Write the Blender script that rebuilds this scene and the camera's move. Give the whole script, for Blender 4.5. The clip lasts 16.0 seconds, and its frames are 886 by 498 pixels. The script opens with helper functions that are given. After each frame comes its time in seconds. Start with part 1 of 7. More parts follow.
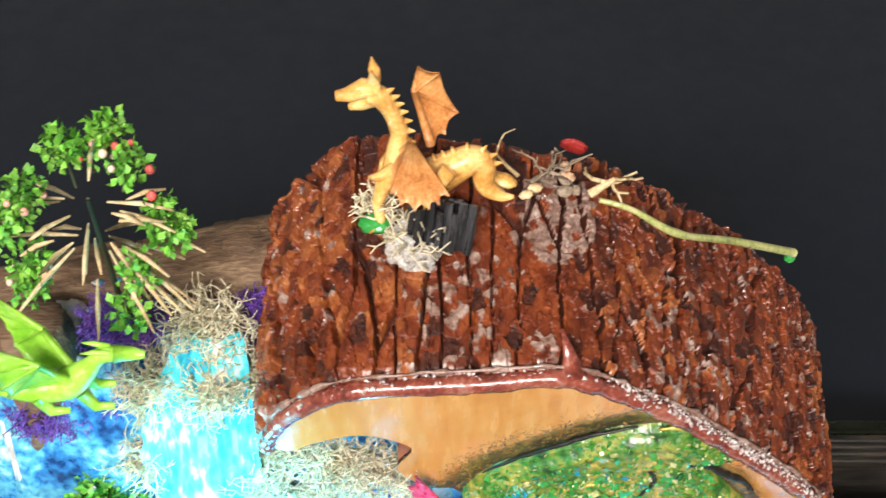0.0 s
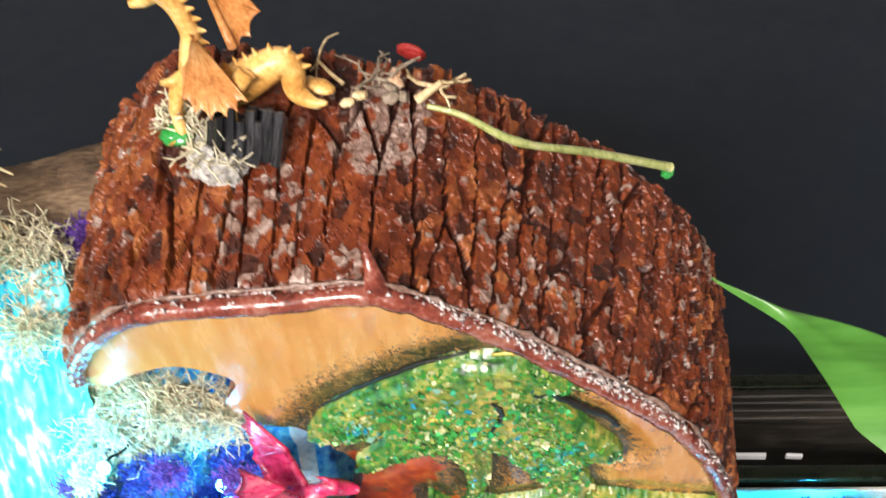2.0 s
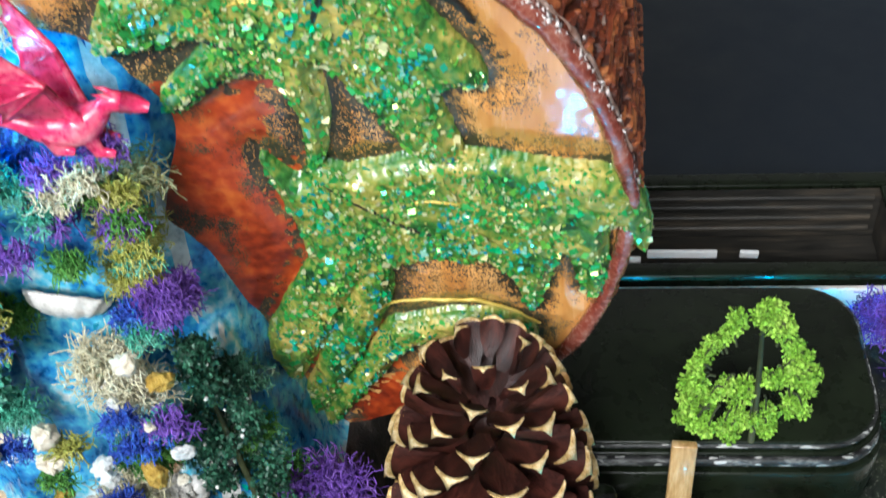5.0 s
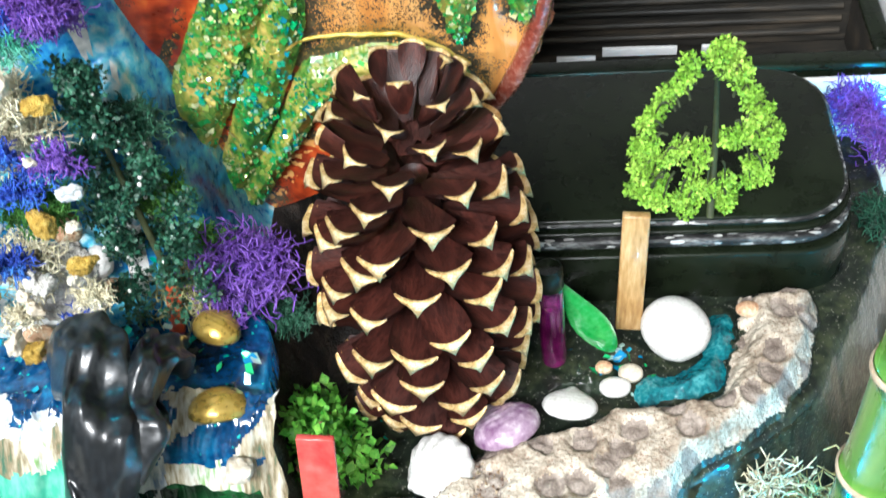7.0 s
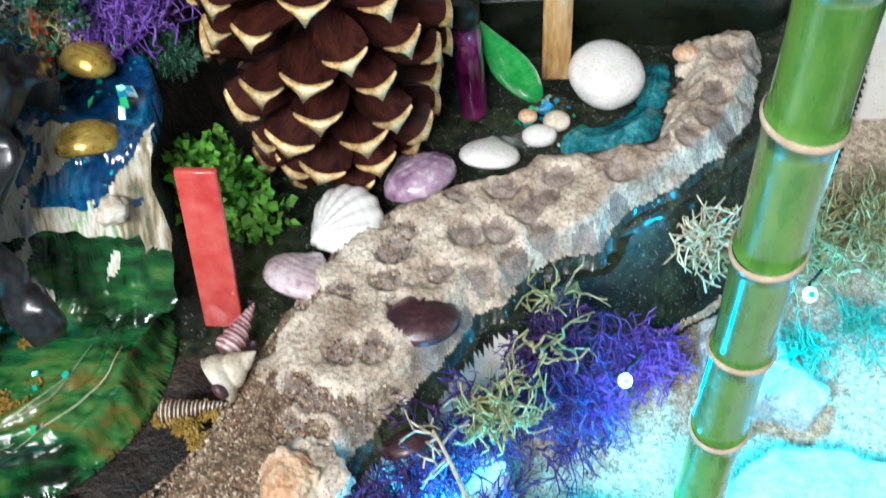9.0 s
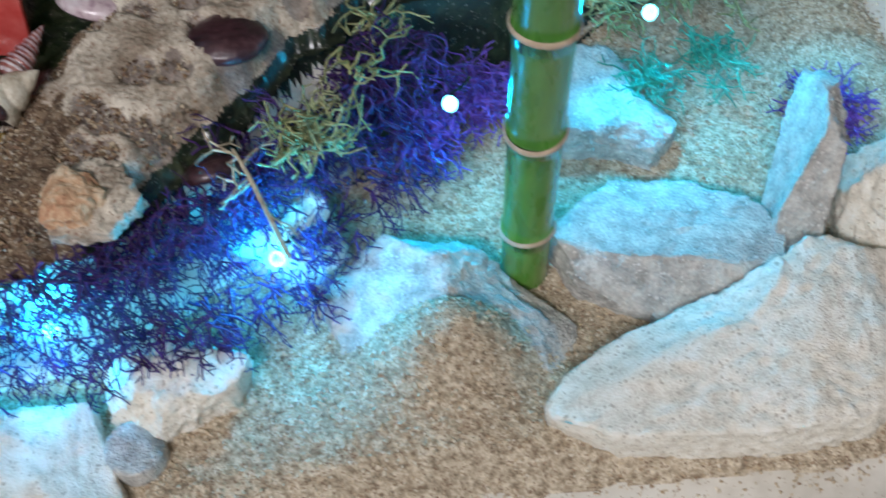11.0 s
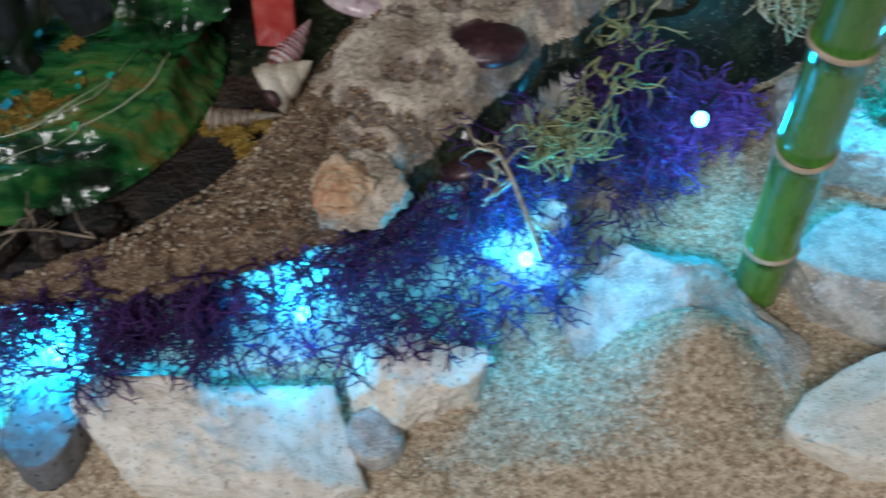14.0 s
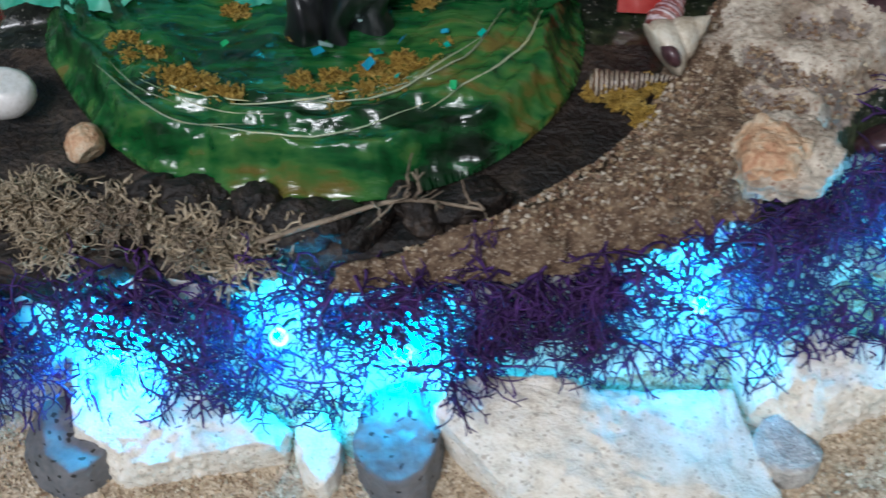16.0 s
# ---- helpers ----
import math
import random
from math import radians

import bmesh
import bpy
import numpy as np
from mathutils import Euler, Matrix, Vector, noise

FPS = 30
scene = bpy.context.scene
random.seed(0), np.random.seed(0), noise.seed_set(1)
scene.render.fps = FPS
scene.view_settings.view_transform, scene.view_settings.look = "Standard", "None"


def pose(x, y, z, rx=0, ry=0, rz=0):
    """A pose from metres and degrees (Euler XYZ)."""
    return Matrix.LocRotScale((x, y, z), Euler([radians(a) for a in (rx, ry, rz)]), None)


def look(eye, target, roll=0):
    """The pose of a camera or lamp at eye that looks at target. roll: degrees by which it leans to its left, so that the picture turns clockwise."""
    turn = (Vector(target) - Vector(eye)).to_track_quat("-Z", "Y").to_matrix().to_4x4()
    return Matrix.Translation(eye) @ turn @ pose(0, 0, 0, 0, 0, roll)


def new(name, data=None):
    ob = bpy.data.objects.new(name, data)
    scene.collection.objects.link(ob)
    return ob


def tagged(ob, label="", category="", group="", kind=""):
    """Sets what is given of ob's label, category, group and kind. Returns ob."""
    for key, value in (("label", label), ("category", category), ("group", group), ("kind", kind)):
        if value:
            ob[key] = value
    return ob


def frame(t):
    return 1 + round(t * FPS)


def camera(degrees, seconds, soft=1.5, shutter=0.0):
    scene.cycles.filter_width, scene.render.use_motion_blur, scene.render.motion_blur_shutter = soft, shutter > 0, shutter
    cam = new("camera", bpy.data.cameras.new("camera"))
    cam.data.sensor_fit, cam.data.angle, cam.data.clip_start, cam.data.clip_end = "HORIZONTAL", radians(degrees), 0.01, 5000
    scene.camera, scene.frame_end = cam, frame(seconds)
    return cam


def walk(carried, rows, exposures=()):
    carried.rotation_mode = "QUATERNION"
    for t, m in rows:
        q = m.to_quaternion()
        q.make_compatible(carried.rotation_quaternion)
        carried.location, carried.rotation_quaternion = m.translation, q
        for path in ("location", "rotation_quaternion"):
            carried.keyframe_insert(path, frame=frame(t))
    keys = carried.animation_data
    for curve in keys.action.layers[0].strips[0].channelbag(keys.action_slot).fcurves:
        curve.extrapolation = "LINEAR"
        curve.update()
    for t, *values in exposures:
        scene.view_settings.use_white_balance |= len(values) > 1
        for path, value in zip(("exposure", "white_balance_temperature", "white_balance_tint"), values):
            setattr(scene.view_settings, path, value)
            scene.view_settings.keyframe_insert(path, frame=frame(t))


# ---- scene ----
cam = camera(38.4, 16.0, shutter=0.5)
METRES, EYE, TILT, LEAN, TURN = 0.7, 0.71, -45.0, 0.0, 0.0
ROWS = [
    (0.0, 0.0, 0.0, 0.0, 0.0, 0.0, -0.0),
    (0.5, 0.0396, 0.0077, 0.0016, 1.49, 0.06, 0.46),
    (1.0, 0.0694, 0.0212, -0.0074, 2.45, 0.03, 0.44),
    (1.5, 0.1002, 0.0328, -0.0174, 3.31, 0.06, 0.98),
    (2.0, 0.12, 0.0547, -0.036, 3.91, -0.37, 1.14),
    (2.5, 0.1408, 0.0831, -0.062, 3.83, 0.39, 0.24),
    (3.0, 0.1519, 0.1055, -0.0916, 3.37, 0.8, -0.93),
    (3.5, 0.1588, 0.1239, -0.1141, 4.01, 0.01, -0.4),
    (3.7, 0.164, 0.1337, -0.1233, 3.99, -0.27, -0.2),
    (5.8, 0.2022, 0.2103, -0.2513, 4.7, 0.17, 1.23),
    (6.0, 0.208, 0.2181, -0.2564, 4.21, -0.52, 1.84),
    (6.5, 0.2122, 0.2318, -0.2869, 4.67, -1.57, 2.34),
    (7.0, 0.2109, 0.2455, -0.3118, 4.18, -1.92, 1.75),
    (7.5, 0.2157, 0.2595, -0.3322, 4.4, -2.6, 1.84),
    (8.0, 0.2216, 0.2757, -0.3538, 4.16, -3.65, 1.56),
    (8.2, 0.2259, 0.283, -0.361, 3.72, -4.36, 1.67),
    (10.3, 0.2512, 0.3225, -0.4358, 2.09, -10.34, 3.03),
    (10.5, 0.2586, 0.3272, -0.4439, 1.47, -11.01, 2.79),
    (11.0, 0.2797, 0.3326, -0.4606, -0.03, -12.25, 3.11),
    (11.5, 0.2996, 0.3341, -0.4669, -1.72, -12.45, 2.54),
    (12.0, 0.3138, 0.3332, -0.4662, -2.03, -10.83, 1.18),
    (12.5, 0.3119, 0.3321, -0.4627, -2.06, -9.8, 0.39),
    (13.0, 0.2889, 0.3269, -0.4646, -0.32, -10.12, 0.06),
    (13.5, 0.2531, 0.3211, -0.4658, 1.97, -10.37, 0.14),
    (14.0, 0.2154, 0.319, -0.4668, 4.28, -10.82, -0.07),
    (14.5, 0.1795, 0.3198, -0.4705, 5.3, -10.67, -0.17),
    (15.0, 0.1562, 0.3273, -0.4817, 6.2, -10.95, 0.08),
    (15.5, 0.1181, 0.3492, -0.501, 6.02, -8.74, 0.31),
    (16.0, 0.0762, 0.3652, -0.5198, 4.98, -6.13, 0.02),
]
walk(cam, [(t, pose(0, 0, EYE, TILT, LEAN, TURN) @ pose(METRES * x, METRES * y, METRES * z, 90 + pitch, roll, yaw)) for t, x, y, z, yaw, pitch, roll in ROWS],
     exposures=[(0.0, 0.55, 6900, 17), (2.0, 0.62, 6800, 16), (3.5, 0.55, 6200, 10), (6.0, 0.82, 5950, 8), (6.6, 1.10, 5950, 8), (7.5, 1.14, 5950, 8), (8.1, 0.97, 5950, 8), (10.4, -0.38, 5950, 15), (12.0, -1.02, 6350, 14), (12.5, -1.05, 6250, 13), (14.3, -1.02, 6100, 15), (15.2, -0.72, 5900, 15), (16.0, -0.56, 5850, 13)])

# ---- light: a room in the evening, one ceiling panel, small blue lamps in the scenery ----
world = bpy.data.worlds.new("room_air")
scene.world = world
world.use_nodes = True
world.node_tree.nodes["Background"].inputs[0].default_value = (0.75, 0.85, 1.0, 1)
world.node_tree.nodes["Background"].inputs[1].default_value = 0.35


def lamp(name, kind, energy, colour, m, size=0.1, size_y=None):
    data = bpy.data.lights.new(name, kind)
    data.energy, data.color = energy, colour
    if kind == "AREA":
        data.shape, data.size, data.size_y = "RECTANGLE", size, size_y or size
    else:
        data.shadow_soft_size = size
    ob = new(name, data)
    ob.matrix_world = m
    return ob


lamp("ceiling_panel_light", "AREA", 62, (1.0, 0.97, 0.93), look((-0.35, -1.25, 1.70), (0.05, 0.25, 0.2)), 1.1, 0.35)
LED_BLUE, LED_CYAN = (0.008, 0.54, 1.0), (0.008, 0.58, 1.0)
# x, y, z, watts
LED_SPOTS = [(0.196, 0.160, 0.044, 0.13), (0.1482, 0.1180, 0.035, 0.24), (0.088, 0.1038, 0.028, 0.16), (0.0173, 0.0960, 0.017, 0.26), (-0.010, 0.090, 0.032, 0.10),
             (-0.0509, 0.0915, 0.023, 0.26), (0.254, 0.186, 0.048, 0.25), (0.3138, 0.208, 0.046, 0.16), (0.302, 0.401, 0.057, 0.12), (0.240, 0.401, 0.057, 0.10), (0.175, 0.401, 0.057, 0.07), (-0.0225, 0.254, 0.304, 0.045), (-0.060, 0.252, 0.318, 0.03)]
for k, (x, y, z, w) in enumerate(LED_SPOTS):
    # the three by the bamboo face away from the bank
    if k in (0, 6, 7):
        ob = lamp("led_light", "SPOT", w, LED_CYAN, look((x, y - 0.003, z + 0.004), (x + 0.01, y - 0.10, z - 0.035)), 0.003)
        ob.data.spot_size, ob.data.spot_blend = radians(165), 0.35
        lamp("led_light", "POINT", 0.05 if k == 0 else 0.07, LED_CYAN, pose(x, y - 0.003, z + 0.003), 0.003)
    else:
        lamp("led_light", "POINT", w, LED_BLUE, pose(x, y - 0.003, z + 0.004), 0.003)
lamp("led_light", "POINT", 0.19, (0.03, 0.75, 0.95), pose(-0.086, 0.235, 0.335), 0.01)

# ---- tools ----
def hashed(ix, iy, s):
    return np.modf(np.abs(np.sin(ix * 127.1 + iy * 311.7 + s * 74.7) * 43758.5453))[0]


def vn(x, y, s=0):
    """Smooth value noise, 0 to 1."""
    ix, iy = np.floor(x), np.floor(y)
    fx, fy = x - ix, y - iy
    fx, fy = fx * fx * (3 - 2 * fx), fy * fy * (3 - 2 * fy)
    a, b = hashed(ix, iy, s), hashed(ix + 1, iy, s)
    c, d = hashed(ix, iy + 1, s), hashed(ix + 1, iy + 1, s)
    return (a + (b - a) * fx) * (1 - fy) + (c + (d - c) * fx) * fy


def fbm(x, y, s=0, octaves=4):
    out, amp, total = 0, 1.0, 0
    for k in range(octaves):
        out, total = out + amp * vn(x * 2 ** k, y * 2 ** k, s + 11 * k), total + amp
        amp *= 0.5
    return out / total


def cells(x, y, s=0):
    """Distances to the nearest and the second cell point, and the nearest one's random number."""
    ix, iy = np.floor(x), np.floor(y)
    f1, f2, who = np.full(x.shape, 9.0), np.full(x.shape, 9.0), np.zeros(x.shape)
    for dx in (-1, 0, 1):
        for dy in (-1, 0, 1):
            cx, cy = ix + dx, iy + dy
            d = np.hypot(cx + hashed(cx, cy, s) - x, cy + hashed(cx, cy, s + 5) - y)
            near = d < f1
            f2 = np.where(near, f1, np.minimum(f2, d))
            who = np.where(near, hashed(cx, cy, s + 9), who)
            f1 = np.where(near, d, f1)
    return f1, f2, who


def smooth(a, b, x):
    t = np.clip((x - a) / (b - a), 0, 1)
    return t * t * (3 - 2 * t)


def spline(points, per=8, closed=True):
    """A smooth curve through points, as an array."""
    p = np.array(points, float)
    n = len(p)
    out = []
    for i in range(n if closed else n - 1):
        if closed:
            a, b, c, d = p[i - 1], p[i], p[(i + 1) % n], p[(i + 2) % n]
        else:
            a, b, c, d = p[max(i - 1, 0)], p[i], p[i + 1], p[min(i + 2, n - 1)]
        for k in range(per):
            t = k / per
            out.append(0.5 * (2 * b + (c - a) * t + (2 * a - 5 * b + 4 * c - d) * t * t + (3 * b - a - 3 * c + d) * t ** 3))
    if not closed:
        out.append(p[-1])
    return np.array(out)


def edge_distance(px, py, poly):
    """Signed distance to a closed outline (inside: plus), and the nearest point on it."""
    best, nx, ny = np.full(px.shape, 1e9), px.copy(), py.copy()
    inside = np.zeros(px.shape, bool)
    for (ax, ay), (bx, by) in zip(poly, np.roll(poly, -1, 0)):
        ex, ey = bx - ax, by - ay
        t = np.clip(((px - ax) * ex + (py - ay) * ey) / (ex * ex + ey * ey + 1e-18), 0, 1)
        qx, qy = ax + t * ex, ay + t * ey
        d = np.hypot(px - qx, py - qy)
        near = d < best
        best, nx, ny = np.where(near, d, best), np.where(near, qx, nx), np.where(near, qy, ny)
        cross = (ay > py) != (by > py)
        inside ^= cross & (px < ex * (py - ay) / (ey if abs(ey) > 1e-12 else 1e-12) + ax)
    return np.where(inside, best, -best), nx, ny


def mesh_of(name, verts, faces, materials, slots=None, flat=False):
    me = bpy.data.meshes.new(name)
    me.from_pydata(np.asarray(verts).tolist(), [], faces if isinstance(faces, list) else faces.tolist())
    for m in materials if isinstance(materials, (list, tuple)) else [materials]:
        me.materials.append(m)
    me.polygons.foreach_set("use_smooth", [not flat] * len(me.polygons))
    if slots is not None:
        me.polygons.foreach_set("material_index", np.asarray(slots, dtype=np.int32))
    me.update()
    return me


def add(name, me, parent=None, label="", m=None):
    ob = new(name, me)
    if parent is not None:
        ob.parent = parent
    if m is not None:
        ob.matrix_basis = m
    if label:
        ob["label"] = label
    return ob


def part(name, bm, material, parent, label="", flat=False):
    me = bpy.data.meshes.new(name)
    bm.to_mesh(me)
    bm.free()
    for mm in material if isinstance(material, (list, tuple)) else [material]:
        me.materials.append(mm)
    me.polygons.foreach_set("use_smooth", [not flat] * len(me.polygons))
    return add(name, me, parent, label)


def thing(name, label, category, group="", kind="", m=None):
    ob = new(name)
    ob.empty_display_size = 0.01
    if m is not None:
        ob.matrix_basis = m
    return tagged(ob, label, category, group, kind)


def grid(nu, nv, wrap_u=False):
    """Faces of a grid whose vertex (i, j) has the number i * nv + j."""
    i = np.arange(nu if wrap_u else nu - 1)
    j = np.arange(nv - 1)
    i, j = np.meshgrid(i, j, indexing="ij")
    i2 = (i + 1) % nu
    return np.stack([i * nv + j, i2 * nv + j, i2 * nv + j + 1, i * nv + j + 1], -1).reshape(-1, 4)


def keep_faces(verts, faces, good):
    """Drop the vertices that are not good, and their faces."""
    f = faces[good[faces].all(1)]
    used = np.unique(f)
    number = np.full(len(verts), -1)
    number[used] = np.arange(len(used))
    return verts[used], number[f]


class Lump:
    """Collects many small pieces of geometry into one mesh."""

    def __init__(self):
        self.v, self.f, self.s, self.n = [], [], [], 0

    def put(self, verts, faces, slot=0):
        verts, faces = np.asarray(verts, float), np.asarray(faces)
        self.v.append(verts)
        self.f.extend((faces + self.n).tolist())
        self.s.extend([slot] * len(faces))
        self.n += len(verts)
        return self

    def tube(self, points, radii, sides=8, slot=0, caps=True, squash=1.0):
        p = np.array(points, float)
        r = np.broadcast_to(np.array(radii, float), (len(p),))
        d = np.gradient(p, axis=0)
        d /= np.linalg.norm(d, axis=1)[:, None] + 1e-12
        ref = np.array([0.0, 0, 1]) if abs(d[:, 2]).mean() < 0.8 else np.array([0.0, 1, 0])
        a = np.cross(d, ref)
        a /= np.linalg.norm(a, axis=1)[:, None] + 1e-12
        b = np.cross(d, a)
        ang = np.linspace(0, 2 * np.pi, sides, endpoint=False)
        ring = p[:, None] + r[:, None, None] * (np.cos(ang)[None, :, None] * a[:, None] + squash * np.sin(ang)[None, :, None] * b[:, None])
        n = len(p)
        i, j = np.meshgrid(np.arange(n - 1), np.arange(sides), indexing="ij")
        j2 = (j + 1) % sides
        f = np.stack([i * sides + j, i * sides + j2, (i + 1) * sides + j2, (i + 1) * sides + j], -1).reshape(-1, 4)
        base = self.n
        self.put(ring.reshape(-1, 3), f, slot)
        if caps:
            self.f.append([base + k for k in range(sides)])
            self.f.append([base + (n - 1) * sides + k for k in range(sides)][::-1])
            self.s += [slot, slot]
        return self

    def ball(self, c, r, slot=0, nu=10, nv=7):
        u = np.linspace(0, 2 * np.pi, nu, endpoint=False)
        w = np.linspace(0, np.pi, nv)
        u, w = np.meshgrid(u, w, indexing="ij")
        r = np.broadcast_to(np.array(r, float), (3,))
        v = np.stack([c[0] + r[0] * np.cos(u) * np.sin(w), c[1] + r[1] * np.sin(u) * np.sin(w), c[2] + r[2] * np.cos(w)], -1)
        return self.put(v.reshape(-1, 3), grid(nu, nv, True), slot)

    def sheet_between(self, a, b, n=10, thick=0.0006, sag=None, slot=0):
        """A membrane with thickness between two lines of points."""
        a, b = np.array(a, float), np.array(b, float)
        t = np.linspace(0, 1, n)
        v = a[:, None] * (1 - t)[None, :, None] + b[:, None] * t[None, :, None]
        if sag is not None:
            v = v + np.array(sag)[None, None] * (np.sin(np.pi * t) * 1.0)[None, :, None]
        du, dv = np.gradient(v, axis=0), np.gradient(v, axis=1)
        nrm = np.cross(du, dv)
        nrm /= np.linalg.norm(nrm, axis=2)[..., None] + 1e-12
        f = grid(len(a), n)
        k = len(a) * n
        top, low = (v + nrm * thick).reshape(-1, 3), (v - nrm * thick).reshape(-1, 3)
        rim = [i * n for i in range(len(a))] + [(len(a) - 1) * n + j for j in range(1, n)] + \
              [i * n + n - 1 for i in range(len(a) - 2, -1, -1)] + [j for j in range(n - 2, 0, -1)]
        side = [[rim[i], rim[(i + 1) % len(rim)], rim[(i + 1) % len(rim)] + k, rim[i] + k] for i in range(len(rim))]
        base = self.n
        self.put(np.vstack([top, low]), np.vstack([f, f[:, ::-1] + k]), slot)
        self.f.extend([[base + q for q in s] for s in side])
        self.s += [slot] * len(side)
        return self

    def mesh(self, name, materials, flat=False):
        return mesh_of(name, np.vstack(self.v), self.f, materials, self.s, flat)


# ---- materials ----
def surface(name, colours, scale=60, rough=0.6, metal=0.0, bump=0.3, dist=0.0006, fine=7, coat=0.0, trans=0.0, island=0.0, rnd=0.0,
            specks=None, stretch=(1, 1, 1), rough_var=0.15, ior=1.5, sub=0.0):
    """A surface with colour at two scales, relief, and if asked for specks, a clear coat, or a spread of tone from piece to piece."""
    mt = bpy.data.materials.new(name)
    mt.use_nodes = True
    nt = mt.node_tree
    bs = nt.nodes["Principled BSDF"]
    N, L = nt.nodes.new, nt.links.new
    co = N("ShaderNodeTexCoord")
    mp = N("ShaderNodeMapping")
    mp.inputs["Scale"].default_value = stretch
    L(co.outputs["Object"], mp.inputs["Vector"])
    big, small = N("ShaderNodeTexNoise"), N("ShaderNodeTexNoise")
    big.inputs["Scale"].default_value, big.inputs["Detail"].default_value = scale, 3
    small.inputs["Scale"].default_value, small.inputs["Detail"].default_value = scale * fine, 4
    for k in (big, small):
        L(mp.outputs["Vector"], k.inputs["Vector"])
    blend = N("ShaderNodeMix")
    blend.inputs["Factor"].default_value = 0.4
    L(big.outputs["Fac"], blend.inputs["A"])
    L(small.outputs["Fac"], blend.inputs["B"])
    ramp = N("ShaderNodeValToRGB")
    el = ramp.color_ramp.elements
    n = len(colours)
    while len(el) < n:
        el.new(0.5)
    for i, c in enumerate(colours):
        el[i].position = 0.36 + 0.28 * (i / max(n - 1, 1))
        el[i].color = (*c, 1)
    L(blend.outputs["Result"], ramp.inputs["Fac"])
    colour = ramp.outputs["Color"]
    if specks:
        tone, sc, lim = specks
        vo = N("ShaderNodeTexVoronoi")
        vo.inputs["Scale"].default_value = sc
        L(mp.outputs["Vector"], vo.inputs["Vector"])
        sep = N("ShaderNodeSeparateColor")
        L(vo.outputs["Color"], sep.inputs["Color"])
        cut = N("ShaderNodeMath")
        cut.operation = "LESS_THAN"
        cut.inputs[1].default_value = lim
        L(sep.outputs["Red"], cut.inputs[0])
        mx = N("ShaderNodeMix")
        mx.data_type = "RGBA"
        L(cut.outputs[0], mx.inputs["Factor"])
        L(colour, mx.inputs["A"])
        mx.inputs["B"].default_value = (*tone, 1)
        colour = mx.outputs["Result"]
    if island or rnd:
        hs = N("ShaderNodeHueSaturation")
        mr = N("ShaderNodeMapRange")
        if island:
            src = N("ShaderNodeNewGeometry").outputs["Random Per Island"]
        else:
            src = N("ShaderNodeObjectInfo").outputs["Random"]
        k = island or rnd
        mr.inputs["To Min"].default_value, mr.inputs["To Max"].default_value = 1 - k, 1 + k
        L(src, mr.inputs["Value"])
        L(mr.outputs["Result"], hs.inputs["Value"])
        L(colour, hs.inputs["Color"])
        colour = hs.outputs["Color"]
    L(colour, bs.inputs["Base Color"])
    rr = N("ShaderNodeMapRange")
    rr.inputs["To Min"].default_value, rr.inputs["To Max"].default_value = max(0.02, rough - rough_var), min(1, rough + rough_var)
    L(small.outputs["Fac"], rr.inputs["Value"])
    L(rr.outputs["Result"], bs.inputs["Roughness"])
    bs.inputs["Metallic"].default_value = metal
    bs.inputs["IOR"].default_value = ior
    bs.inputs["Coat Weight"].default_value = coat
    bs.inputs["Coat Roughness"].default_value = 0.08
    bs.inputs["Transmission Weight"].default_value = trans
    if sub:
        bs.inputs["Subsurface Weight"].default_value = sub
        bs.inputs["Subsurface Radius"].default_value = (0.004, 0.003, 0.002)
        bs.inputs["Subsurface Scale"].default_value = 1.0
    if bump:
        bp = N("ShaderNodeBump")
        bp.inputs["Strength"].default_value, bp.inputs["Distance"].default_value = bump, dist
        L(small.outputs["Fac"], bp.inputs["Height"])
        L(bp.outputs["Normal"], bs.inputs["Normal"])
    return mt


def glow(name, colour, strength):
    mt = bpy.data.materials.new(name)
    mt.use_nodes = True
    bs = mt.node_tree.nodes["Principled BSDF"]
    bs.inputs["Base Color"].default_value = (*colour, 1)
    bs.inputs["Emission Color"].default_value = (*colour, 1)
    bs.inputs["Emission Strength"].default_value = strength
    return mt


def palette(name, colours, rough=0.3, metal=0.0, coat=0.0):
    """Each piece of a mesh takes one of the colours."""
    mt = bpy.data.materials.new(name)
    mt.use_nodes = True
    nt = mt.node_tree
    bs = nt.nodes["Principled BSDF"]
    geo, ramp = nt.nodes.new("ShaderNodeNewGeometry"), nt.nodes.new("ShaderNodeValToRGB")
    ramp.color_ramp.interpolation = "CONSTANT"
    el = ramp.color_ramp.elements
    while len(el) < len(colours):
        el.new(0.5)
    for i, c in enumerate(colours):
        el[i].position, el[i].color = i / len(colours), (*c, 1)
    nt.links.new(geo.outputs["Random Per Island"], ramp.inputs["Fac"])
    nt.links.new(ramp.outputs["Color"], bs.inputs["Base Color"])
    bs.inputs["Roughness"].default_value, bs.inputs["Metallic"].default_value = rough, metal
    bs.inputs["Coat Weight"].default_value = coat
    return mt


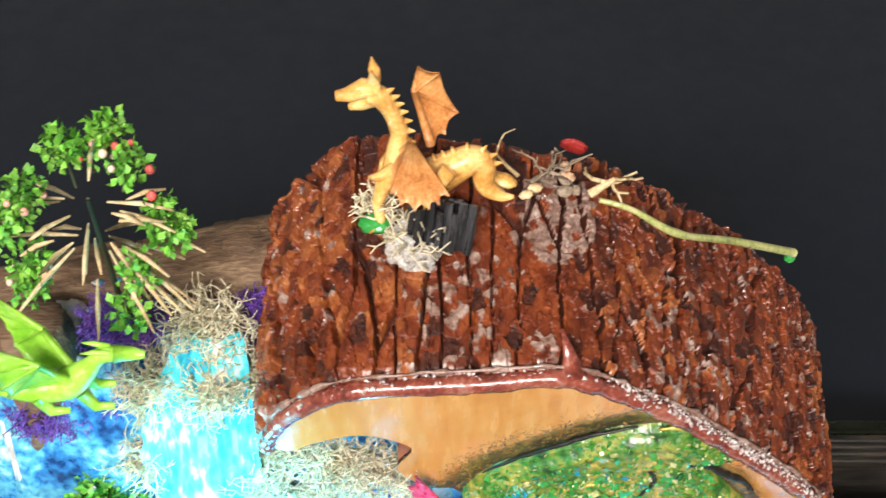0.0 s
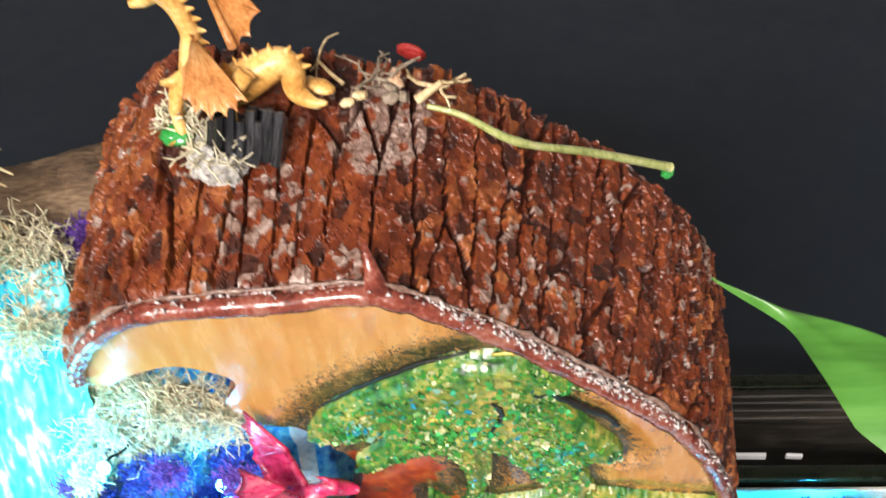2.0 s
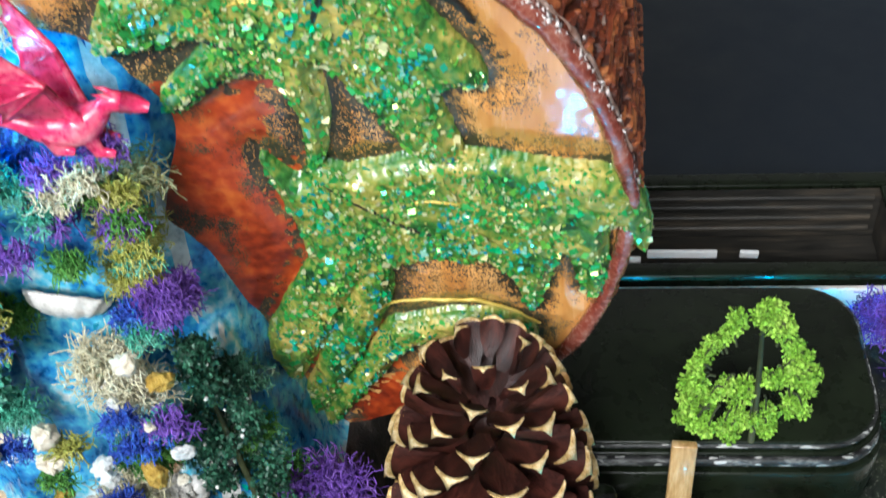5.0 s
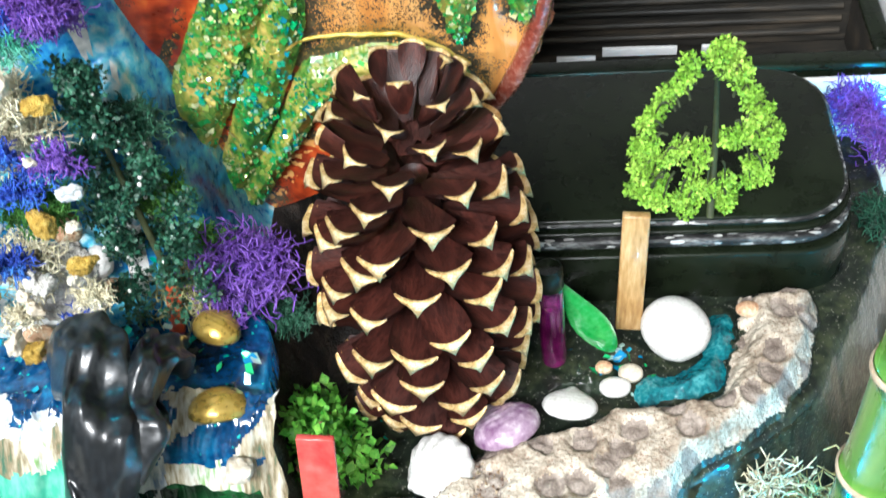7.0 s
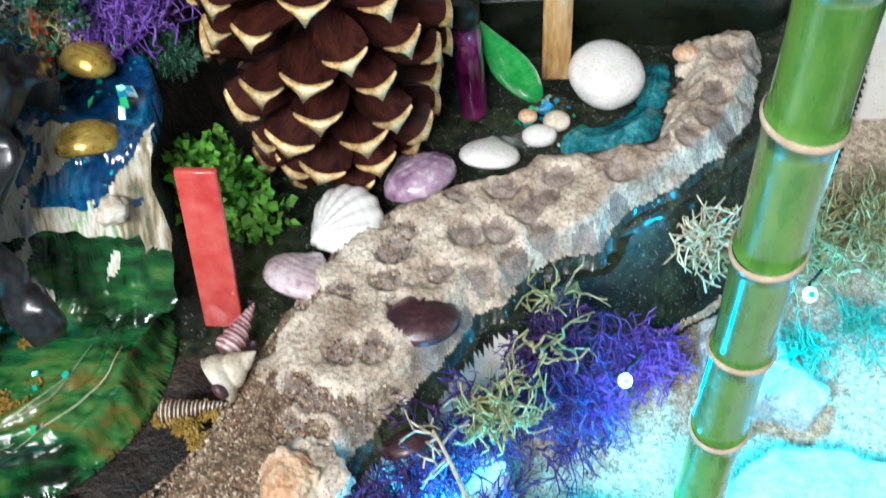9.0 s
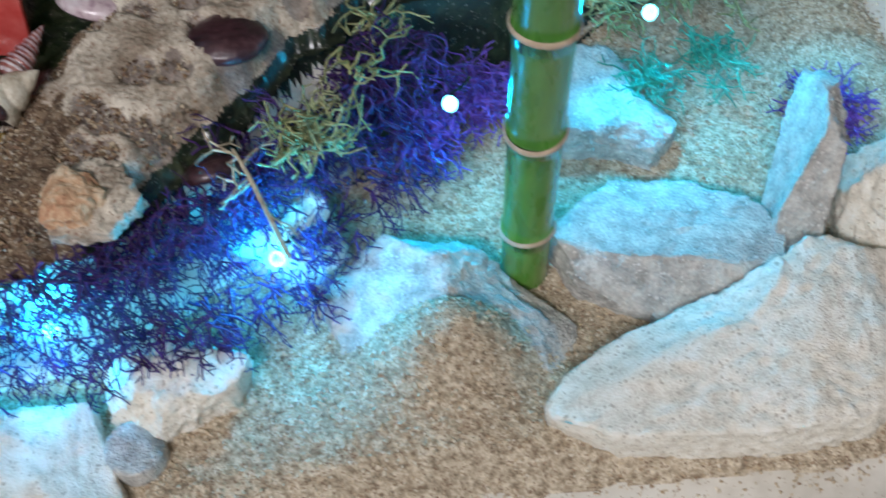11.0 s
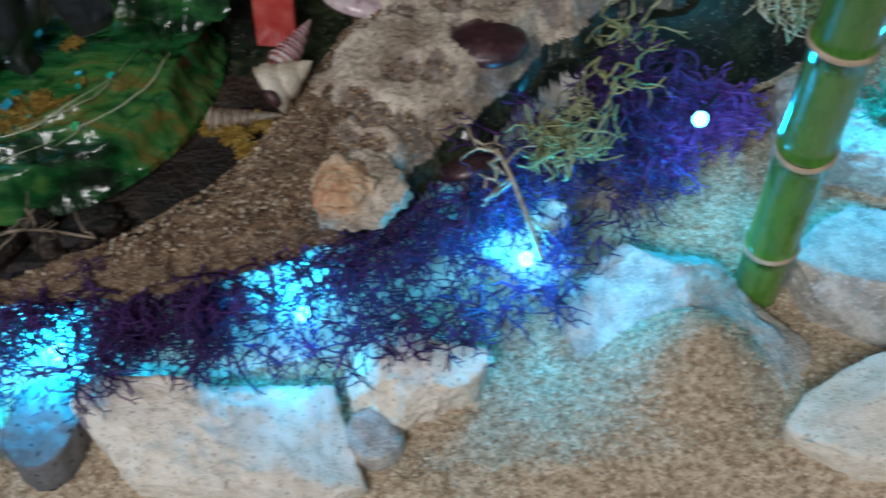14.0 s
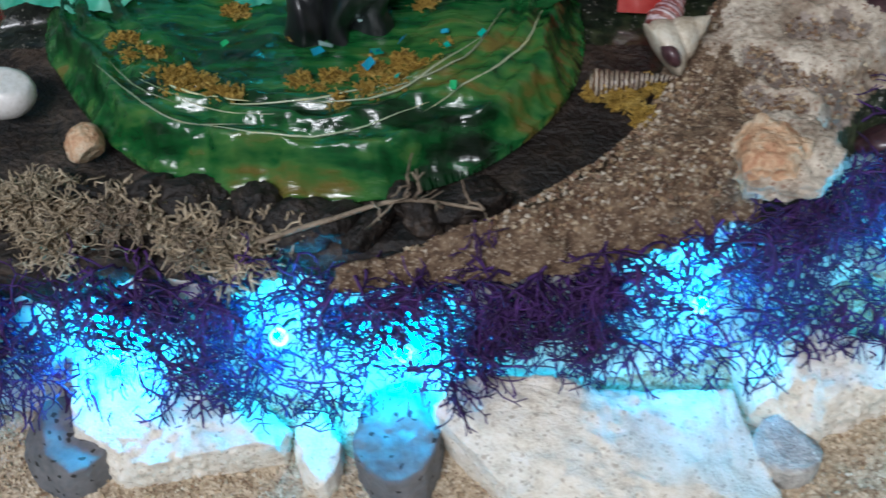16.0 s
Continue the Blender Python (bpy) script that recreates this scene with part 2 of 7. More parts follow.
BLACK_CLOTH = surface("black_table_top", [(0.0028, 0.0074, 0.0155), (0.0050, 0.0115, 0.0220)], 6, 0.6, bump=0.1)
WALL_PAINT = surface("wall_paint", [(0.5, 0.5, 0.48), (0.56, 0.56, 0.54)], 3, 0.8, bump=0.1)
TRAY = surface("white_tray", [(0.62, 0.58, 0.50), (0.74, 0.70, 0.62), (0.78, 0.75, 0.68)], 25, 0.5, bump=0.25, specks=((0.42, 0.34, 0.24), 2600, 0.02))
SAND = surface("sand", [(0.20, 0.15, 0.095), (0.48, 0.39, 0.275), (0.74, 0.65, 0.50)], 420, 0.9, bump=0.9, dist=0.0008, fine=3, specks=((0.22, 0.14, 0.09), 2200, 0.07))
GRAIN = palette("sand_grains", [(0.60, 0.50, 0.35), (0.48, 0.37, 0.24), (0.66, 0.58, 0.44), (0.36, 0.25, 0.16), (0.54, 0.43, 0.29), (0.70, 0.64, 0.52)], 0.7)
GRIT = palette("path_grit", [(0.16, 0.09, 0.05), (0.34, 0.24, 0.14), (0.22, 0.13, 0.08), (0.46, 0.37, 0.25), (0.10, 0.055, 0.035), (0.56, 0.50, 0.40), (0.28, 0.18, 0.10)], 0.7)
STONE = surface("pale_stone", [(0.66, 0.60, 0.49), (0.84, 0.79, 0.68), (0.92, 0.89, 0.81)], 230, 0.85, bump=0.6, dist=0.0009, fine=6, specks=((0.56, 0.50, 0.40), 1500, 0.05))
GREY_STONE = surface("grey_stone", [(0.32, 0.31, 0.285), (0.52, 0.50, 0.46), (0.70, 0.68, 0.62)], 200, 0.8, bump=1.0, dist=0.0011, fine=5, specks=((0.72, 0.70, 0.66), 1500, 0.04))
DARK_STONE = surface("dark_stone", [(0.10, 0.11, 0.12), (0.20, 0.20, 0.21)], 90, 0.7, bump=0.4, specks=((0.02, 0.02, 0.02), 900, 0.04))
GROUND = surface("mossy_ground", [(0.005, 0.007, 0.006), (0.012, 0.018, 0.011), (0.045, 0.055, 0.026)], 55, 0.35, bump=0.6, dist=0.001, coat=0.4, specks=((0.20, 0.19, 0.16), 2200, 0.025))
CRUST = surface("path_crust", [(0.22, 0.165, 0.115), (0.46, 0.385, 0.30), (0.70, 0.63, 0.52)], 75, 0.85, bump=0.9, dist=0.0009, fine=9, specks=((0.28, 0.18, 0.13), 1900, 0.06))
BARK = surface("log_bark", [(0.058, 0.010, 0.0034), (0.150, 0.028, 0.0082), (0.25, 0.058, 0.015)], 150, 0.42, bump=0.5, dist=0.0007, coat=0.15, fine=5, stretch=(1, 0.4, 1))
BARK_ORANGE = surface("log_bark_orange", [(0.12, 0.025, 0.007), (0.24, 0.062, 0.016), (0.38, 0.13, 0.038)], 150, 0.45, bump=0.5, dist=0.0007, coat=0.12, fine=5, stretch=(1, 0.4, 1))
BARK_GREY = surface("log_bark_grey", [(0.13, 0.065, 0.045), (0.27, 0.17, 0.135), (0.44, 0.33, 0.28)], 170, 0.32, bump=0.5, dist=0.0008, coat=0.35, fine=4)
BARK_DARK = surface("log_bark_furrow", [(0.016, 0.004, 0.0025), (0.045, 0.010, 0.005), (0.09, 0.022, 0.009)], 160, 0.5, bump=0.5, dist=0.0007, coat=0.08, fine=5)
WOOD = surface("varnished_wood", [(0.46, 0.17, 0.04), (0.61, 0.28, 0.075), (0.68, 0.36, 0.12)], 16, 0.25, bump=0.06, coat=0.7, fine=6, stretch=(2.6, 1, 0.45))
RED_WOOD = surface("red_stained_wood", [(0.14, 0.016, 0.007), (0.36, 0.045, 0.010), (0.52, 0.12, 0.022)], 40, 0.35, bump=0.4, coat=0.5)
CAMBIUM = surface("red_resin_edge", [(0.10, 0.02, 0.014), (0.24, 0.05, 0.03), (0.34, 0.14, 0.10)], 90, 0.25, bump=0.6, coat=0.9)
SOOT = surface("dark_airbrush", [(0.014, 0.012, 0.009), (0.042, 0.036, 0.022), (0.13, 0.085, 0.036)], 90, 0.4, bump=0.4, coat=0.3, fine=8)
LEAF_GREEN = surface("leaf", [(0.045, 0.165, 0.022), (0.065, 0.215, 0.032), (0.090, 0.26, 0.045)], 30, 0.35, bump=0.15, stretch=(0.3, 3, 1), coat=0.2)
BAMBOO = surface("bamboo_skin", [(0.05, 0.17, 0.022), (0.09, 0.25, 0.035), (0.16, 0.33, 0.06)], 40, 0.28, bump=0.1, coat=0.5, stretch=(1, 1, 0.25))
HUSK = surface("bamboo_ring", [(0.42, 0.30, 0.2), (0.62, 0.5, 0.36)], 200, 0.7, bump=0.5)
# brown-grey tones put the light on the trough's inner wall into the colour
TROUGH = surface("brown_lit_black_plastic", [(0.010, 0.010, 0.009), (0.030, 0.027, 0.022), (0.075, 0.058, 0.040)], 60, 0.58, bump=0.2, stretch=(0.12, 1, 1))
# slight green tint stands for the olive reflection on the container top
BLACK_PLASTIC = surface("black_plastic", [(0.005, 0.007, 0.004), (0.011, 0.016, 0.008)], 20, 0.28, bump=0.05, coat=0.0, rough_var=0.06, ior=1.32)
SCUFFED = surface("scuffed_black_plastic", [(0.008, 0.008, 0.008), (0.012, 0.012, 0.012), (0.04, 0.04, 0.04), (0.22, 0.22, 0.21)], 260, 0.45, bump=0.6, fine=6, stretch=(0.30, 1, 1), specks=((0.50, 0.50, 0.48), 900, 0.12))
WHITE_PLASTIC = surface("white_plastic", [(0.7, 0.7, 0.7), (0.8, 0.8, 0.8)], 60, 0.4)
CONE_BROWN = surface("cone_scale", [(0.012, 0.0030, 0.0022), (0.030, 0.0065, 0.0042), (0.070, 0.016, 0.010)], 180, 0.5, bump=0.5, rnd=0.25, stretch=(1, 0.3, 1))
CONE_GOLD = surface("gilded_tip", [(0.20, 0.09, 0.03), (0.64, 0.42, 0.16), (0.90, 0.76, 0.50)], 260, 0.38, metal=0.35, bump=0.5, rnd=0.2)
GOLD = surface("gold_paint", [(0.50, 0.32, 0.06), (0.66, 0.45, 0.10), (0.76, 0.56, 0.17)], 70, 0.3, metal=0.7, bump=0.4)

BLUE_ROCK = surface("blue_painted_rock", [(0.006, 0.05, 0.18), (0.02, 0.20, 0.50), (0.10, 0.48, 0.64), (0.60, 0.70, 0.72)], 45, 0.3, bump=0.7, dist=0.0012, coat=0.6, fine=6)
FOAM = surface("white_foam", [(0.40, 0.42, 0.42), (0.66, 0.66, 0.64), (0.80, 0.80, 0.78)], 70, 0.6, bump=0.8, dist=0.001)
STREAM = surface("deep_blue_resin", [(0.002, 0.012, 0.035), (0.004, 0.05, 0.15), (0.012, 0.15, 0.32)], 55, 0.12, bump=0.4, dist=0.0006, coat=1.0, specks=((0.02, 0.45, 0.42), 1300, 0.012))
POND = surface("green_resin", [(0.003, 0.010, 0.004), (0.005, 0.036, 0.010), (0.009, 0.095, 0.022), (0.05, 0.16, 0.035), (0.14, 0.12, 0.025)], 34, 0.24, bump=0.7, dist=0.0012, coat=0.45, fine=5, stretch=(0.40, 1.9, 1))
POND_BLACK = surface("black_glossy_driftwood", [(0.004, 0.005, 0.006), (0.010, 0.012, 0.014), (0.03, 0.034, 0.038)], 70, 0.36, bump=0.10, dist=0.0008, coat=0.35, stretch=(1, 1, 0.3))
YELLOW = surface("yellow_moss", [(0.28, 0.16, 0.02), (0.52, 0.33, 0.05), (0.66, 0.48, 0.14)], 300, 0.8, bump=1.0, dist=0.001)
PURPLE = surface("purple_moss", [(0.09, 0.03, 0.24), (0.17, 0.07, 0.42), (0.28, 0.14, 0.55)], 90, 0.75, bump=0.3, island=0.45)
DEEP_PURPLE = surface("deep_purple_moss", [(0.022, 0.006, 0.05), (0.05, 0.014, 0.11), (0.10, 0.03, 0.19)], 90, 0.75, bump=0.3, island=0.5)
CREAM = surface("cream_lichen", [(0.48, 0.43, 0.27), (0.68, 0.62, 0.43), (0.82, 0.78, 0.62)], 90, 0.8, bump=0.3, island=0.25)
TAN = surface("tan_lichen", [(0.22, 0.165, 0.10), (0.42, 0.34, 0.23), (0.62, 0.54, 0.40)], 90, 0.8, bump=0.4, island=0.4)
OLIVE = surface("olive_lichen", [(0.16, 0.17, 0.07), (0.32, 0.32, 0.14), (0.50, 0.48, 0.27)], 90, 0.8, bump=0.3, island=0.35)
BLUE_MOSS = surface("blue_moss", [(0.015, 0.03, 0.30), (0.03, 0.09, 0.50), (0.06, 0.24, 0.62)], 60, 0.7, bump=0.3, island=0.4)
TEAL_MOSS = surface("teal_moss", [(0.02, 0.20, 0.14), (0.06, 0.36, 0.24), (0.20, 0.50, 0.38)], 80, 0.7, bump=0.3, island=0.4)
GREEN_MOSS = surface("green_moss", [(0.03, 0.12, 0.02), (0.07, 0.24, 0.035), (0.16, 0.36, 0.07)], 80, 0.75, bump=0.3, island=0.45)
LIME = surface("lime_foliage", [(0.14, 0.34, 0.02), (0.28, 0.52, 0.05), (0.42, 0.62, 0.10)], 120, 0.7, bump=0.4, island=0.4)
DARK_FOLIAGE = surface("dark_foliage", [(0.006, 0.034, 0.018), (0.016, 0.075, 0.042), (0.05, 0.17, 0.10)], 120, 0.45, bump=0.4, island=0.5)
LEAFY = surface("bright_foliage", [(0.05, 0.24, 0.02), (0.12, 0.40, 0.04), (0.26, 0.52, 0.08)], 120, 0.55, bump=0.3, island=0.4)
BLOSSOM = palette("blossom", [(0.75, 0.12, 0.10), (0.85, 0.38, 0.30), (0.8, 0.55, 0.45), (0.62, 0.06, 0.08)], 0.6)
YELLOW_GREEN = surface("yellow_green_moss", [(0.22, 0.24, 0.03), (0.42, 0.42, 0.08), (0.58, 0.55, 0.2)], 90, 0.8, bump=0.4, island=0.35)
SHELL_WHITE = surface("white_shell", [(0.62, 0.60, 0.56), (0.80, 0.79, 0.77)], 120, 0.3, bump=0.2, coat=0.3)
SHELL_PINK = surface("pink_shell", [(0.36, 0.24, 0.28), (0.58, 0.46, 0.48), (0.74, 0.68, 0.68)], 70, 0.3, bump=0.2, coat=0.4)
SHELL_LILAC = surface("lilac_shell", [(0.20, 0.10, 0.20), (0.42, 0.30, 0.40), (0.70, 0.64, 0.68)], 48, 0.25, bump=0.2, coat=0.5)
SHELL_DARK = surface("dark_purple_shell", [(0.022, 0.010, 0.012), (0.048, 0.018, 0.024), (0.10, 0.05, 0.055)], 90, 0.38, bump=0.3, coat=0.25)
SHELL_BAND = surface("dark_banded_shell", [(0.025, 0.015, 0.012), (0.07, 0.038, 0.025), (0.20, 0.11, 0.06)], 90, 0.4, bump=0.3, coat=0.2)
SHELL_STRIPE = surface("red_striped_shell", [(0.14, 0.03, 0.03), (0.26, 0.07, 0.06), (0.48, 0.30, 0.26)], 160, 0.35, bump=0.3, coat=0.3)
SHELL_PALE = surface("pale_cream_shell", [(0.44, 0.36, 0.26), (0.62, 0.55, 0.43), (0.74, 0.70, 0.6)], 140, 0.45, bump=0.5)
BARNACLE = surface("orange_white_shell", [(0.45, 0.20, 0.10), (0.62, 0.40, 0.24), (0.72, 0.62, 0.46)], 110, 0.7, bump=0.8, dist=0.001)
AMBER = surface("amber_dragon_paint", [(0.55, 0.24, 0.05), (0.78, 0.42, 0.11), (0.88, 0.62, 0.26)], 110, 0.4, bump=0.4, dist=0.0006, coat=0.2)
RUST = surface("rust_wing_paint", [(0.36, 0.12, 0.03), (0.58, 0.24, 0.07), (0.72, 0.38, 0.14)], 110, 0.4, bump=0.4, dist=0.0006, coat=0.2)
LIME_PLASTIC = surface("lime_plastic", [(0.18, 0.52, 0.03), (0.30, 0.66, 0.06), (0.42, 0.75, 0.16)], 70, 0.35, bump=0.2, sub=0.2)
RED_PLASTIC = surface("crimson_plastic", [(0.42, 0.012, 0.06), (0.66, 0.03, 0.12), (0.78, 0.20, 0.26)], 70, 0.3, bump=0.3, coat=0.3)
RED_GLASS = surface("red_acrylic", [(0.62, 0.05, 0.045), (0.78, 0.13, 0.11), (0.84, 0.24, 0.20)], 26, 0.12, bump=0.08, coat=0.6, trans=0.25)
RED_DEEP = surface("deep_red_acrylic", [(0.50, 0.015, 0.012), (0.66, 0.04, 0.03)], 60, 0.12, bump=0.08, coat=0.6, trans=0.2)
PURPLE_GLASS = surface("purple_glass", [(0.06, 0.004, 0.035), (0.20, 0.01, 0.12), (0.42, 0.03, 0.24)], 70, 0.1, bump=0.1, coat=0.6, trans=0.5)
GREEN_GLASS = surface("green_glass", [(0.01, 0.30, 0.04), (0.03, 0.46, 0.08), (0.08, 0.55, 0.16)], 80, 0.15, bump=0.2, coat=0.5, trans=0.4)
TEAL_GLASS = palette("teal_foil_chips", [(0.02, 0.55, 0.42), (0.03, 0.40, 0.60), (0.05, 0.62, 0.22), (0.5, 0.75, 0.7), (0.02, 0.25, 0.5)], 0.15, 0.3)
STICK = surface("varnished_stick", [(0.28, 0.15, 0.05), (0.46, 0.28, 0.11), (0.60, 0.42, 0.22)], 120, 0.35, bump=0.4, coat=0.4, stretch=(1, 1, 0.2))
STRAW = surface("dry_straw", [(0.38, 0.26, 0.12), (0.58, 0.44, 0.24), (0.72, 0.60, 0.38)], 150, 0.7, bump=0.3, island=0.3)
TWIG = surface("grey_brown_twig", [(0.12, 0.09, 0.06), (0.26, 0.20, 0.14), (0.36, 0.30, 0.22)], 120, 0.7, bump=0.5)
BLACK_CRYSTAL = surface("black_tourmaline", [(0.006, 0.006, 0.007), (0.014, 0.014, 0.016), (0.06, 0.06, 0.065)], 160, 0.14, bump=0.5, dist=0.0006, coat=0.8, stretch=(1, 1, 0.12), rnd=0.4)
OLD_BARK = surface("grey_brown_bark", [(0.06, 0.035, 0.02), (0.15, 0.09, 0.05), (0.28, 0.19, 0.11)], 110, 0.7, bump=0.9, dist=0.001, stretch=(0.25, 1, 1))
LED_BULB = glow("led_bulb", (0.22, 0.90, 1.0), 9)
GRAVEL = surface("brown_gravel", [(0.060, 0.032, 0.019), (0.14, 0.088, 0.052), (0.29, 0.21, 0.135)], 380, 0.9, bump=1.0, dist=0.0009, fine=3, specks=((0.36, 0.29, 0.21), 1900, 0.10))
SOIL = surface("dark_soil", [(0.005, 0.004, 0.0035), (0.018, 0.013, 0.010), (0.06, 0.042, 0.03)], 90, 0.6, bump=1.0, dist=0.0012)
GLINT_CRUST = surface("edge_glint_and_crust", [(0.46, 0.36, 0.33), (0.76, 0.70, 0.68)], 200, 0.3, bump=0.5, coat=0.6)
COBBLE = surface("path_cobble", [(0.14, 0.105, 0.085), (0.26, 0.21, 0.175), (0.40, 0.34, 0.29)], 150, 0.8, bump=0.7, dist=0.0008)
TEAL = surface("teal_resin", [(0.004, 0.05, 0.07), (0.01, 0.16, 0.19), (0.08, 0.34, 0.36)], 90, 0.15, bump=0.4, coat=0.8)
DARK_TWIG = surface("dark_twig", [(0.02, 0.03, 0.01), (0.05, 0.06, 0.02)], 120, 0.7, bump=0.3)
OUTLINE_GROOVE = surface("outline_and_groove_black", [(0.006, 0.006, 0.006), (0.02, 0.02, 0.018)], 200, 0.4, bump=0.3)
GOLD_PAINT = surface("gold_paint_line", [(0.48, 0.34, 0.05), (0.72, 0.56, 0.14)], 200, 0.35, metal=0.3, bump=0.3)
STREAK = surface("pale_resin_streak", [(0.20, 0.30, 0.16), (0.45, 0.50, 0.34), (0.55, 0.50, 0.18)], 60, 0.2, coat=0.6, island=0.4)

# ---- the large structure ----
def slab(name, x0, x1, y0, y1, z0, z1, mat, label, bevel=0.0, kind="structure", category=""):
    bm = bmesh.new()
    bmesh.ops.create_cube(bm, size=1, matrix=Matrix.Translation(((x0 + x1) / 2, (y0 + y1) / 2, (z0 + z1) / 2)) @ Matrix.Diagonal((x1 - x0, y1 - y0, z1 - z0, 1)))
    if bevel:
        bmesh.ops.bevel(bm, geom=bm.edges[:], offset=bevel, segments=3, affect="EDGES", profile=0.5)
    return tagged(part(name, bm, mat, None, flat=not bevel), label, category, kind=kind)


slab("floor", -2.2, 2.2, -2.2, 2.2, -0.86, -0.80, WALL_PAINT, "plain grey room floor")
slab("wall_north", -2.2, 2.2, 2.2, 2.3, -0.8, 1.8, WALL_PAINT, "plain painted room wall")
slab("wall_south", -2.2, 2.2, -2.3, -2.2, -0.8, 1.8, WALL_PAINT, "plain painted room wall")
slab("wall_west", -2.3, -2.2, -2.2, 2.2, -0.8, 1.8, WALL_PAINT, "plain painted room wall")
slab("wall_east", 2.2, 2.3, -2.2, 2.2, -0.8, 1.8, WALL_PAINT, "plain painted room wall")
slab("ceiling", -2.2, 2.2, -2.2, 2.2, 1.8, 1.9, WALL_PAINT, "plain painted room ceiling")
slab("table_top", -1.3, 1.3, -0.6, 1.7, -0.05, -0.012, BLACK_CLOTH, "black matt table top under the whole display", 0.004)

# white tray with a low raised lip
TRAY_X0, TRAY_Y0, TRAY_Y1 = -0.34, -0.02, 0.425


def tray():
    base = thing("display_tray", "off-white plastic tray with a low lip, sand spilt on it", "tray", m=pose(0, 0, -0.012))
    u, y = np.meshgrid(np.linspace(0, 1, 220), np.linspace(TRAY_Y0, TRAY_Y1, 200), indexing="ij")
    east = 0.392 - 0.018 * smooth(0.206, 0.214, y) - 0.004 * smooth(0.02, 0.20, 0.21 - y)
    x = TRAY_X0 + u * (east - TRAY_X0)
    edge = np.minimum(np.minimum(x - TRAY_X0, east - x), np.minimum(y - TRAY_Y0, TRAY_Y1 - y))
    z = 0.010 + 0.010 * (1 - smooth(0.004, 0.012, edge)) + 0.0008 * fbm(x * 30, y * 30, 3)
    z = np.where(edge < 0.001, 0.001, z)
    add("tray_floor", mesh_of("tray_floor", np.stack([x, y, z], -1).reshape(-1, 3), grid(220, 200), TRAY), base)


tray()

# lower sand bed
SAND_EDGE = spline([(-0.32, 0.048), (-0.15, 0.052), (-0.04, 0.053), (0.10, 0.058), (0.22, 0.064), (0.29, 0.066), (0.325, 0.078), (0.338, 0.105), (0.345, 0.15), (0.345, 0.19),
                    (0.335, 0.24), (0.33, 0.30), (0.32, 0.36), (0.1, 0.40), (-0.2, 0.40), (-0.32, 0.38)], 6)


def sand_height(x, y):
    """The sand drapes over the stone by the bamboo and rolls a little."""
    z = 0.0025 + 0.002 * fbm(x * 28, y * 28, 7) + 0.0009 * fbm(x * 180, y * 180, 8)
    z = z + 0.026 * np.exp(-(((x - 0.193) / 0.020) ** 2 + ((y - 0.1025) / 0.0150) ** 2)) * (0.9 + 0.2 * fbm(x * 90, y * 90, 9)) + 0.007 * np.exp(-(((x - 0.185) / 0.045) ** 2 + ((y - 0.082) / 0.02) ** 2))
    return z


def sand_bed():
    nx, ny = 420, 240
    x, y = np.meshgrid(np.linspace(-0.33, 0.352, nx), np.linspace(0.042, 0.30, ny), indexing="ij")
    sd, qx, qy = edge_distance(x, y, SAND_EDGE)
    ragged = sd + 0.006 * (fbm(x * 70, y * 70, 5) - 0.5)
    z = sand_height(x, y) * smooth(-0.001, 0.012, ragged) + np.where(ragged < 0, -0.004, -0.0008)
    v, f = keep_faces(np.stack([x, y, z], -1).reshape(-1, 3), grid(nx, ny), (ragged > -0.008).ravel())
    sand = tagged(add("sand", mesh_of("sand", v, f, SAND)), "pale brown coarse sand spread in the tray", "sand", kind="stuff")
    # loose coarse grains
    rng = np.random.default_rng(4)
    L = Lump()
    tet = np.array([[1, 0, -0.5], [-0.5, 0.87, -0.5], [-0.5, -0.87, -0.5], [0, 0, 0.9]])
    tf = np.array([[0, 1, 3], [1, 2, 3], [2, 0, 3], [0, 2, 1]])
    n = 46000
    gx, gy = rng.uniform(-0.09, 0.352, n), rng.uniform(0.05, 0.24, n)
    sd, _, _ = edge_distance(gx, gy, SAND_EDGE)
    ok = sd + rng.normal(0, 0.006, n) > 0
    gx, gy = gx[ok], gy[ok]
    gz = sand_height(gx, gy) * smooth(-0.001, 0.012, sd[ok]) - 0.0006
    gz = np.where(sd[ok] < 0, -0.0016, gz)
    for a, b, c in zip(gx, gy, gz):
        r = rng.uniform(0.0003, 0.0008)
        m = np.array(Euler(rng.uniform(0, 6.28, 3)).to_matrix())
        L.put(tet @ m.T * r * rng.uniform(0.7, 1.3, 3) + (a, b, c + r * 0.3), tf)
    tagged(add("sand_grains", L.mesh("sand_grains", GRAIN, True)), "loose coarse sand grains, beige, brown and white", "sand", kind="stuff")


sand_bed()

# upper bank that carries the path, the pond, the cone and the log
BANK = spline([(-0.30, 0.085), (-0.15, 0.088), (-0.06, 0.092), (0.0, 0.096), (0.05, 0.101), (0.095, 0.112), (0.125, 0.134), (0.153, 0.161), (0.186, 0.188), (0.224, 0.212),
               (0.256, 0.238), (0.274, 0.268), (0.290, 0.300), (0.304, 0.34), (0.304, 0.39), (0.27, 0.405), (0.12, 0.405), (0.03, 0.36), (-0.08, 0.345), (-0.19, 0.335), (-0.30, 0.33)], 8)
PATH_IN = spline([(0.012, 0.098), (0.034, 0.106), (0.052, 0.118), (0.070, 0.136), (0.088, 0.172), (0.108, 0.207), (0.135, 0.226), (0.166, 0.2375), (0.188, 0.2395), (0.207, 0.243), (0.2165, 0.251), (0.2195, 0.263), (0.2245, 0.281), (0.226, 0.291)], 8, False)
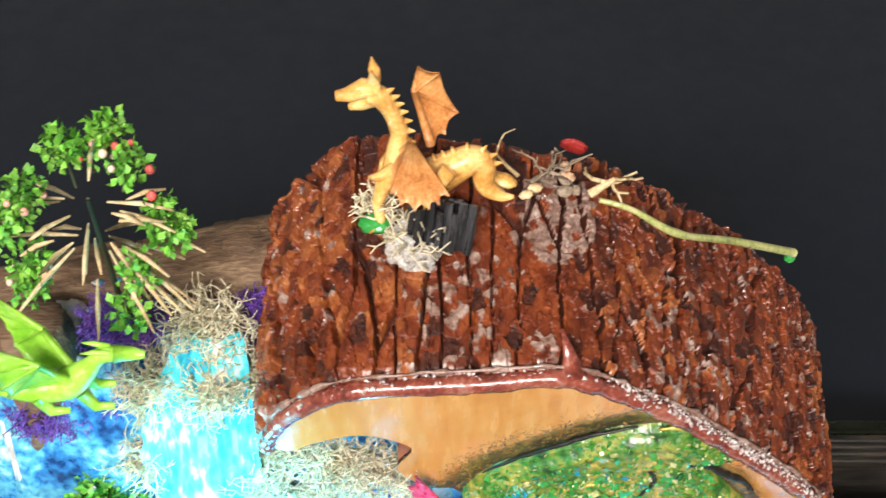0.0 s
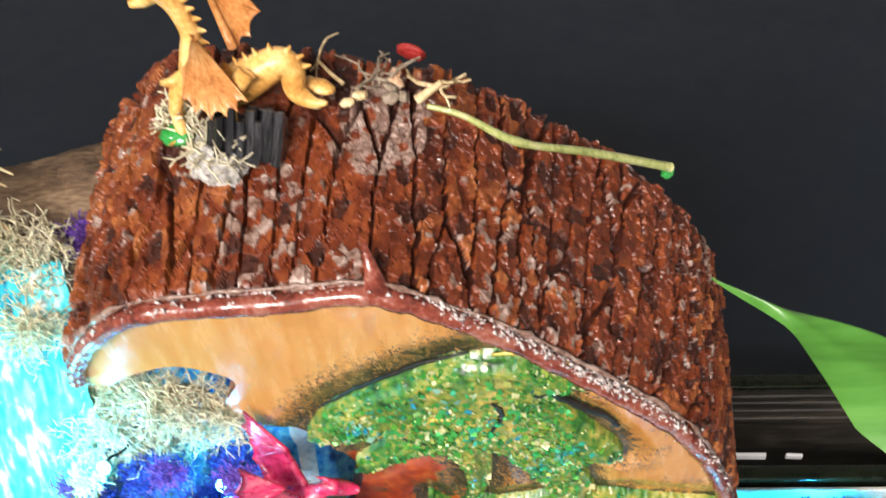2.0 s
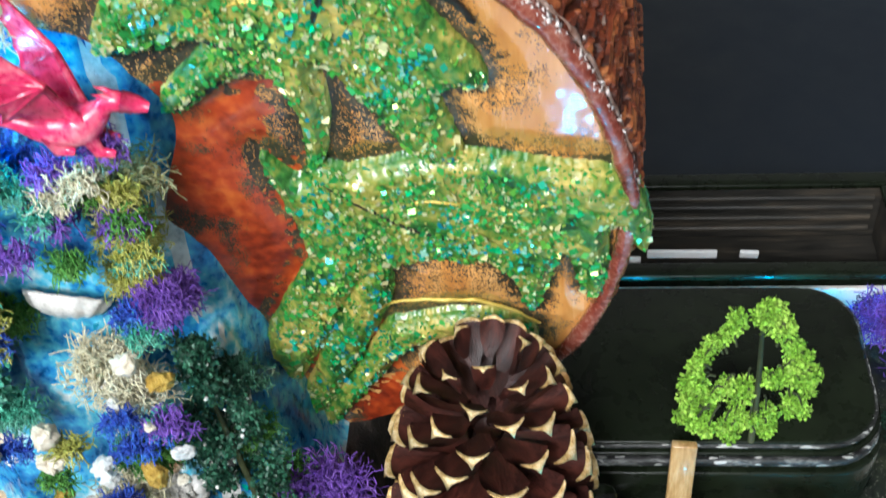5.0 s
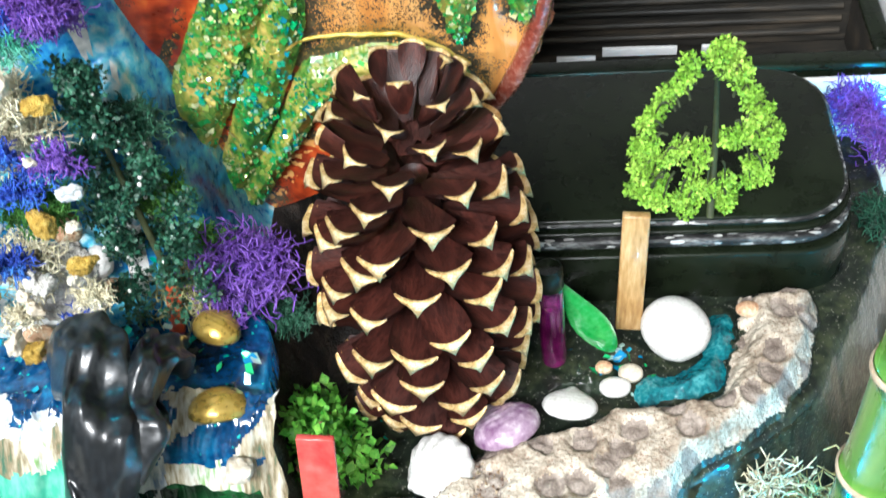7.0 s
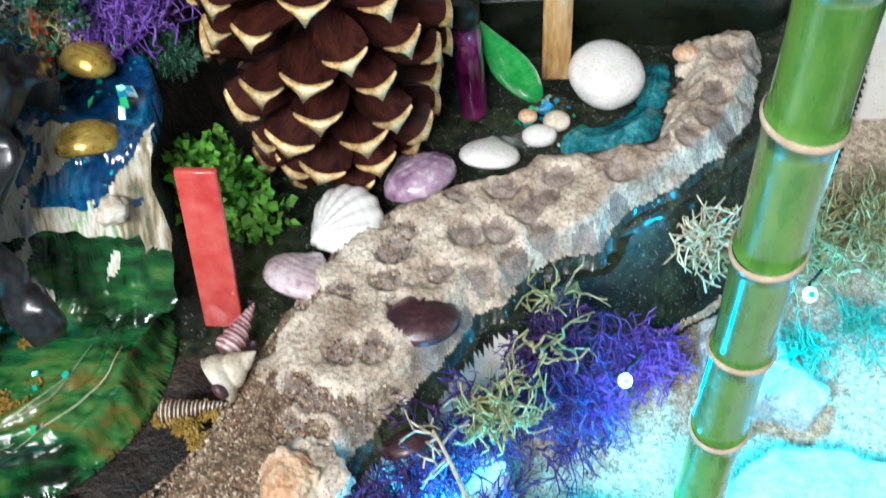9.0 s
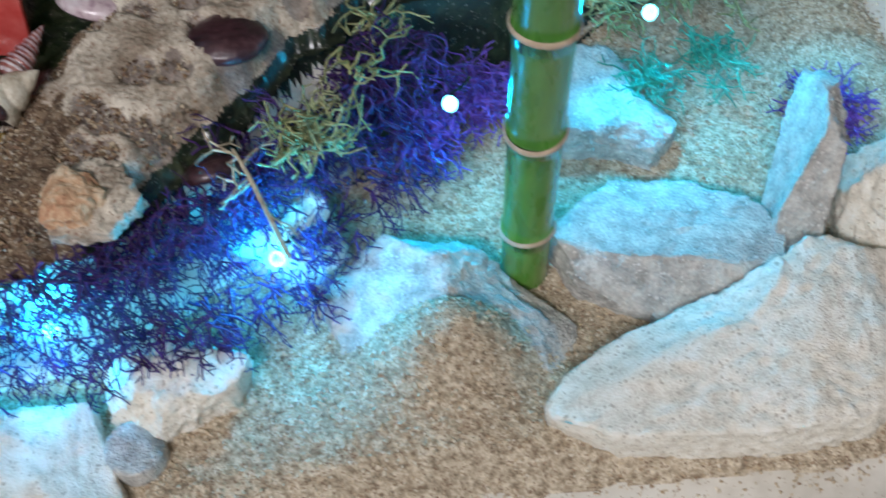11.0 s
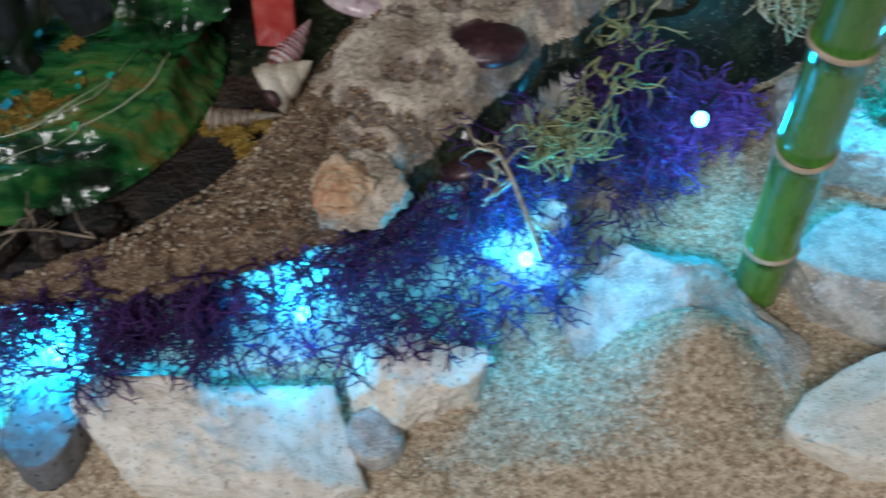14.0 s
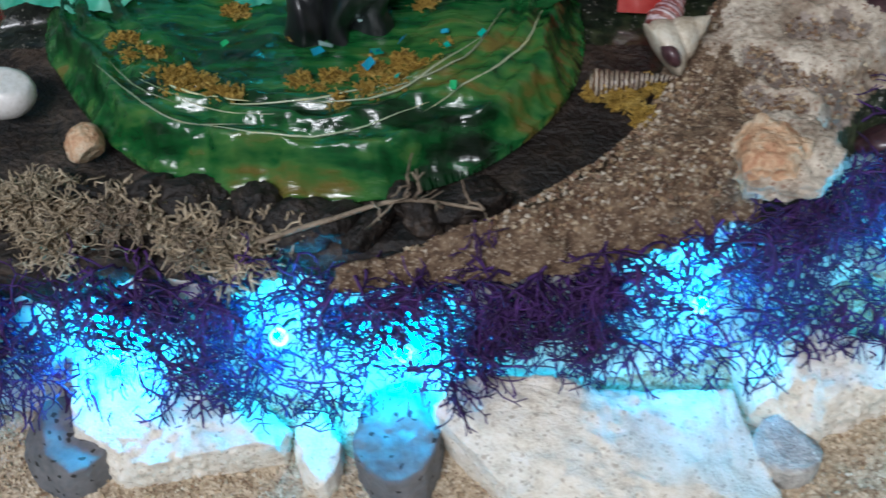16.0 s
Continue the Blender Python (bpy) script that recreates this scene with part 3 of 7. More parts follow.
PATH_OUT = spline([(0.006, 0.094), (0.04, 0.099), (0.09, 0.112), (0.122, 0.136), (0.142, 0.161), (0.156, 0.179), (0.172, 0.1935), (0.189, 0.200), (0.196, 0.209), (0.219, 0.226), (0.242, 0.245), (0.251, 0.266), (0.2540, 0.287), (0.247, 0.2945)], 8, False)
PATH = np.vstack([PATH_IN, PATH_OUT[::-1]])


def bank_height(x, y):
    z = 0.050 + 0.004 * (fbm(x * 40, y * 40, 21) - 0.5) + 0.0015 * (fbm(x * 200, y * 200, 22) - 0.5)
    # the rocky rise on the west side, where the stream comes down
    rise = smooth(0.070, 0.052, x + 0.012 * (fbm(x * 50, y * 50, 23) - 0.5))
    z = z + rise * 0.052 * smooth(0.180, 0.212, y + 0.02 * (fbm(x * 60, y * 60, 24) - 0.5))
    cliff = smooth(0.05, -0.005, x)
    z = z + cliff * 0.25 * smooth(0.238, 0.298, y + 0.03 * (fbm(x * 38, y * 38, 25) - 0.5))
    z = z + cliff * 0.022 * (fbm(x * 90, y * 90, 26) - 0.5) * smooth(0.23, 0.26, y)
    return z


def bank():
    nx, ny = 400, 300
    x, y = np.meshgrid(np.linspace(-0.30, 0.312, nx), np.linspace(0.08, 0.412, ny), indexing="ij")
    sd, qx, qy = edge_distance(x, y, BANK)
    sd = sd + 0.005 * (fbm(x * 60, y * 60, 12) - 0.5)
    z = bank_height(x, y)
    foot = np.where(x > 0.13, 0.006 + 0.010 * smooth(0.13, 0.16, x), 0.006)
    z = z * smooth(-0.004, foot, sd) + 0.004 * smooth(0.0, -0.006, sd)
    v, f = keep_faces(np.stack([x, y, z], -1).reshape(-1, 3), grid(nx, ny), (sd > -0.007).ravel())
    mid = v[f].mean(1)
    mx, my, mz = mid.T
    edge = edge_distance(mx, my, BANK)[0] + 0.004 * (fbm(mx * 90, my * 90, 13) - 0.5)
    wet = (mx < 0.050) & (my > 0.185 + 0.02 * fbm(mx * 50, my * 50, 14)) & (mx > -0.24)
    foam = wet & (fbm(mx * 45, my * 30, 15) > 0.60)
    soil = (mx < 0.078) & ((my < 0.17) | (my > 0.19))
    slot = np.where((edge < 0.0060 + 0.004 * (mx > 0.11)) & (mz < 0.041 + 0.008 * (fbm(mx * 80, my * 80, 16) - 0.5)) & (mx < 0.165), 3, np.where(foam, 2, np.where(wet, 1, np.where(soil, 4, 0))))
    tagged(add("ground", mesh_of("ground", v, f, [GROUND, BLUE_ROCK, FOAM, TRAY, SOIL], slot)), "dark mossy raised bank with a blue-painted rocky rise", "ground", kind="structure")


bank()


def path():
    nx, ny = 420, 300
    x, y = np.meshgrid(np.linspace(-0.03, 0.262, nx), np.linspace(0.092, 0.300, ny), indexing="ij")
    sd, qx, qy = edge_distance(x, y, PATH)
    sd = np.minimum(sd, (x + 0.012) * 0.4) + 0.010 * (fbm(x * 55, y * 55, 31) - 0.5) + 0.003 * (fbm(x * 220, y * 220, 32) - 0.5)
    wx, wy = x + 0.004 * (fbm(x * 80, y * 80, 2) - 0.5), y + 0.004 * (fbm(x * 80, y * 80, 4) - 0.5)
    f1, f2, who = cells(wx * 78, wy * 78, 33)
    pit = smooth(0.52, 0.26, f1) * smooth(0.08, 0.25, who)
    lumpy = smooth(0.075, 0.115, x + 0.012 * (fbm(x * 60, y * 60, 38) - 0.5))
    z = 0.0505 + 0.0085 * smooth(0.0, 0.007, sd) + lumpy * (0.0020 - 0.0030 * pit + 0.0012 * pit * smooth(0.35, 0.0, f1)) * smooth(0.003, 0.01, sd) + 0.0030 * fbm(x * 120, y * 120, 34)
    z = z + 0.0012 * fbm(x * 420, y * 420, 35) + 0.0008 * fbm(x * 1100, y * 1100, 36, 2)
    z = np.where(sd < 0, 0.047, z)
    v, f = keep_faces(np.stack([x, y, z], -1).reshape(-1, 3), grid(nx, ny), (sd > -0.003).ravel())
    mid = v[f].mean(1)
    mx, my = mid[:, 0], mid[:, 1]
    c1, c2, cw = cells((mx + 0.004 * (fbm(mx * 80, my * 80, 2) - 0.5)) * 78, (my + 0.004 * (fbm(mx * 80, my * 80, 4) - 0.5)) * 78, 33)
    loose = mx + 0.03 * (fbm(mx * 45, my * 45, 37) - 0.5) + 0.012 * (fbm(mx * 300, my * 300, 39) - 0.5) < 0.098
    slot = np.where(loose, 1, np.where((c1 + 0.25 * (fbm(mx * 260, my * 260, 40) - 0.5) < 0.36) & (cw > 0.18), 2, 0))
    rim = edge_distance(mx, my, PATH)[0] + 0.010 * (fbm(mx * 55, my * 55, 31) - 0.5) + 0.003 * (fbm(mx * 220, my * 220, 32) - 0.5)
    slot = np.where((rim < 0.0007) & (mx > 0.10), 3, slot)
    slot = np.where((mid[:, 2] < 0.0530 + 0.002 * (fbm(mx * 200, my * 200, 41) - 0.5)) & (mx > 0.11), 3, slot)
    tagged(add("path", mesh_of("path", v, f, [CRUST, GRAVEL, COBBLE, GROUND], slot)), "lumpy sandy path with sunken cobbles along the bank", "path", kind="structure")
    # loose grit on the lower stretch
    rng = np.random.default_rng(14)
    n = 30000
    gx, gy = rng.uniform(-0.01, 0.150, n), rng.uniform(0.094, 0.215, n)
    gd = edge_distance(gx, gy, PATH)[0]
    ok = (gd > 0.002) & (gx + rng.normal(0, 0.014, n) < 0.118)
    L = Lump()
    tet = np.array([[1, 0, -0.5], [-0.5, 0.87, -0.5], [-0.5, -0.87, -0.5], [0, 0, 0.9]])
    tf = np.array([[0, 1, 3], [1, 2, 3], [2, 0, 3], [0, 2, 1]])
    for a, b, d in zip(gx[ok], gy[ok], gd[ok]):
        r = rng.uniform(0.0003, 0.0008)
        m = np.array(Euler(rng.uniform(0, 6.28, 3)).to_matrix())
        lift = 0.0505 + 0.0085 * float(smooth(0.0, 0.007, d)) + 0.0030 * float(fbm(np.array([a * 120]), np.array([b * 120]), 34)[0]) + 0.0009
        L.put(tet @ m.T * r * rng.uniform(0.7, 1.4, 3) + (a, b, lift), tf)
    tagged(add("path_grit", L.mesh("path_grit", GRIT, True)), "loose brown, tan and pale grit on the path", "grit", kind="stuff")


path()


# ---- the log ----
def face_y(z):
    return 0.255 + 0.16 * (0.385 - z)


LOG_TOP = [(-0.060, 0.357), (-0.058, 0.366), (-0.050, 0.379), (-0.033, 0.393), (-0.010, 0.397), (0.012, 0.399), (0.038, 0.402), (0.060, 0.390), (0.080, 0.374), (0.097, 0.357),
           (0.115, 0.339), (0.134, 0.316), (0.147, 0.287), (0.155, 0.256), (0.155, 0.225), (0.148, 0.190), (0.134, 0.158), (0.105, 0.130)]
LOG_HOLLOW = [(0.070, 0.112), (0.034, 0.096), (0.010, 0.108), (0.005, 0.144), (0.001, 0.188), (0.004, 0.223), (0.014, 0.258), (0.022, 0.282), (0.017, 0.300), (0.005, 0.317), (-0.008, 0.325),
              (-0.016, 0.338), (-0.011, 0.353), (-0.027, 0.362), (-0.043, 0.357), (-0.053, 0.351)]
LOG_LINE = spline(LOG_TOP + LOG_HOLLOW, 10)
LOG_BARK = spline(LOG_TOP, 46, False)
LOG_REAR = [(-0.067, 0.346), (-0.065, 0.370), (-0.055, 0.390), (-0.036, 0.4115), (-0.012, 0.4170), (0.012, 0.4155), (0.038, 0.4105), (0.061, 0.4010), (0.083, 0.3885), (0.104, 0.3740),
            (0.127, 0.3530), (0.143, 0.3310), (0.153, 0.3030), (0.158, 0.268), (0.160, 0.232), (0.157, 0.195), (0.147, 0.160), (0.118, 0.130)]
LOG_REAR_LINE = spline(LOG_REAR, 46, False)
CARVED = [spline(c, 6) for c in (
    [(0.008, 0.313), (0.015, 0.333), (0.030, 0.347), (0.049, 0.360), (0.065, 0.367), (0.081, 0.366), (0.094, 0.358), (0.101, 0.346), (0.089, 0.345), (0.101, 0.326), (0.112, 0.309),
     (0.114, 0.298), (0.101, 0.296), (0.106, 0.269), (0.092, 0.269), (0.079, 0.292), (0.069, 0.308), (0.069, 0.289), (0.064, 0.266), (0.059, 0.266), (0.059, 0.289), (0.050, 0.306),
     (0.026, 0.290), (0.022, 0.298), (0.038, 0.318)],
    [(0.045, 0.267), (0.056, 0.260), (0.077, 0.266), (0.104, 0.271), (0.130, 0.266), (0.154, 0.259), (0.163, 0.234), (0.162, 0.220), (0.151, 0.234), (0.151, 0.202), (0.143, 0.197),
     (0.136, 0.219), (0.126, 0.187), (0.117, 0.209), (0.103, 0.220), (0.082, 0.214), (0.070, 0.208), (0.060, 0.200)],
    [(0.060, 0.266), (0.052, 0.236), (0.054, 0.214), (0.070, 0.208), (0.092, 0.221), (0.105, 0.215), (0.124, 0.228), (0.084, 0.256)],
    [(0.054, 0.220), (0.068, 0.214), (0.056, 0.180), (0.019, 0.109), (0.007, 0.122), (0.023, 0.160)],
    [(0.068, 0.212), (0.079, 0.206), (0.069, 0.174), (0.036, 0.103), (0.025, 0.100), (0.044, 0.150)],
    [(0.073, 0.178), (0.083, 0.182), (0.103, 0.187), (0.125, 0.178), (0.124, 0.166), (0.099, 0.170), (0.081, 0.162), (0.065, 0.138), (0.044, 0.103), (0.036, 0.106), (0.058, 0.146)])]


def carved_distance(x, z):
    return np.max([edge_distance(x, z, c)[0] for c in CARVED], axis=0)


def log():
    base = thing("log_slice", "thick log slice, rough red-brown bark, varnished face with green carving", "log", m=pose(0.05, 0.31, 0.1))
    off = Matrix.Translation((-0.05, -0.31, -0.1))
    # bark: long strips parted by furrows, each broken into flat flakes
    nu, nv = len(LOG_BARK), 300
    s = np.r_[0, np.cumsum(np.hypot(*np.diff(LOG_BARK, axis=0).T))]
    S, V = np.meshgrid(s, np.linspace(0, 1, nv), indexing="ij")
    D = V * 0.10
    front, rear = LOG_BARK[:, None], LOG_REAR_LINE[:, None]
    ring = front + (rear - front) * V[..., None] ** 0.85
    tang = np.gradient(ring, axis=0)
    nrm = np.stack([-tang[..., 1], tang[..., 0]], -1)
    nrm /= np.linalg.norm(nrm, axis=2)[..., None]
    east = smooth(0.135, 0.150, LOG_BARK[:, 0])[:, None] * np.ones_like(V)
    wob = 0.0050 * (fbm(S * 34, D * 30, 41) - 0.5) + 0.0014 * (fbm(S * 220, D * 140, 40) - 0.5)
    f1, f2, who = cells((S + wob) * (102 + 50 * east), D * 13, 43)
    g1, g2, who2 = cells((S + 0.7 * wob) * 235, D * (150 - 90 * east), 45)
    e1, e2, who3 = cells((S + 0.5 * wob) * 470, D * (300 - 170 * east), 50)
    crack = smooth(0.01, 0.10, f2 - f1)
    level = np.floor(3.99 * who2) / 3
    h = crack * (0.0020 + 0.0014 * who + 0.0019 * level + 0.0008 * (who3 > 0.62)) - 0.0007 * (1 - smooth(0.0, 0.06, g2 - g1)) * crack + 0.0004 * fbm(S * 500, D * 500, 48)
    out = h * smooth(-0.02, 0.04, V) - 0.012 * smooth(0.93, 1.0, V) ** 2 - 0.001
    X = ring[..., 0] + nrm[..., 0] * out
    Z = ring[..., 1] + nrm[..., 1] * out
    Y = face_y(LOG_BARK[:, 1])[:, None] + V * (0.352 - face_y(LOG_BARK[:, 1])[:, None] + 0.010 * (fbm(S * 40, V * 0, 49) - 0.5))
    patch = fbm(S * 24, D * 26, 58)
    knot = np.hypot((S - 0.118) * 1.1, (D - 0.066) * 0.7) < 0.015 + 0.010 * (who2 - 0.5)
    grey = (who3 > 0.97 - 0.40 * smooth(0.46, 0.66, patch)) & (level > 0.3) & (east < 0.5) | (knot & (who3 > 0.12))
    orange = (0.5 * who2 + 0.5 * who + 0.95 * east * (who3 - 0.25) + 0.35 * (fbm(S * 30, D * 30, 59) - 0.5) > 0.76)
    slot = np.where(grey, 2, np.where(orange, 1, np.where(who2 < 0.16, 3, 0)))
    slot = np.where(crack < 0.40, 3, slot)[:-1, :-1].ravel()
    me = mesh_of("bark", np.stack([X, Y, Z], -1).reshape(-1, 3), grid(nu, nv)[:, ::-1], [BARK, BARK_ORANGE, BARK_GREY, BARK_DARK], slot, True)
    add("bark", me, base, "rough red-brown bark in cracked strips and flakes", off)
    # back and hollow side
    L = Lump()
    n = len(LOG_LINE)
    cx, cz = LOG_LINE.mean(0)
    front = np.c_[LOG_LINE[:, 0], face_y(LOG_LINE[:, 1]) + 0.002, LOG_LINE[:, 1]]
    back = np.c_[LOG_LINE[:, 0], np.full(n, 0.345), LOG_LINE[:, 1]]
    idx = np.arange(n)
    L.put(np.vstack([front, back]), np.stack([idx, (idx + 1) % n, (idx + 1) % n + n, idx + n], 1))
    L.f.append([n + int(i) for i in idx])
    L.s.append(0)
    add("inner_side", L.mesh("inner_side", RED_WOOD), base, "red-stained hollow side of the log", off)
    # cut face
    nx, nz = 560, 760
    x, z = np.meshgrid(np.linspace(-0.064, 0.160, nx), np.linspace(0.092, 0.406, nz), indexing="ij")
    sd, qx, qz = edge_distance(x, z, LOG_LINE)
    x2, z2 = np.where(sd < 0, qx, x), np.where(sd < 0, qz, z)
    cd = carved_distance(x, z)
    y = face_y(z2) + 0.0006 * fbm(x * 60, z * 60, 51) + 0.002 * smooth(0.010, 0.0, np.abs(cd + 0.002))
    ok = (sd > -0.0009).ravel()
    v, f = keep_faces(np.stack([x2, y, z2], -1).reshape(-1, 3), grid(nx, nz), ok)
    mid = v[f].mean(1)
    md = carved_distance(mid[:, 0], mid[:, 2])
    grainy = 0.012 * (fbm(mid[:, 0] * 45, mid[:, 2] * 45, 52) - 0.5) + 0.006 * (fbm(mid[:, 0] * 420, mid[:, 2] * 420, 53, 2) - 0.5) * 2
    dots = hashed(np.floor(mid[:, 0] * 2600), np.floor(mid[:, 2] * 2600), 62)
    west_side = smooth(0.13, 0.05, mid[:, 0])
    halo = (dots < smooth(-0.020 * (0.35 + 0.65 * west_side), -0.001, md + 0.6 * grainy) * 0.95) & (mid[:, 2] > 0.14)
    red = (mid[:, 0] + 0.2 * (mid[:, 2] - 0.25) + grainy * 2 < 0.055) & (mid[:, 2] < 0.300) & ~((md > -0.006) & (grainy > 0))
    blot = fbm(mid[:, 0] * 75, mid[:, 2] * 55, 66)
    stain = (dots < 0.9 * smooth(-0.020, -0.001, md + 0.8 * grainy) * smooth(0.44, 0.58, blot)) & (mid[:, 0] > 0.085) & (mid[:, 2] > 0.14)
    soot = red & (blot + 0.25 * (dots - 0.5) > 0.74)
    slot = np.where(soot, 2, np.where(red, 1, np.where(halo | (stain & (dots < 0.30)), 2, 0)))
    add("cut_face", mesh_of("cut_face", v, f, [WOOD, RED_WOOD, SOOT], slot), base, "varnished orange wood, airbrushed dark round the carving", off)
    # red resin edge
    L = Lump()
    ring = spline(LOG_TOP, 14, False)
    wob = 1 + 0.5 * (fbm(np.arange(len(ring)) * 0.35, np.zeros(len(ring)), 54) - 0.5)
    L.tube(np.c_[ring[:, 0], face_y(ring[:, 1]) - 0.0006, ring[:, 1] - 0.001], 0.0031 * wob, 10)
    add("resin_edge", L.mesh("resin_edge", CAMBIUM), base, "glossy dark red resin edge under the bark", off)
    L = Lump()
    lip = spline(LOG_TOP, 14, False)[14:-60]
    k = np.arange(len(lip))
    lift = 0.0030 + 0.0022 * fbm(k * 0.22, k * 0.0, 160)
    L.tube(np.c_[lip[:, 0] + 0.3 * lift * smooth(0.05, 0.12, lip[:, 0]), face_y(lip[:, 1]) + 0.0005, lip[:, 1] + lift], np.clip(0.0026 * (fbm(k * 0.45, k * 0.0, 161) - 0.22), 0.0002, 1), 7)
    add("pale_lip", L.mesh("pale_lip", BARK_GREY), base, "pale grey inner bark over the resin edge", off)
    L = Lump()
    L.tube([(0.0405, face_y(0.402) - 0.0006, 0.4015), (0.0395, face_y(0.402) + 0.003, 0.4075), (0.0370, face_y(0.402) + 0.010, 0.4125)], [0.0046, 0.0024, 0.0004], 10, squash=0.6)
    add("resin_tongue", L.mesh("resin_tongue", CAMBIUM), base, "red resin tongue running up the bark", off)
    # white flakes stand in for the glossy edge's glints and its pale crust
    rng = np.random.default_rng(61)
    L = Lump()
    for _ in range(1700):
        q = ring[int(rng.triangular(0.36, 0.56, 0.80) * len(ring))] if rng.random() < 0.94 else ring[int(rng.uniform(0.08, 0.40) * len(ring))]
        r = rng.uniform(0.0004, 0.0015)
        c = np.array((q[0] + rng.normal(0, 0.0012), face_y(q[1]) - 0.001 + rng.uniform(-0.002, 0.003), q[1] + 0.0018 + rng.normal(0, 0.0008)))
        m = np.array(Euler(rng.uniform(0, 6.28, 3)).to_matrix())
        L.put(np.array([[1, 0, -0.4], [-0.5, 0.87, -0.3], [-0.5, -0.87, -0.3], [0.1, 0, 0.5]]) @ m.T * r + c, [[0, 1, 3], [1, 2, 3], [2, 0, 3], [0, 2, 1]])
    tagged(add("glint_crust_flakes", L.mesh("glint_crust_flakes", GLINT_CRUST), base, "white flakes along the edge for its glints and pale crust", off), kind="stuff")
    # carved and glittered reptile
    nx, nz = 330, 520
    x, z = np.meshgrid(np.linspace(0.0, 0.168, nx), np.linspace(0.094, 0.372, nz), indexing="ij")
    cd = carved_distance(x, z) + 0.0012 * (fbm(x * 300, z * 300, 55) - 0.5)
    y = face_y(z) - 0.0045 * smooth(0.0, 0.006, cd) - 0.0018 * fbm(x * 130, z * 60, 56) + np.where(cd < 0, 0.006, 0)
    grooves = np.abs(np.sin((x * 0.8 + z * 0.9) * 330 + 3 * fbm(x * 40, z * 40, 57)))
    y = y + 0.0012 * (grooves < 0.16) * smooth(0.004, 0.008, cd)
    v, f = keep_faces(np.stack([x, y, z], -1).reshape(-1, 3), grid(nx, nz), (cd > -0.0012).ravel())
    rel = add("carved_relief", mesh_of("carved_relief", v, f, GREEN_RELIEF), base, "raised green and gold glittered carving", off)
    # painted outlines on the relief; black ones also stand in for shaded grooves and gaps
    for pts, r, mat in (([(0.010, 0.313), (0.026, 0.317), (0.042, 0.320), (0.054, 0.313)], 0.0013, OUTLINE_GROOVE), ([(0.084, 0.350), (0.094, 0.340), (0.106, 0.330), (0.112, 0.322)], 0.0020, OUTLINE_GROOVE),
                        ([(0.014, 0.336), (0.030, 0.350), (0.049, 0.363), (0.065, 0.370)], 0.0011, OUTLINE_GROOVE), ([(0.072, 0.369), (0.084, 0.368), (0.095, 0.361), (0.103, 0.349)], 0.0015, GOLD_PAINT),
                        ([(0.030, 0.322), (0.044, 0.331), (0.058, 0.334), (0.070, 0.326)], 0.0011, GOLD_PAINT), ([(0.070, 0.326), (0.074, 0.338), (0.071, 0.346)], 0.0016, OUTLINE_GROOVE),
                        ([(0.024, 0.291), (0.036, 0.300), (0.048, 0.308)], 0.0015, OUTLINE_GROOVE), ([(0.062, 0.190), (0.090, 0.193), (0.112, 0.190), (0.128, 0.178)], 0.0012, GOLD_PAINT),
                        ([(0.074, 0.246), (0.096, 0.252), (0.116, 0.246), (0.132, 0.250)], 0.0010, GOLD_PAINT), ([(0.062, 0.262), (0.086, 0.240), (0.104, 0.232)], 0.0011, OUTLINE_GROOVE)):
        q = spline(pts, 10, False)
        d = carved_distance(q[:, 0], q[:, 1])
        yy = face_y(q[:, 1]) - 0.0045 * smooth(0.0, 0.006, d) - 0.0018 * fbm(q[:, 0] * 130, q[:, 1] * 60, 56)
        L = Lump()
        L.tube(np.c_[q[:, 0] + 0.0012 * (fbm(q[:, 0] * 400, q[:, 1] * 400, 63) - 0.5), yy + 0.0003, q[:, 1] + 0.0016 * (fbm(q[:, 0] * 300, q[:, 1] * 300, 64) - 0.5)], 0.75 * r * (0.35 + 0.6 * np.sin(np.linspace(0.1, 3.0, len(q))) + 0.5 * (fbm(q[:, 0] * 700, q[:, 1] * 700, 65) - 0.5)), 7)
        add("painted_line", L.mesh("painted_line", mat), base, "", off)
    rng = np.random.default_rng(8)
    n = 30000
    px, pz = rng.uniform(0, 0.168, n), rng.uniform(0.095, 0.37, n)
    d = carved_distance(px, pz)
    ok = (d > 0.0004) & (rng.random(n) < 0.30 + 0.70 * smooth(0.38, 0.52, fbm(px * 95, pz * 60, 67)))
    px, pz, d = px[ok], pz[ok], d[ok]
    py = face_y(pz) - 0.0045 * smooth(0.0, 0.006, d) - 0.0018 * fbm(px * 130, pz * 60, 56) - 0.0005
    L, T = Lump(), Lump()
    cool = fbm(px * 70, pz * 70, 68) + 0.10 * rng.normal(size=len(px))
    quad = np.array([[-1, 0, -1], [1, 0, -1], [1, 0, 1], [-1, 0, 1]]) * 0.5
    size = rng.choice([0.0007, 0.0010, 0.0014, 0.0024], len(px), p=[0.30, 0.34, 0.25, 0.11])
    for a, b, c, r, k in zip(px, py, pz, size, cool):
        m = np.array(Euler((rng.normal(0, 0.5), rng.uniform(0, 6.28), rng.normal(0, 0.5))).to_matrix())
        (T if k > 0.66 else L).put((quad * r * (1, 1, rng.uniform(0.6, 1.2))) @ m.T + (a, b, c), [[0, 1, 2, 3]])
    tagged(add("glitter", L.mesh("glitter", GLITTER, True), base, "green and gold glitter flakes", off), kind="stuff")
    tagged(add("glitter", T.mesh("glitter", GLITTER_TEAL, True), base, "teal and blue-green foil flakes", off), kind="stuff")


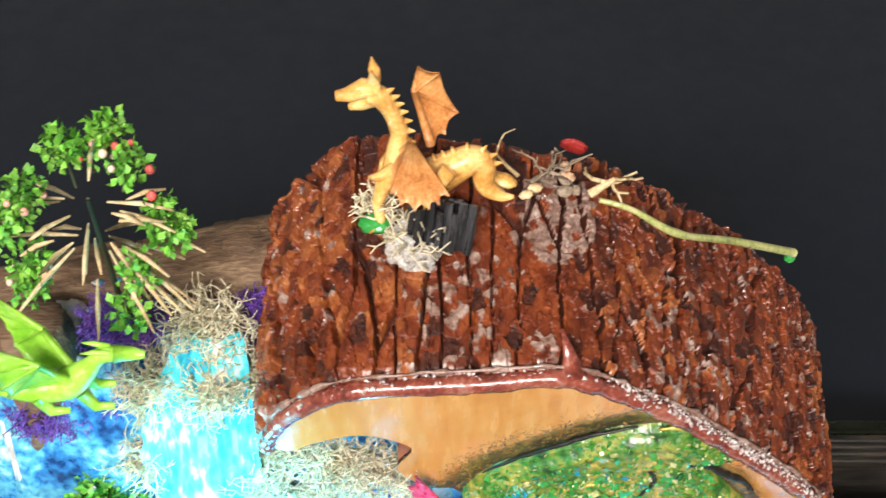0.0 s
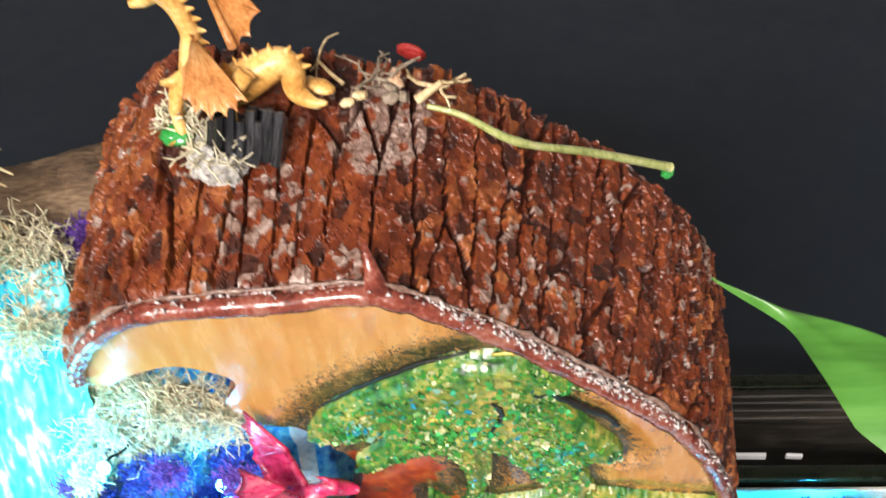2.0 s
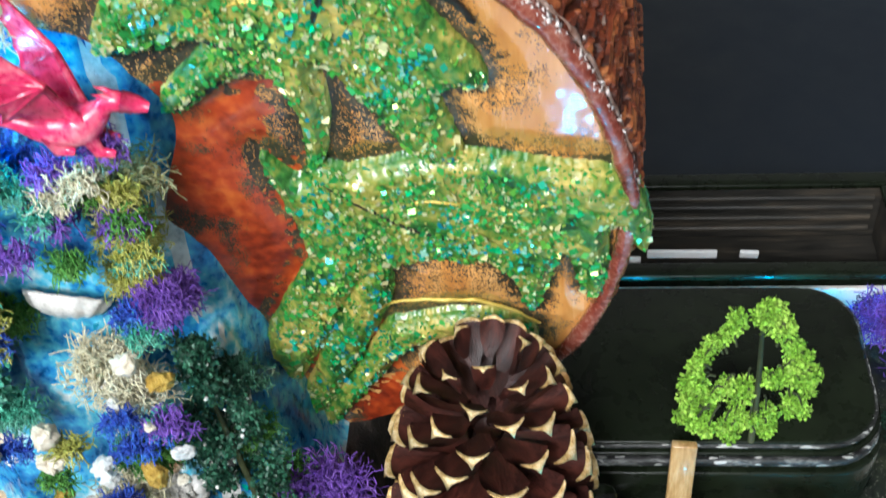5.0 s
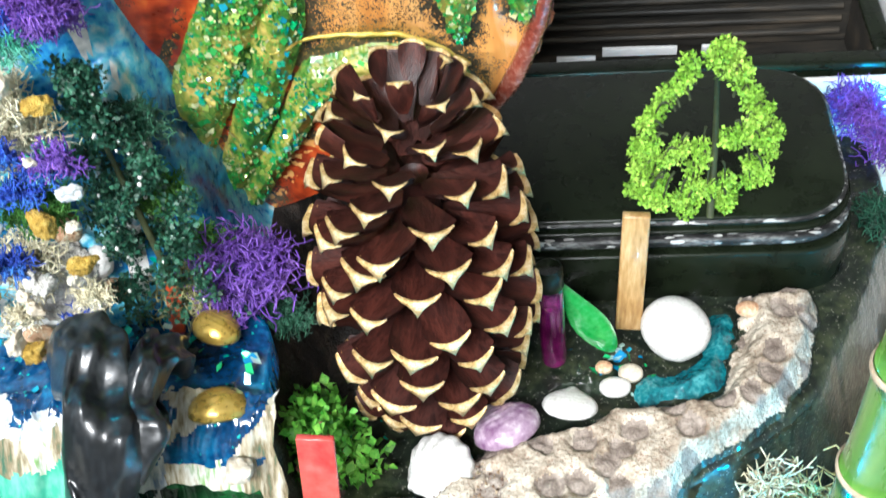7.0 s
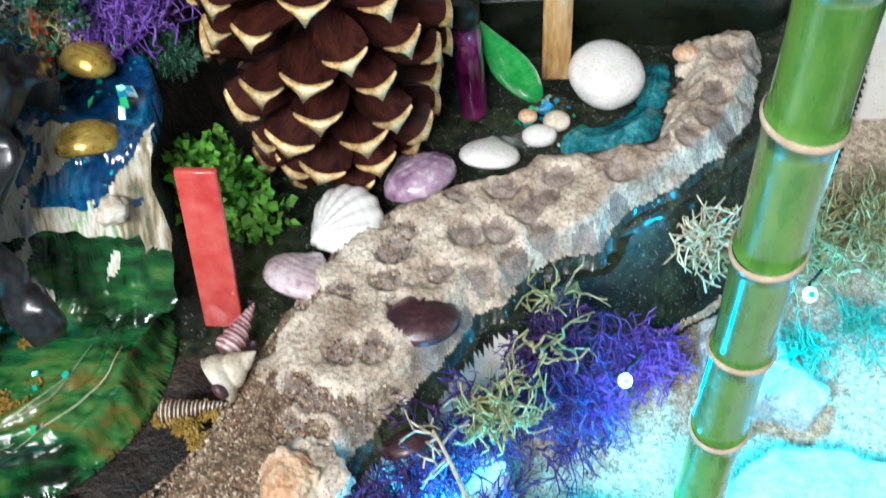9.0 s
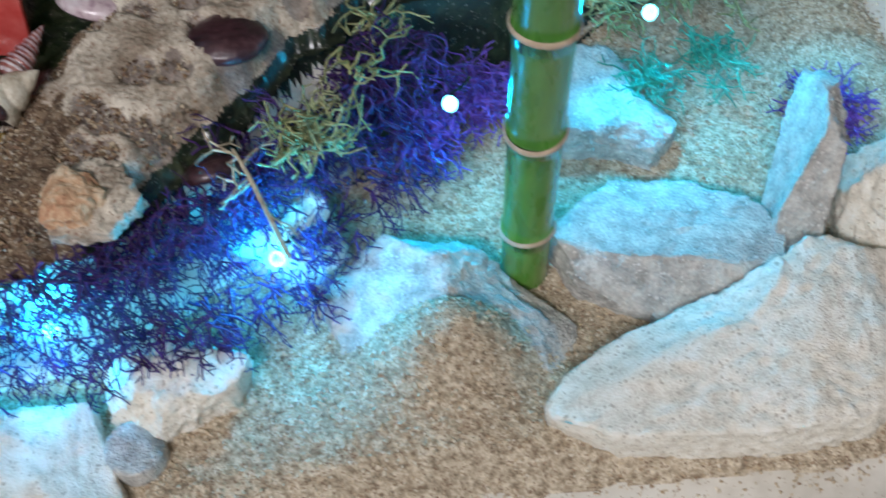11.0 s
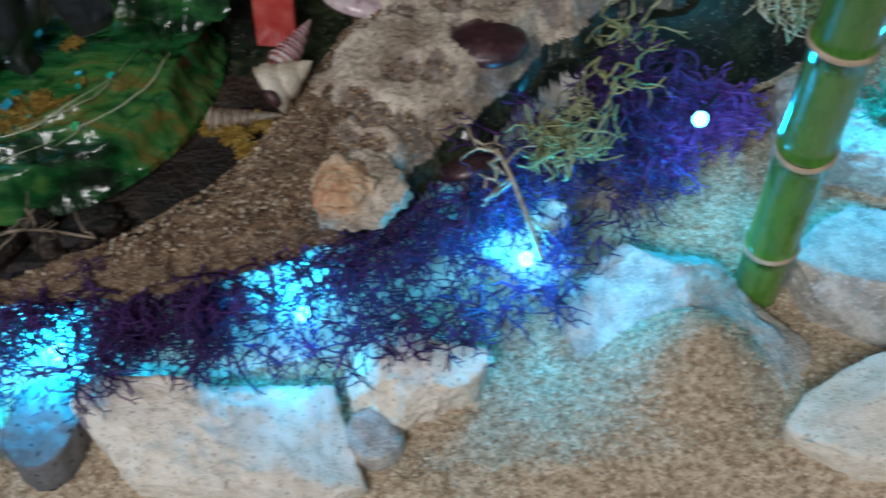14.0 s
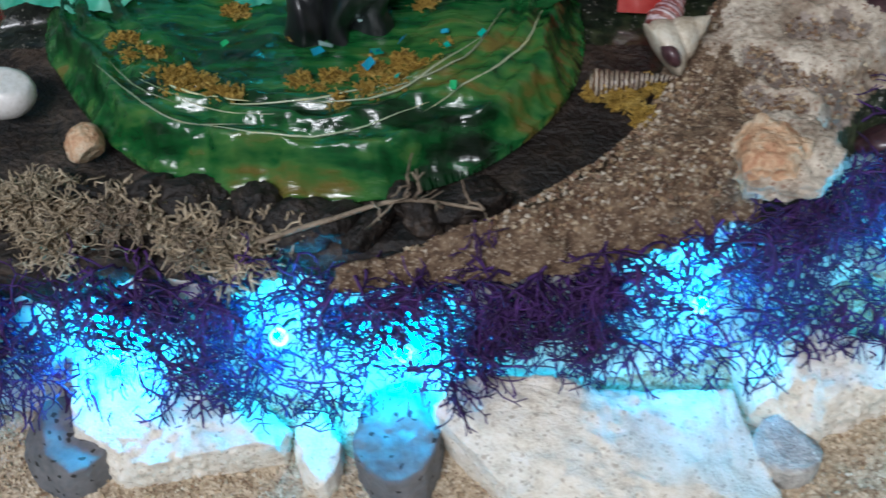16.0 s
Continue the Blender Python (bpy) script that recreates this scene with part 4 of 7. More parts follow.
GREEN_RELIEF = surface("green_relief_paint", [(0.010, 0.045, 0.010), (0.045, 0.19, 0.028), (0.26, 0.28, 0.045), (0.54, 0.42, 0.11)], 62, 0.4, bump=0.9, dist=0.001, coat=0.3, fine=5)
GLITTER_TEAL = palette("teal_flakes", [(0.02, 0.40, 0.24), (0.02, 0.50, 0.16), (0.02, 0.30, 0.40), (0.05, 0.55, 0.34), (0.30, 0.62, 0.48)], 0.25, 0.4)
GLITTER = palette("glitter_flakes", [(0.03, 0.30, 0.06), (0.06, 0.42, 0.09), (0.45, 0.48, 0.12), (0.72, 0.68, 0.34), (0.03, 0.26, 0.05), (0.03, 0.36, 0.10), (0.14, 0.46, 0.06), (0.62, 0.66, 0.36), (0.05, 0.34, 0.05), (0.32, 0.46, 0.09)], 0.30, 0.35)
log()


# ---- the pine cone ----
def pine_cone():
    base = thing("pine_cone", "large dark brown pine cone with gilded scale tips, standing upright", "pine cone", m=pose(0.110, 0.252, 0.052))
    # one scale: it grows along +y, cupped, with a thick gilded rim that ends in a spike
    nu, nv = 9, 6
    u, v = np.meshgrid(np.linspace(-1, 1, nu), np.linspace(0, 1, nv), indexing="ij")
    wid = 0.0022 + 0.0052 * np.sin(np.clip(v * 1.25, 0, 1) * np.pi / 2) ** 1.2
    X = u * wid
    Y = 0.024 * v - 0.0032 * (u ** 2) * v
    Z = 0.0030 * v ** 2 + 0.0026 * u ** 2 * v ** 2
    top = np.stack([X, Y, Z], -1).reshape(-1, 3)
    low = np.stack([X * 0.96, Y, Z - 0.0011 - 0.0004 * (1 - v)], -1).reshape(-1, 3)
    L = Lump()
    f = grid(nu, nv)
    L.put(np.vstack([top, low]), np.vstack([f, f[:, ::-1] + nu * nv])[:, ::-1], 0)
    rim_u = np.linspace(-0.82, 0.82, nu)
    taper = np.clip(1 - np.abs(np.linspace(-1, 1, nu)) ** 2.6, 0.05, 1)
    crest = np.c_[rim_u * 0.0074, 0.024 - 0.0032 * rim_u ** 2, 0.0030 + 0.0026 * rim_u ** 2]
    depth = (0.0008 + 0.0036 * np.exp(-(rim_u / 0.17) ** 2)) * taper
    outer_top = crest + np.c_[rim_u * 0.0006, 0.0009 * taper, 0.0004 * taper]
    outer_low = crest + np.c_[rim_u * 0.0002, 0.0011 + 0.0004 * np.exp(-(rim_u / 0.2) ** 2), -depth]
    back_low = crest + np.c_[np.zeros(nu), np.full(nu, -0.0012), -depth * 0.6 - 0.0004]
    lip = crest + np.c_[np.zeros(nu), -0.0008 * taper, 0.0003 * taper]
    rows = np.vstack([lip, outer_top, outer_low, back_low])
    fr = [[r * nu + i, r * nu + i + 1, (r + 1) * nu + i + 1, (r + 1) * nu + i] for r in range(3) for i in range(nu - 1)]
    L.put(rows, fr, 1)
    scale_mesh = L.mesh("scale", [CONE_BROWN, CONE_GOLD])
    # core
    L = Lump()
    zz = np.linspace(0.0, 0.112, 14)
    L.tube(np.c_[np.zeros(14), np.zeros(14), zz], 0.004 + 0.010 * np.sin(np.linspace(0.6, 3.05, 14)), 12)
    add("core", L.mesh("core", CONE_BROWN), base, "dark woody core")
    rng = np.random.default_rng(3)
    n = 128
    for i in range(n):
        t = (i + 0.5) / n
        ang = i * 2.399963
        zc = 0.006 + 0.144 * t ** 0.92
        r = np.interp(t, [0, 0.10, 0.3, 0.5, 0.7, 0.85, 0.95, 1.0], [0.0215, 0.030, 0.0372, 0.0378, 0.0340, 0.0275, 0.0205, 0.0105])
        size = np.interp(t, [0, 0.2, 0.6, 0.85, 1], [1.0, 1.2, 1.12, 0.9, 0.5]) * rng.uniform(0.86, 1.10)
        lift = np.interp(t, [0, 0.15, 0.5, 0.8, 0.93, 1], [-26, -15, -3, 12, 36, 66]) + rng.normal(0, 5)
        m = Matrix.Rotation(ang, 4, "Z") @ Matrix.Translation((0, r - 0.024 * size * math.cos(radians(lift)), zc - 0.006 * t)) @ Euler((radians(lift), radians(rng.normal(0, 8)), radians(rng.normal(0, 6)))).to_matrix().to_4x4() @ Matrix.Scale(size, 4)
        add("scale", scale_mesh, base, m=m)


pine_cone()


# ---- bamboo with leaf ----
def bamboo():
    base = thing("bamboo_stalk", "upright green bamboo stalk with pale node rings, standing in the sand", "bamboo", m=pose(0.2145, 0.1295, 0.0))
    nodes = [-0.004, 0.029, 0.074, 0.112, 0.152, 0.193, 0.232, 0.28, 0.33, 0.385, 0.44]
    rad = lambda z: 0.0068 + 0.0042 * z
    lean = lambda z: (0.026 * z, -0.035 * z)
    for a, b in zip(nodes, nodes[1:]):
        zz = np.linspace(a + 0.0004, b - 0.0004, 9)
        t = np.linspace(-1, 1, 9)
        L = Lump()
        L.tube([(*lean(z), z) for z in zz], [rad(z) * (1 + 0.045 * k ** 6 - 0.02 * (1 - k * k)) for z, k in zip(zz, t)], 36)
        add("segment", L.mesh("segment", BAMBOO), base)
    for z in nodes[1:-1]:
        L = Lump()
        ang = np.linspace(0, 2 * np.pi, 40, endpoint=False)
        rr = rad(z) * 1.075
        wave = 0.0011 * np.sin(ang + z * 90)
        cx, cy = lean(z)
        prof = [(0.0, -0.0011), (0.00045, -0.0005), (0.0005, 0.0004), (0.0, 0.0011)]
        v = np.array([[(cx + (rr + p) * math.cos(a), cy + (rr + p) * math.sin(a), z + q + w) for p, q in prof] for a, w in zip(ang, wave)]).reshape(-1, 3)
        L.put(v, grid(40, 4, True))
        add("node_ring", L.mesh("node_ring", HUSK), base, "pale dry node ring")
    # leaf: blade along a bowed midrib, tip towards the log
    mid = spline([(0.010, -0.010, 0.425), (-0.012, 0.002, 0.446), (-0.036, 0.016, 0.462), (-0.055, 0.0275, 0.4695), (-0.0705, 0.040, 0.472), (-0.0805, 0.050, 0.473), (-0.0945, 0.056, 0.4765)], 12, False)
    k = len(mid)
    t = np.linspace(0, 1, k)
    half = 0.0114 * np.clip(np.sin(np.pi * np.clip(t * 0.93 + 0.02, 0, 1)), 0, 1) ** 0.72 * np.where(t > 0.58, np.clip((1 - t) / 0.42, 0, 1) ** 1.9 * 0.96 + 0.04, 1)
    side = np.array([0.5, 0.80, 0.1])
    nn = 15
    q = np.linspace(-1, 1, nn)
    d = np.gradient(mid, axis=0)
    d /= np.linalg.norm(d, axis=1)[:, None]
    sv = side - d * (d @ side)[:, None]
    sv /= np.linalg.norm(sv, axis=1)[:, None]
    nv_ = np.cross(d, sv)
    wavy = 0.0016 * np.sin(t * 16)[:, None] * q[None] ** 2
    blade = mid[:, None] + sv[:, None] * (half[:, None] * q[None])[..., None] + nv_[:, None] * (0.0045 * (half[:, None] / 0.0195) * np.abs(q[None]) ** 1.3 + wavy)[..., None]
    L = Lump()
    f = grid(k, nn)
    low = blade - nv_[:, None] * 0.0004
    L.put(np.vstack([blade.reshape(-1, 3), low.reshape(-1, 3)]), np.vstack([f, f[:, ::-1] + k * nn]))
    add("leaf", L.mesh("leaf", LEAF_GREEN), base, "long smooth pointed green leaf")


bamboo()


# ---- black boxes behind ----
def rounded_box(name, x0, x1, y0, y1, z0, z1, mat, r=0.012, lip=0.0):
    bm = bmesh.new()
    bmesh.ops.create_cube(bm, size=1, matrix=Matrix.Translation(((x0 + x1) / 2, (y0 + y1) / 2, (z0 + z1) / 2)) @ Matrix.Diagonal((x1 - x0, y1 - y0, z1 - z0, 1)))
    up = [e for e in bm.edges if abs(e.verts[0].co.z - e.verts[1].co.z) > 1e-4]
    bmesh.ops.bevel(bm, geom=up, offset=r, segments=6, affect="EDGES", profile=0.5)
    flat = [e for e in bm.edges if abs(e.verts[0].co.z - e.verts[1].co.z) < 1e-6 and len(e.link_faces) == 2 and abs(e.link_faces[0].normal.z - e.link_faces[1].normal.z) > 0.5]
    bmesh.ops.bevel(bm, geom=flat, offset=0.0015, segments=3, affect="EDGES", profile=0.5)
    return bm


def boxes():
    base = thing("black_container", "upturned glossy black plastic container with a scuffed ribbed rim", "container", m=pose(0.19, 0.345, 0.05))
    off = Matrix.Translation((-0.19, -0.345, -0.05))
    part("body", rounded_box("body", 0.120, 0.2655, 0.3005, 0.3870, 0.040, 0.0905, BLACK_PLASTIC, 0.024), BLACK_PLASTIC, base).matrix_basis = off
    for z0, z1, out, mat in ((0.0872, 0.0894, 0.0010, SCUFFED), (0.0838, 0.0858, 0.0022, BLACK_PLASTIC), (0.0775, 0.0818, 0.0030, SCUFFED), (0.0480, 0.0745, 0.0040, BLACK_PLASTIC)):
        part("rim", rounded_box("rim", 0.120 - out, 0.2655 + out, 0.3005 - out, 0.3870 + out, z0, z1, mat, 0.024), mat, base, "scuffed black rim" if mat is SCUFFED else "").matrix_basis = off
    # open trough behind, its ribbed inner wall in view
    base = thing("black_trough", "long open black plastic trough with a ribbed inner wall", "container", m=pose(0.21, 0.455, 0.0))
    off = Matrix.Translation((-0.21, -0.455, 0.0))
    x0, x1, y0, y1, zt, zf = 0.085, 0.3080, 0.4200, 0.4885, 0.0660, 0.026
    part("bottom", rounded_box("bottom", x0, x1, y0, y1, -0.012, zf, TROUGH, 0.010), TROUGH, base).matrix_basis = off
    part("front_wall", rounded_box("front_wall", x0, x1, y0, y0 + 0.0045, zf, zt - 0.004, BLACK_PLASTIC, 0.002), BLACK_PLASTIC, base).matrix_basis = off
    part("back_wall", rounded_box("back_wall", x0, x1, y1 - 0.0045, y1, zf, zt - 0.004, TROUGH, 0.002), TROUGH, base).matrix_basis = off
    for a in (x0, x1 - 0.0045):
        part("end_wall", rounded_box("end_wall", a, a + 0.0045, y0 + 0.0045, y1 - 0.0045, zf, zt - 0.004, TROUGH, 0.002), TROUGH, base).matrix_basis = off
    for z in (0.0335, 0.0410, 0.0485, 0.0550):
        L = Lump()
        L.tube([(x0 + 0.005, y1 - 0.0050, z), (0.2, y1 - 0.0052, z + 0.0004), (x1 - 0.008, y1 - 0.0050, z)], 0.0019, 8)
        add("rib", L.mesh("rib", TROUGH), base, "", off)
    for a, b, c, d in ((x0 - 0.002, x1 + 0.002, y0 - 0.003, y0 + 0.0070), (x0 - 0.002, x1 + 0.002, y1 - 0.0070, y1 + 0.003), (x1 - 0.0070, x1 + 0.002, y0 + 0.0072, y1 - 0.0072)):
        part("lip", rounded_box("lip", a, b, c, d, zt - 0.0038, zt, BLACK_PLASTIC, 0.0018), BLACK_PLASTIC, base, "smooth black lip").matrix_basis = off
    # white back wall of the tray, lit blue from the gap
    slab("tray_back_wall", 0.08, 0.316, 0.4130, 0.4160, -0.012, 0.0605, TRAY, "white back wall of the tray lit blue", 0.001, category="tray")
    block = thing("white_block", "plain white plastic block beside the trough", "block", m=pose(0.322, 0.448, -0.012))
    part("body", rounded_box("body", -0.0105, 0.012, -0.030, 0.026, 0, 0.084, WHITE_PLASTIC, 0.004), WHITE_PLASTIC, block)


boxes()


# ---- stones in the sand ----
def rock_mesh(name, outline, height, seed, mat, cuts=10, fine=6, grain=1.0, planes=()):
    """A broken stone: a plan outline carried over a block, its edges cut off by planes, then roughened."""
    rng = np.random.default_rng(seed)
    bm = bmesh.new()
    bmesh.ops.create_cube(bm, size=2)
    bmesh.ops.subdivide_edges(bm, edges=bm.edges[:], cuts=(9, 15, 27, 45)[fine - 3], use_grid_fill=True)
    v = np.array([w.co[:] for w in bm.verts])
    f = [[w.index for w in p.verts] for p in bm.faces]
    bm.free()
    o = np.array(outline, float)
    k = np.linspace(0, 1, 30, endpoint=False)[:, None]
    ring = np.vstack([a + (b - a) * k for a, b in zip(o, np.roll(o, -1, 0))])
    ang, rad = np.arctan2(ring[:, 1], ring[:, 0]), np.hypot(ring[:, 0], ring[:, 1])
    order = np.argsort(ang)
    rho = np.max(np.abs(v[:, :2]), axis=1)
    t = np.arctan2(v[:, 1], v[:, 0])
    reach = np.interp(t, ang[order], rad[order], period=2 * math.pi)
    v = np.c_[np.cos(t) * rho, np.sin(t) * rho, v[:, 2]]
    for i in range(cuts * 2):
        n = rng.normal(size=3)
        n[2] = abs(n[2]) * 0.9 if i % 4 else -abs(n[2])
        n /= np.linalg.norm(n)
        over = np.clip(v @ n - rng.uniform(0.92, 1.16), 0, None)
        v = v - np.outer(over, n)
    for a, b, c, d in planes:
        n = np.array((a, b, c)) / math.sqrt(a * a + b * b + c * c)
        v = v - np.outer(np.clip(v @ n - d, 0, None), n)
    out = v / (np.linalg.norm(v, axis=1, keepdims=True) + 1e-9)
    v = v * np.c_[reach, reach, np.full(len(v), height)]
    off = rng.uniform(0, 50, 3)
    push = np.empty(len(v))
    for i, p in enumerate(v):
        ridge = 0.5 - abs(noise.noise(Vector(p * 210 + off)))
        push[i] = 0.0009 * noise.noise(Vector(p * 90 + off)) + 0.0011 * ridge + 0.0008 * noise.noise(Vector(p * 420 + off)) + 0.0005 * noise.noise(Vector(p * 1100 + off))
    return mesh_of(name, v + out * (grain * push)[:, None], f, mat)


def oval(a, b, n=14):
    return [(a * math.cos(t), b * math.sin(t)) for t in np.linspace(0, 2 * math.pi, n, endpoint=False)]


def rock(label, x, y, z, outline, height, seed, mat, rx=0, ry=0, rz=0, cuts=10, fine=6, grain=1.0, name="rock", planes=()):
    ob = add(name, rock_mesh(name, outline, height, seed, mat, cuts, fine, grain, planes), m=pose(x, y, z, rx, ry, rz))
    return tagged(ob, label, "rock" if name in ("rock", "pebble") else "crystal", "rocks in the sand" if name in ("rock", "pebble") else "")


rock("grey-white angular stone half buried in sand beside the bamboo", 0.192, 0.1135, 0.003,
     [(-0.036, 0.006), (-0.019, 0.022), (0.006, 0.021), (0.036, -0.003), (0.030, -0.021), (0.002, -0.022), (-0.027, -0.013)], 0.0215, 6, GREY_STONE, 12, 3, 0, 4, planes=((0.10, -0.45, 0.89, 0.80), (-0.62, -0.10, 0.78, 0.80), (0.62, 0.10, 0.78, 0.82)))
rock("blocky pale stone behind the bamboo, lit blue on top", 0.2555, 0.131, 0.006,
     [(-0.034, 0.004), (-0.014, 0.021), (0.008, 0.021), (0.027, 0.010), (0.032, -0.002), (0.029, -0.010), (-0.003, -0.022), (-0.027, -0.011)], 0.0195, 22, GREY_STONE, 4, 0, 0, 6, planes=((0.05, 0.34, 0.94, 0.62), (-0.1, -0.75, 0.66, 0.86)))
rock("large flat white stone with a speckled top", 0.2755, 0.0965, 0.008,
     [(-0.060, -0.017), (-0.052, -0.006), (-0.036, 0.004), (0.004, 0.021), (0.024, 0.029), (0.040, 0.026), (0.049, -0.003), (0.046, -0.010), (0.026, -0.024), (0.0, -0.027), (-0.040, -0.026)], 0.0150, 33, STONE, 5, -3, 0, 5)
rock("upright pale slab of stone, lit blue", 0.2945, 0.1455, 0.0215,
     [(-0.008, -0.0125), (0.005, -0.0135), (0.0085, -0.002), (0.0085, 0.012), (-0.004, 0.0135), (-0.0085, 0.002)], 0.0270, 14, GREY_STONE, -28, 8, -4, 4, planes=((-0.85, -0.12, 0.46, 0.50), (-0.3, -0.9, 0.2, 0.95)))
rock("pale wedge-shaped stone leaning on a slab", 0.3185, 0.1430, 0.0165,
     [(-0.012, 0.012), (0.000, 0.009), (0.0135, -0.004), (0.0115, -0.014), (-0.002, -0.0145), (-0.0125, -0.006)], 0.0205, 17, STONE, -18, 4, 0, 4, planes=((-0.62, 0.30, 0.72, 0.62), (0.45, -0.30, 0.84, 0.80)))
rock("flat grey stone in blue light", 0.2455, 0.182, 0.007, [(-0.020, 0.018), (0.0, 0.019), (0.019, -0.008), (0.010, -0.019), (0.0, -0.014), (-0.022, -0.012)], 0.0120, 26, GREY_STONE, 4, 0, 0, 7)
rock("long cream-coloured flat stone beside the moss", 0.065, 0.0725, 0.005,
     [(-0.040, 0.008), (-0.034, 0.015), (0.030, 0.018), (0.035, 0.006), (0.041, -0.009), (0.026, -0.016), (-0.020, -0.012)], 0.0150, 37, STONE, 8, 3, 0, 3)
rock("grey-white stone under the purple moss", 0.1175, 0.0965, 0.006, [(-0.020, 0.005), (-0.002, 0.017), (0.020, 0.004), (0.016, -0.007), (-0.002, -0.016), (-0.017, -0.010)], 0.0140, 48, STONE, 8, 5, 0, 8)
rock("rounded white stone lit blue under a lamp", -0.0365, 0.0800, 0.004, [(-0.028, 0.013), (0.010, 0.014), (0.026, 0.0), (0.026, -0.007), (-0.012, -0.015), (-0.024, -0.006)], 0.0145, 50, STONE, 6, 4, 0, 5)
# added as a pale surface where the lamp throws a bright patch
rock("pale stone added behind the purple moss to catch the lamp light", 0.1450, 0.1435, 0.010, [(-0.020, -0.004), (-0.006, 0.018), (0.010, 0.012), (0.020, -0.008), (0.006, -0.020)], 0.0130, 52, STONE, 18, 0, 0, 6, 5)
rock("smooth dark grey pebble", 0.0170, 0.0760, 0.004, oval(0.0105, 0.0150), 0.0120, 61, DARK_STONE, 0, 0, 6, 2, 5, 0.5, "pebble")
rock("rounded grey pebble in the sand", -0.0625, 0.0735, 0.004, oval(0.0115, 0.0115), 0.0095, 62, DARK_STONE, 0, 0, 0, 2, 5, 0.4, "pebble")
rock("round clear grey pebble", 0.108, 0.077, 0.004, oval(0.008, 0.008), 0.0070, 63, GREY_STONE, 0, 0, 0, 1, 4, 0.3, "pebble")
rock("small grey pebble beside a dark one", -0.002, 0.0740, 0.004, oval(0.0055, 0.0105), 0.0065, 64, STONE, 0, 0, 10, 2, 5, 0.4, "pebble")


def pebble_mesh(name, size, seed, mat, cuts=9, rough=0.10, blocky=0.62):
    rng = np.random.default_rng(seed)
    bm = bmesh.new()
    bmesh.ops.create_icosphere(bm, subdivisions=4, radius=1)
    v = np.array([w.co[:] for w in bm.verts])
    f = [[w.index for w in p.verts] for p in bm.faces]
    bm.free()
    v = np.sign(v) * np.abs(v) ** blocky
    for _ in range(cuts):
        n = rng.normal(size=3)
        n /= np.linalg.norm(n)
        d = rng.uniform(0.66, 0.98)
        over = np.clip(v @ n - d, 0, None)
        v = v - np.outer(over * 0.985, n)
    off = rng.uniform(0, 50, 3)
    push = np.array([0.55 * noise.noise(Vector(p * 2.0 + off)) + 0.30 * noise.noise(Vector(p * 5.5 + off)) + 0.16 * noise.noise(Vector(p * 15 + off)) for p in v])
    v = v * (1 + rough * push)[:, None]
    return mesh_of(name, v * np.array(size), f, mat)


# ---- moss, lichen and foliage ----
def unit(v):
    return v / (np.linalg.norm(v, axis=-1, keepdims=True) + 1e-12)


def branches(rng, roots, heads, length, steps, thick, fork=0.35, wander=0.55, pull=(0, 0, 0)):
    """Segments of branching growth: arrays of starts, ends, and their two radii."""
    P, D, R = np.array(roots, float), unit(np.array(heads, float)), np.full(len(roots), thick)
    out = []
    for k in range(steps):
        D = unit(D + wander * rng.normal(size=D.shape) + np.array(pull))
        Q = P + D * (length * rng.uniform(0.6, 1.4, len(P)))[:, None]
        R2 = R * 0.86
        out.append((P, Q, R, R2))
        twin = rng.random(len(P)) < fork
        P, R = np.vstack([Q, Q[twin]]), np.r_[R2, R2[twin]]
        D = np.vstack([D, unit(D[twin] + 0.9 * rng.normal(size=(twin.sum(), 3)))])
    return [np.concatenate([o[i] for o in out]) for i in range(4)]


def prisms(P, Q, R, R2):
    d = unit(Q - P)
    a = unit(np.cross(d, np.array([0.31, 0.52, 0.79])))
    b = np.cross(d, a)
    ang = np.array([0, 2.094, 4.189])
    ring = np.cos(ang)[None, :, None] * a[:, None] + np.sin(ang)[None, :, None] * b[:, None]
    v = np.concatenate([P[:, None] + ring * R[:, None, None], Q[:, None] + ring * R2[:, None, None]], 1)
    base = (np.arange(len(P)) * 6)[:, None, None]
    f = np.array([[0, 1, 4, 3], [1, 2, 5, 4], [2, 0, 3, 5]])[None] + base
    return v.reshape(-1, 3), f.reshape(-1, 4)


def lichen(name, label, centre, size, stems, mat, seed, length=0.003, steps=6, thick=0.0005, fork=0.4, pull=(0, 0, 0), wander=0.5, category="moss", up=0.0):
    wander = wander + 0.35
    rng = np.random.default_rng(seed)
    d = unit(rng.normal(size=(stems, 3)))
    d[:, 2] = np.abs(d[:, 2]) * (1 if up >= 0 else -1)
    c, size = np.array(centre, float), np.array(size, float)
    roots = d * size * rng.uniform(0.15, 0.6, stems)[:, None]
    heads = d * size / size.max() + np.array([0, 0, up])
    v, f = prisms(*branches(rng, roots, heads, length, steps, thick, fork, wander, pull))
    me = mesh_of(name, v, f, mat)
    return tagged(add(name, me, m=pose(*c)), label, category)


def flakes(rng, centres, spread, count, size, curl=0.5):
    """Small bent leaves scattered round the centres."""
    c = np.array(centres, float)
    pick = rng.integers(0, len(c), count)
    off = unit(rng.normal(size=(count, 3))) * rng.random(count)[:, None] ** 0.45
    p = c[pick] + off * spread
    a = unit(rng.normal(size=(count, 3)) + off)
    b = unit(np.cross(a, rng.normal(size=(count, 3))))
    n = np.cross(a, b)
    s = (size * rng.uniform(0.6, 1.4, count))[:, None]
    v = np.stack([p, p + a * s * 0.55 + b * s * 0.42 + n * s * curl * 0.3, p + a * s * 1.1, p + a * s * 0.55 - b * s * 0.42 + n * s * curl * 0.3], 1)
    base = (np.arange(count) * 4)[:, None, None]
    f = (np.array([[0, 1, 2], [0, 2, 3]])[None] + base).reshape(-1, 3)
    return v.reshape(-1, 3), f


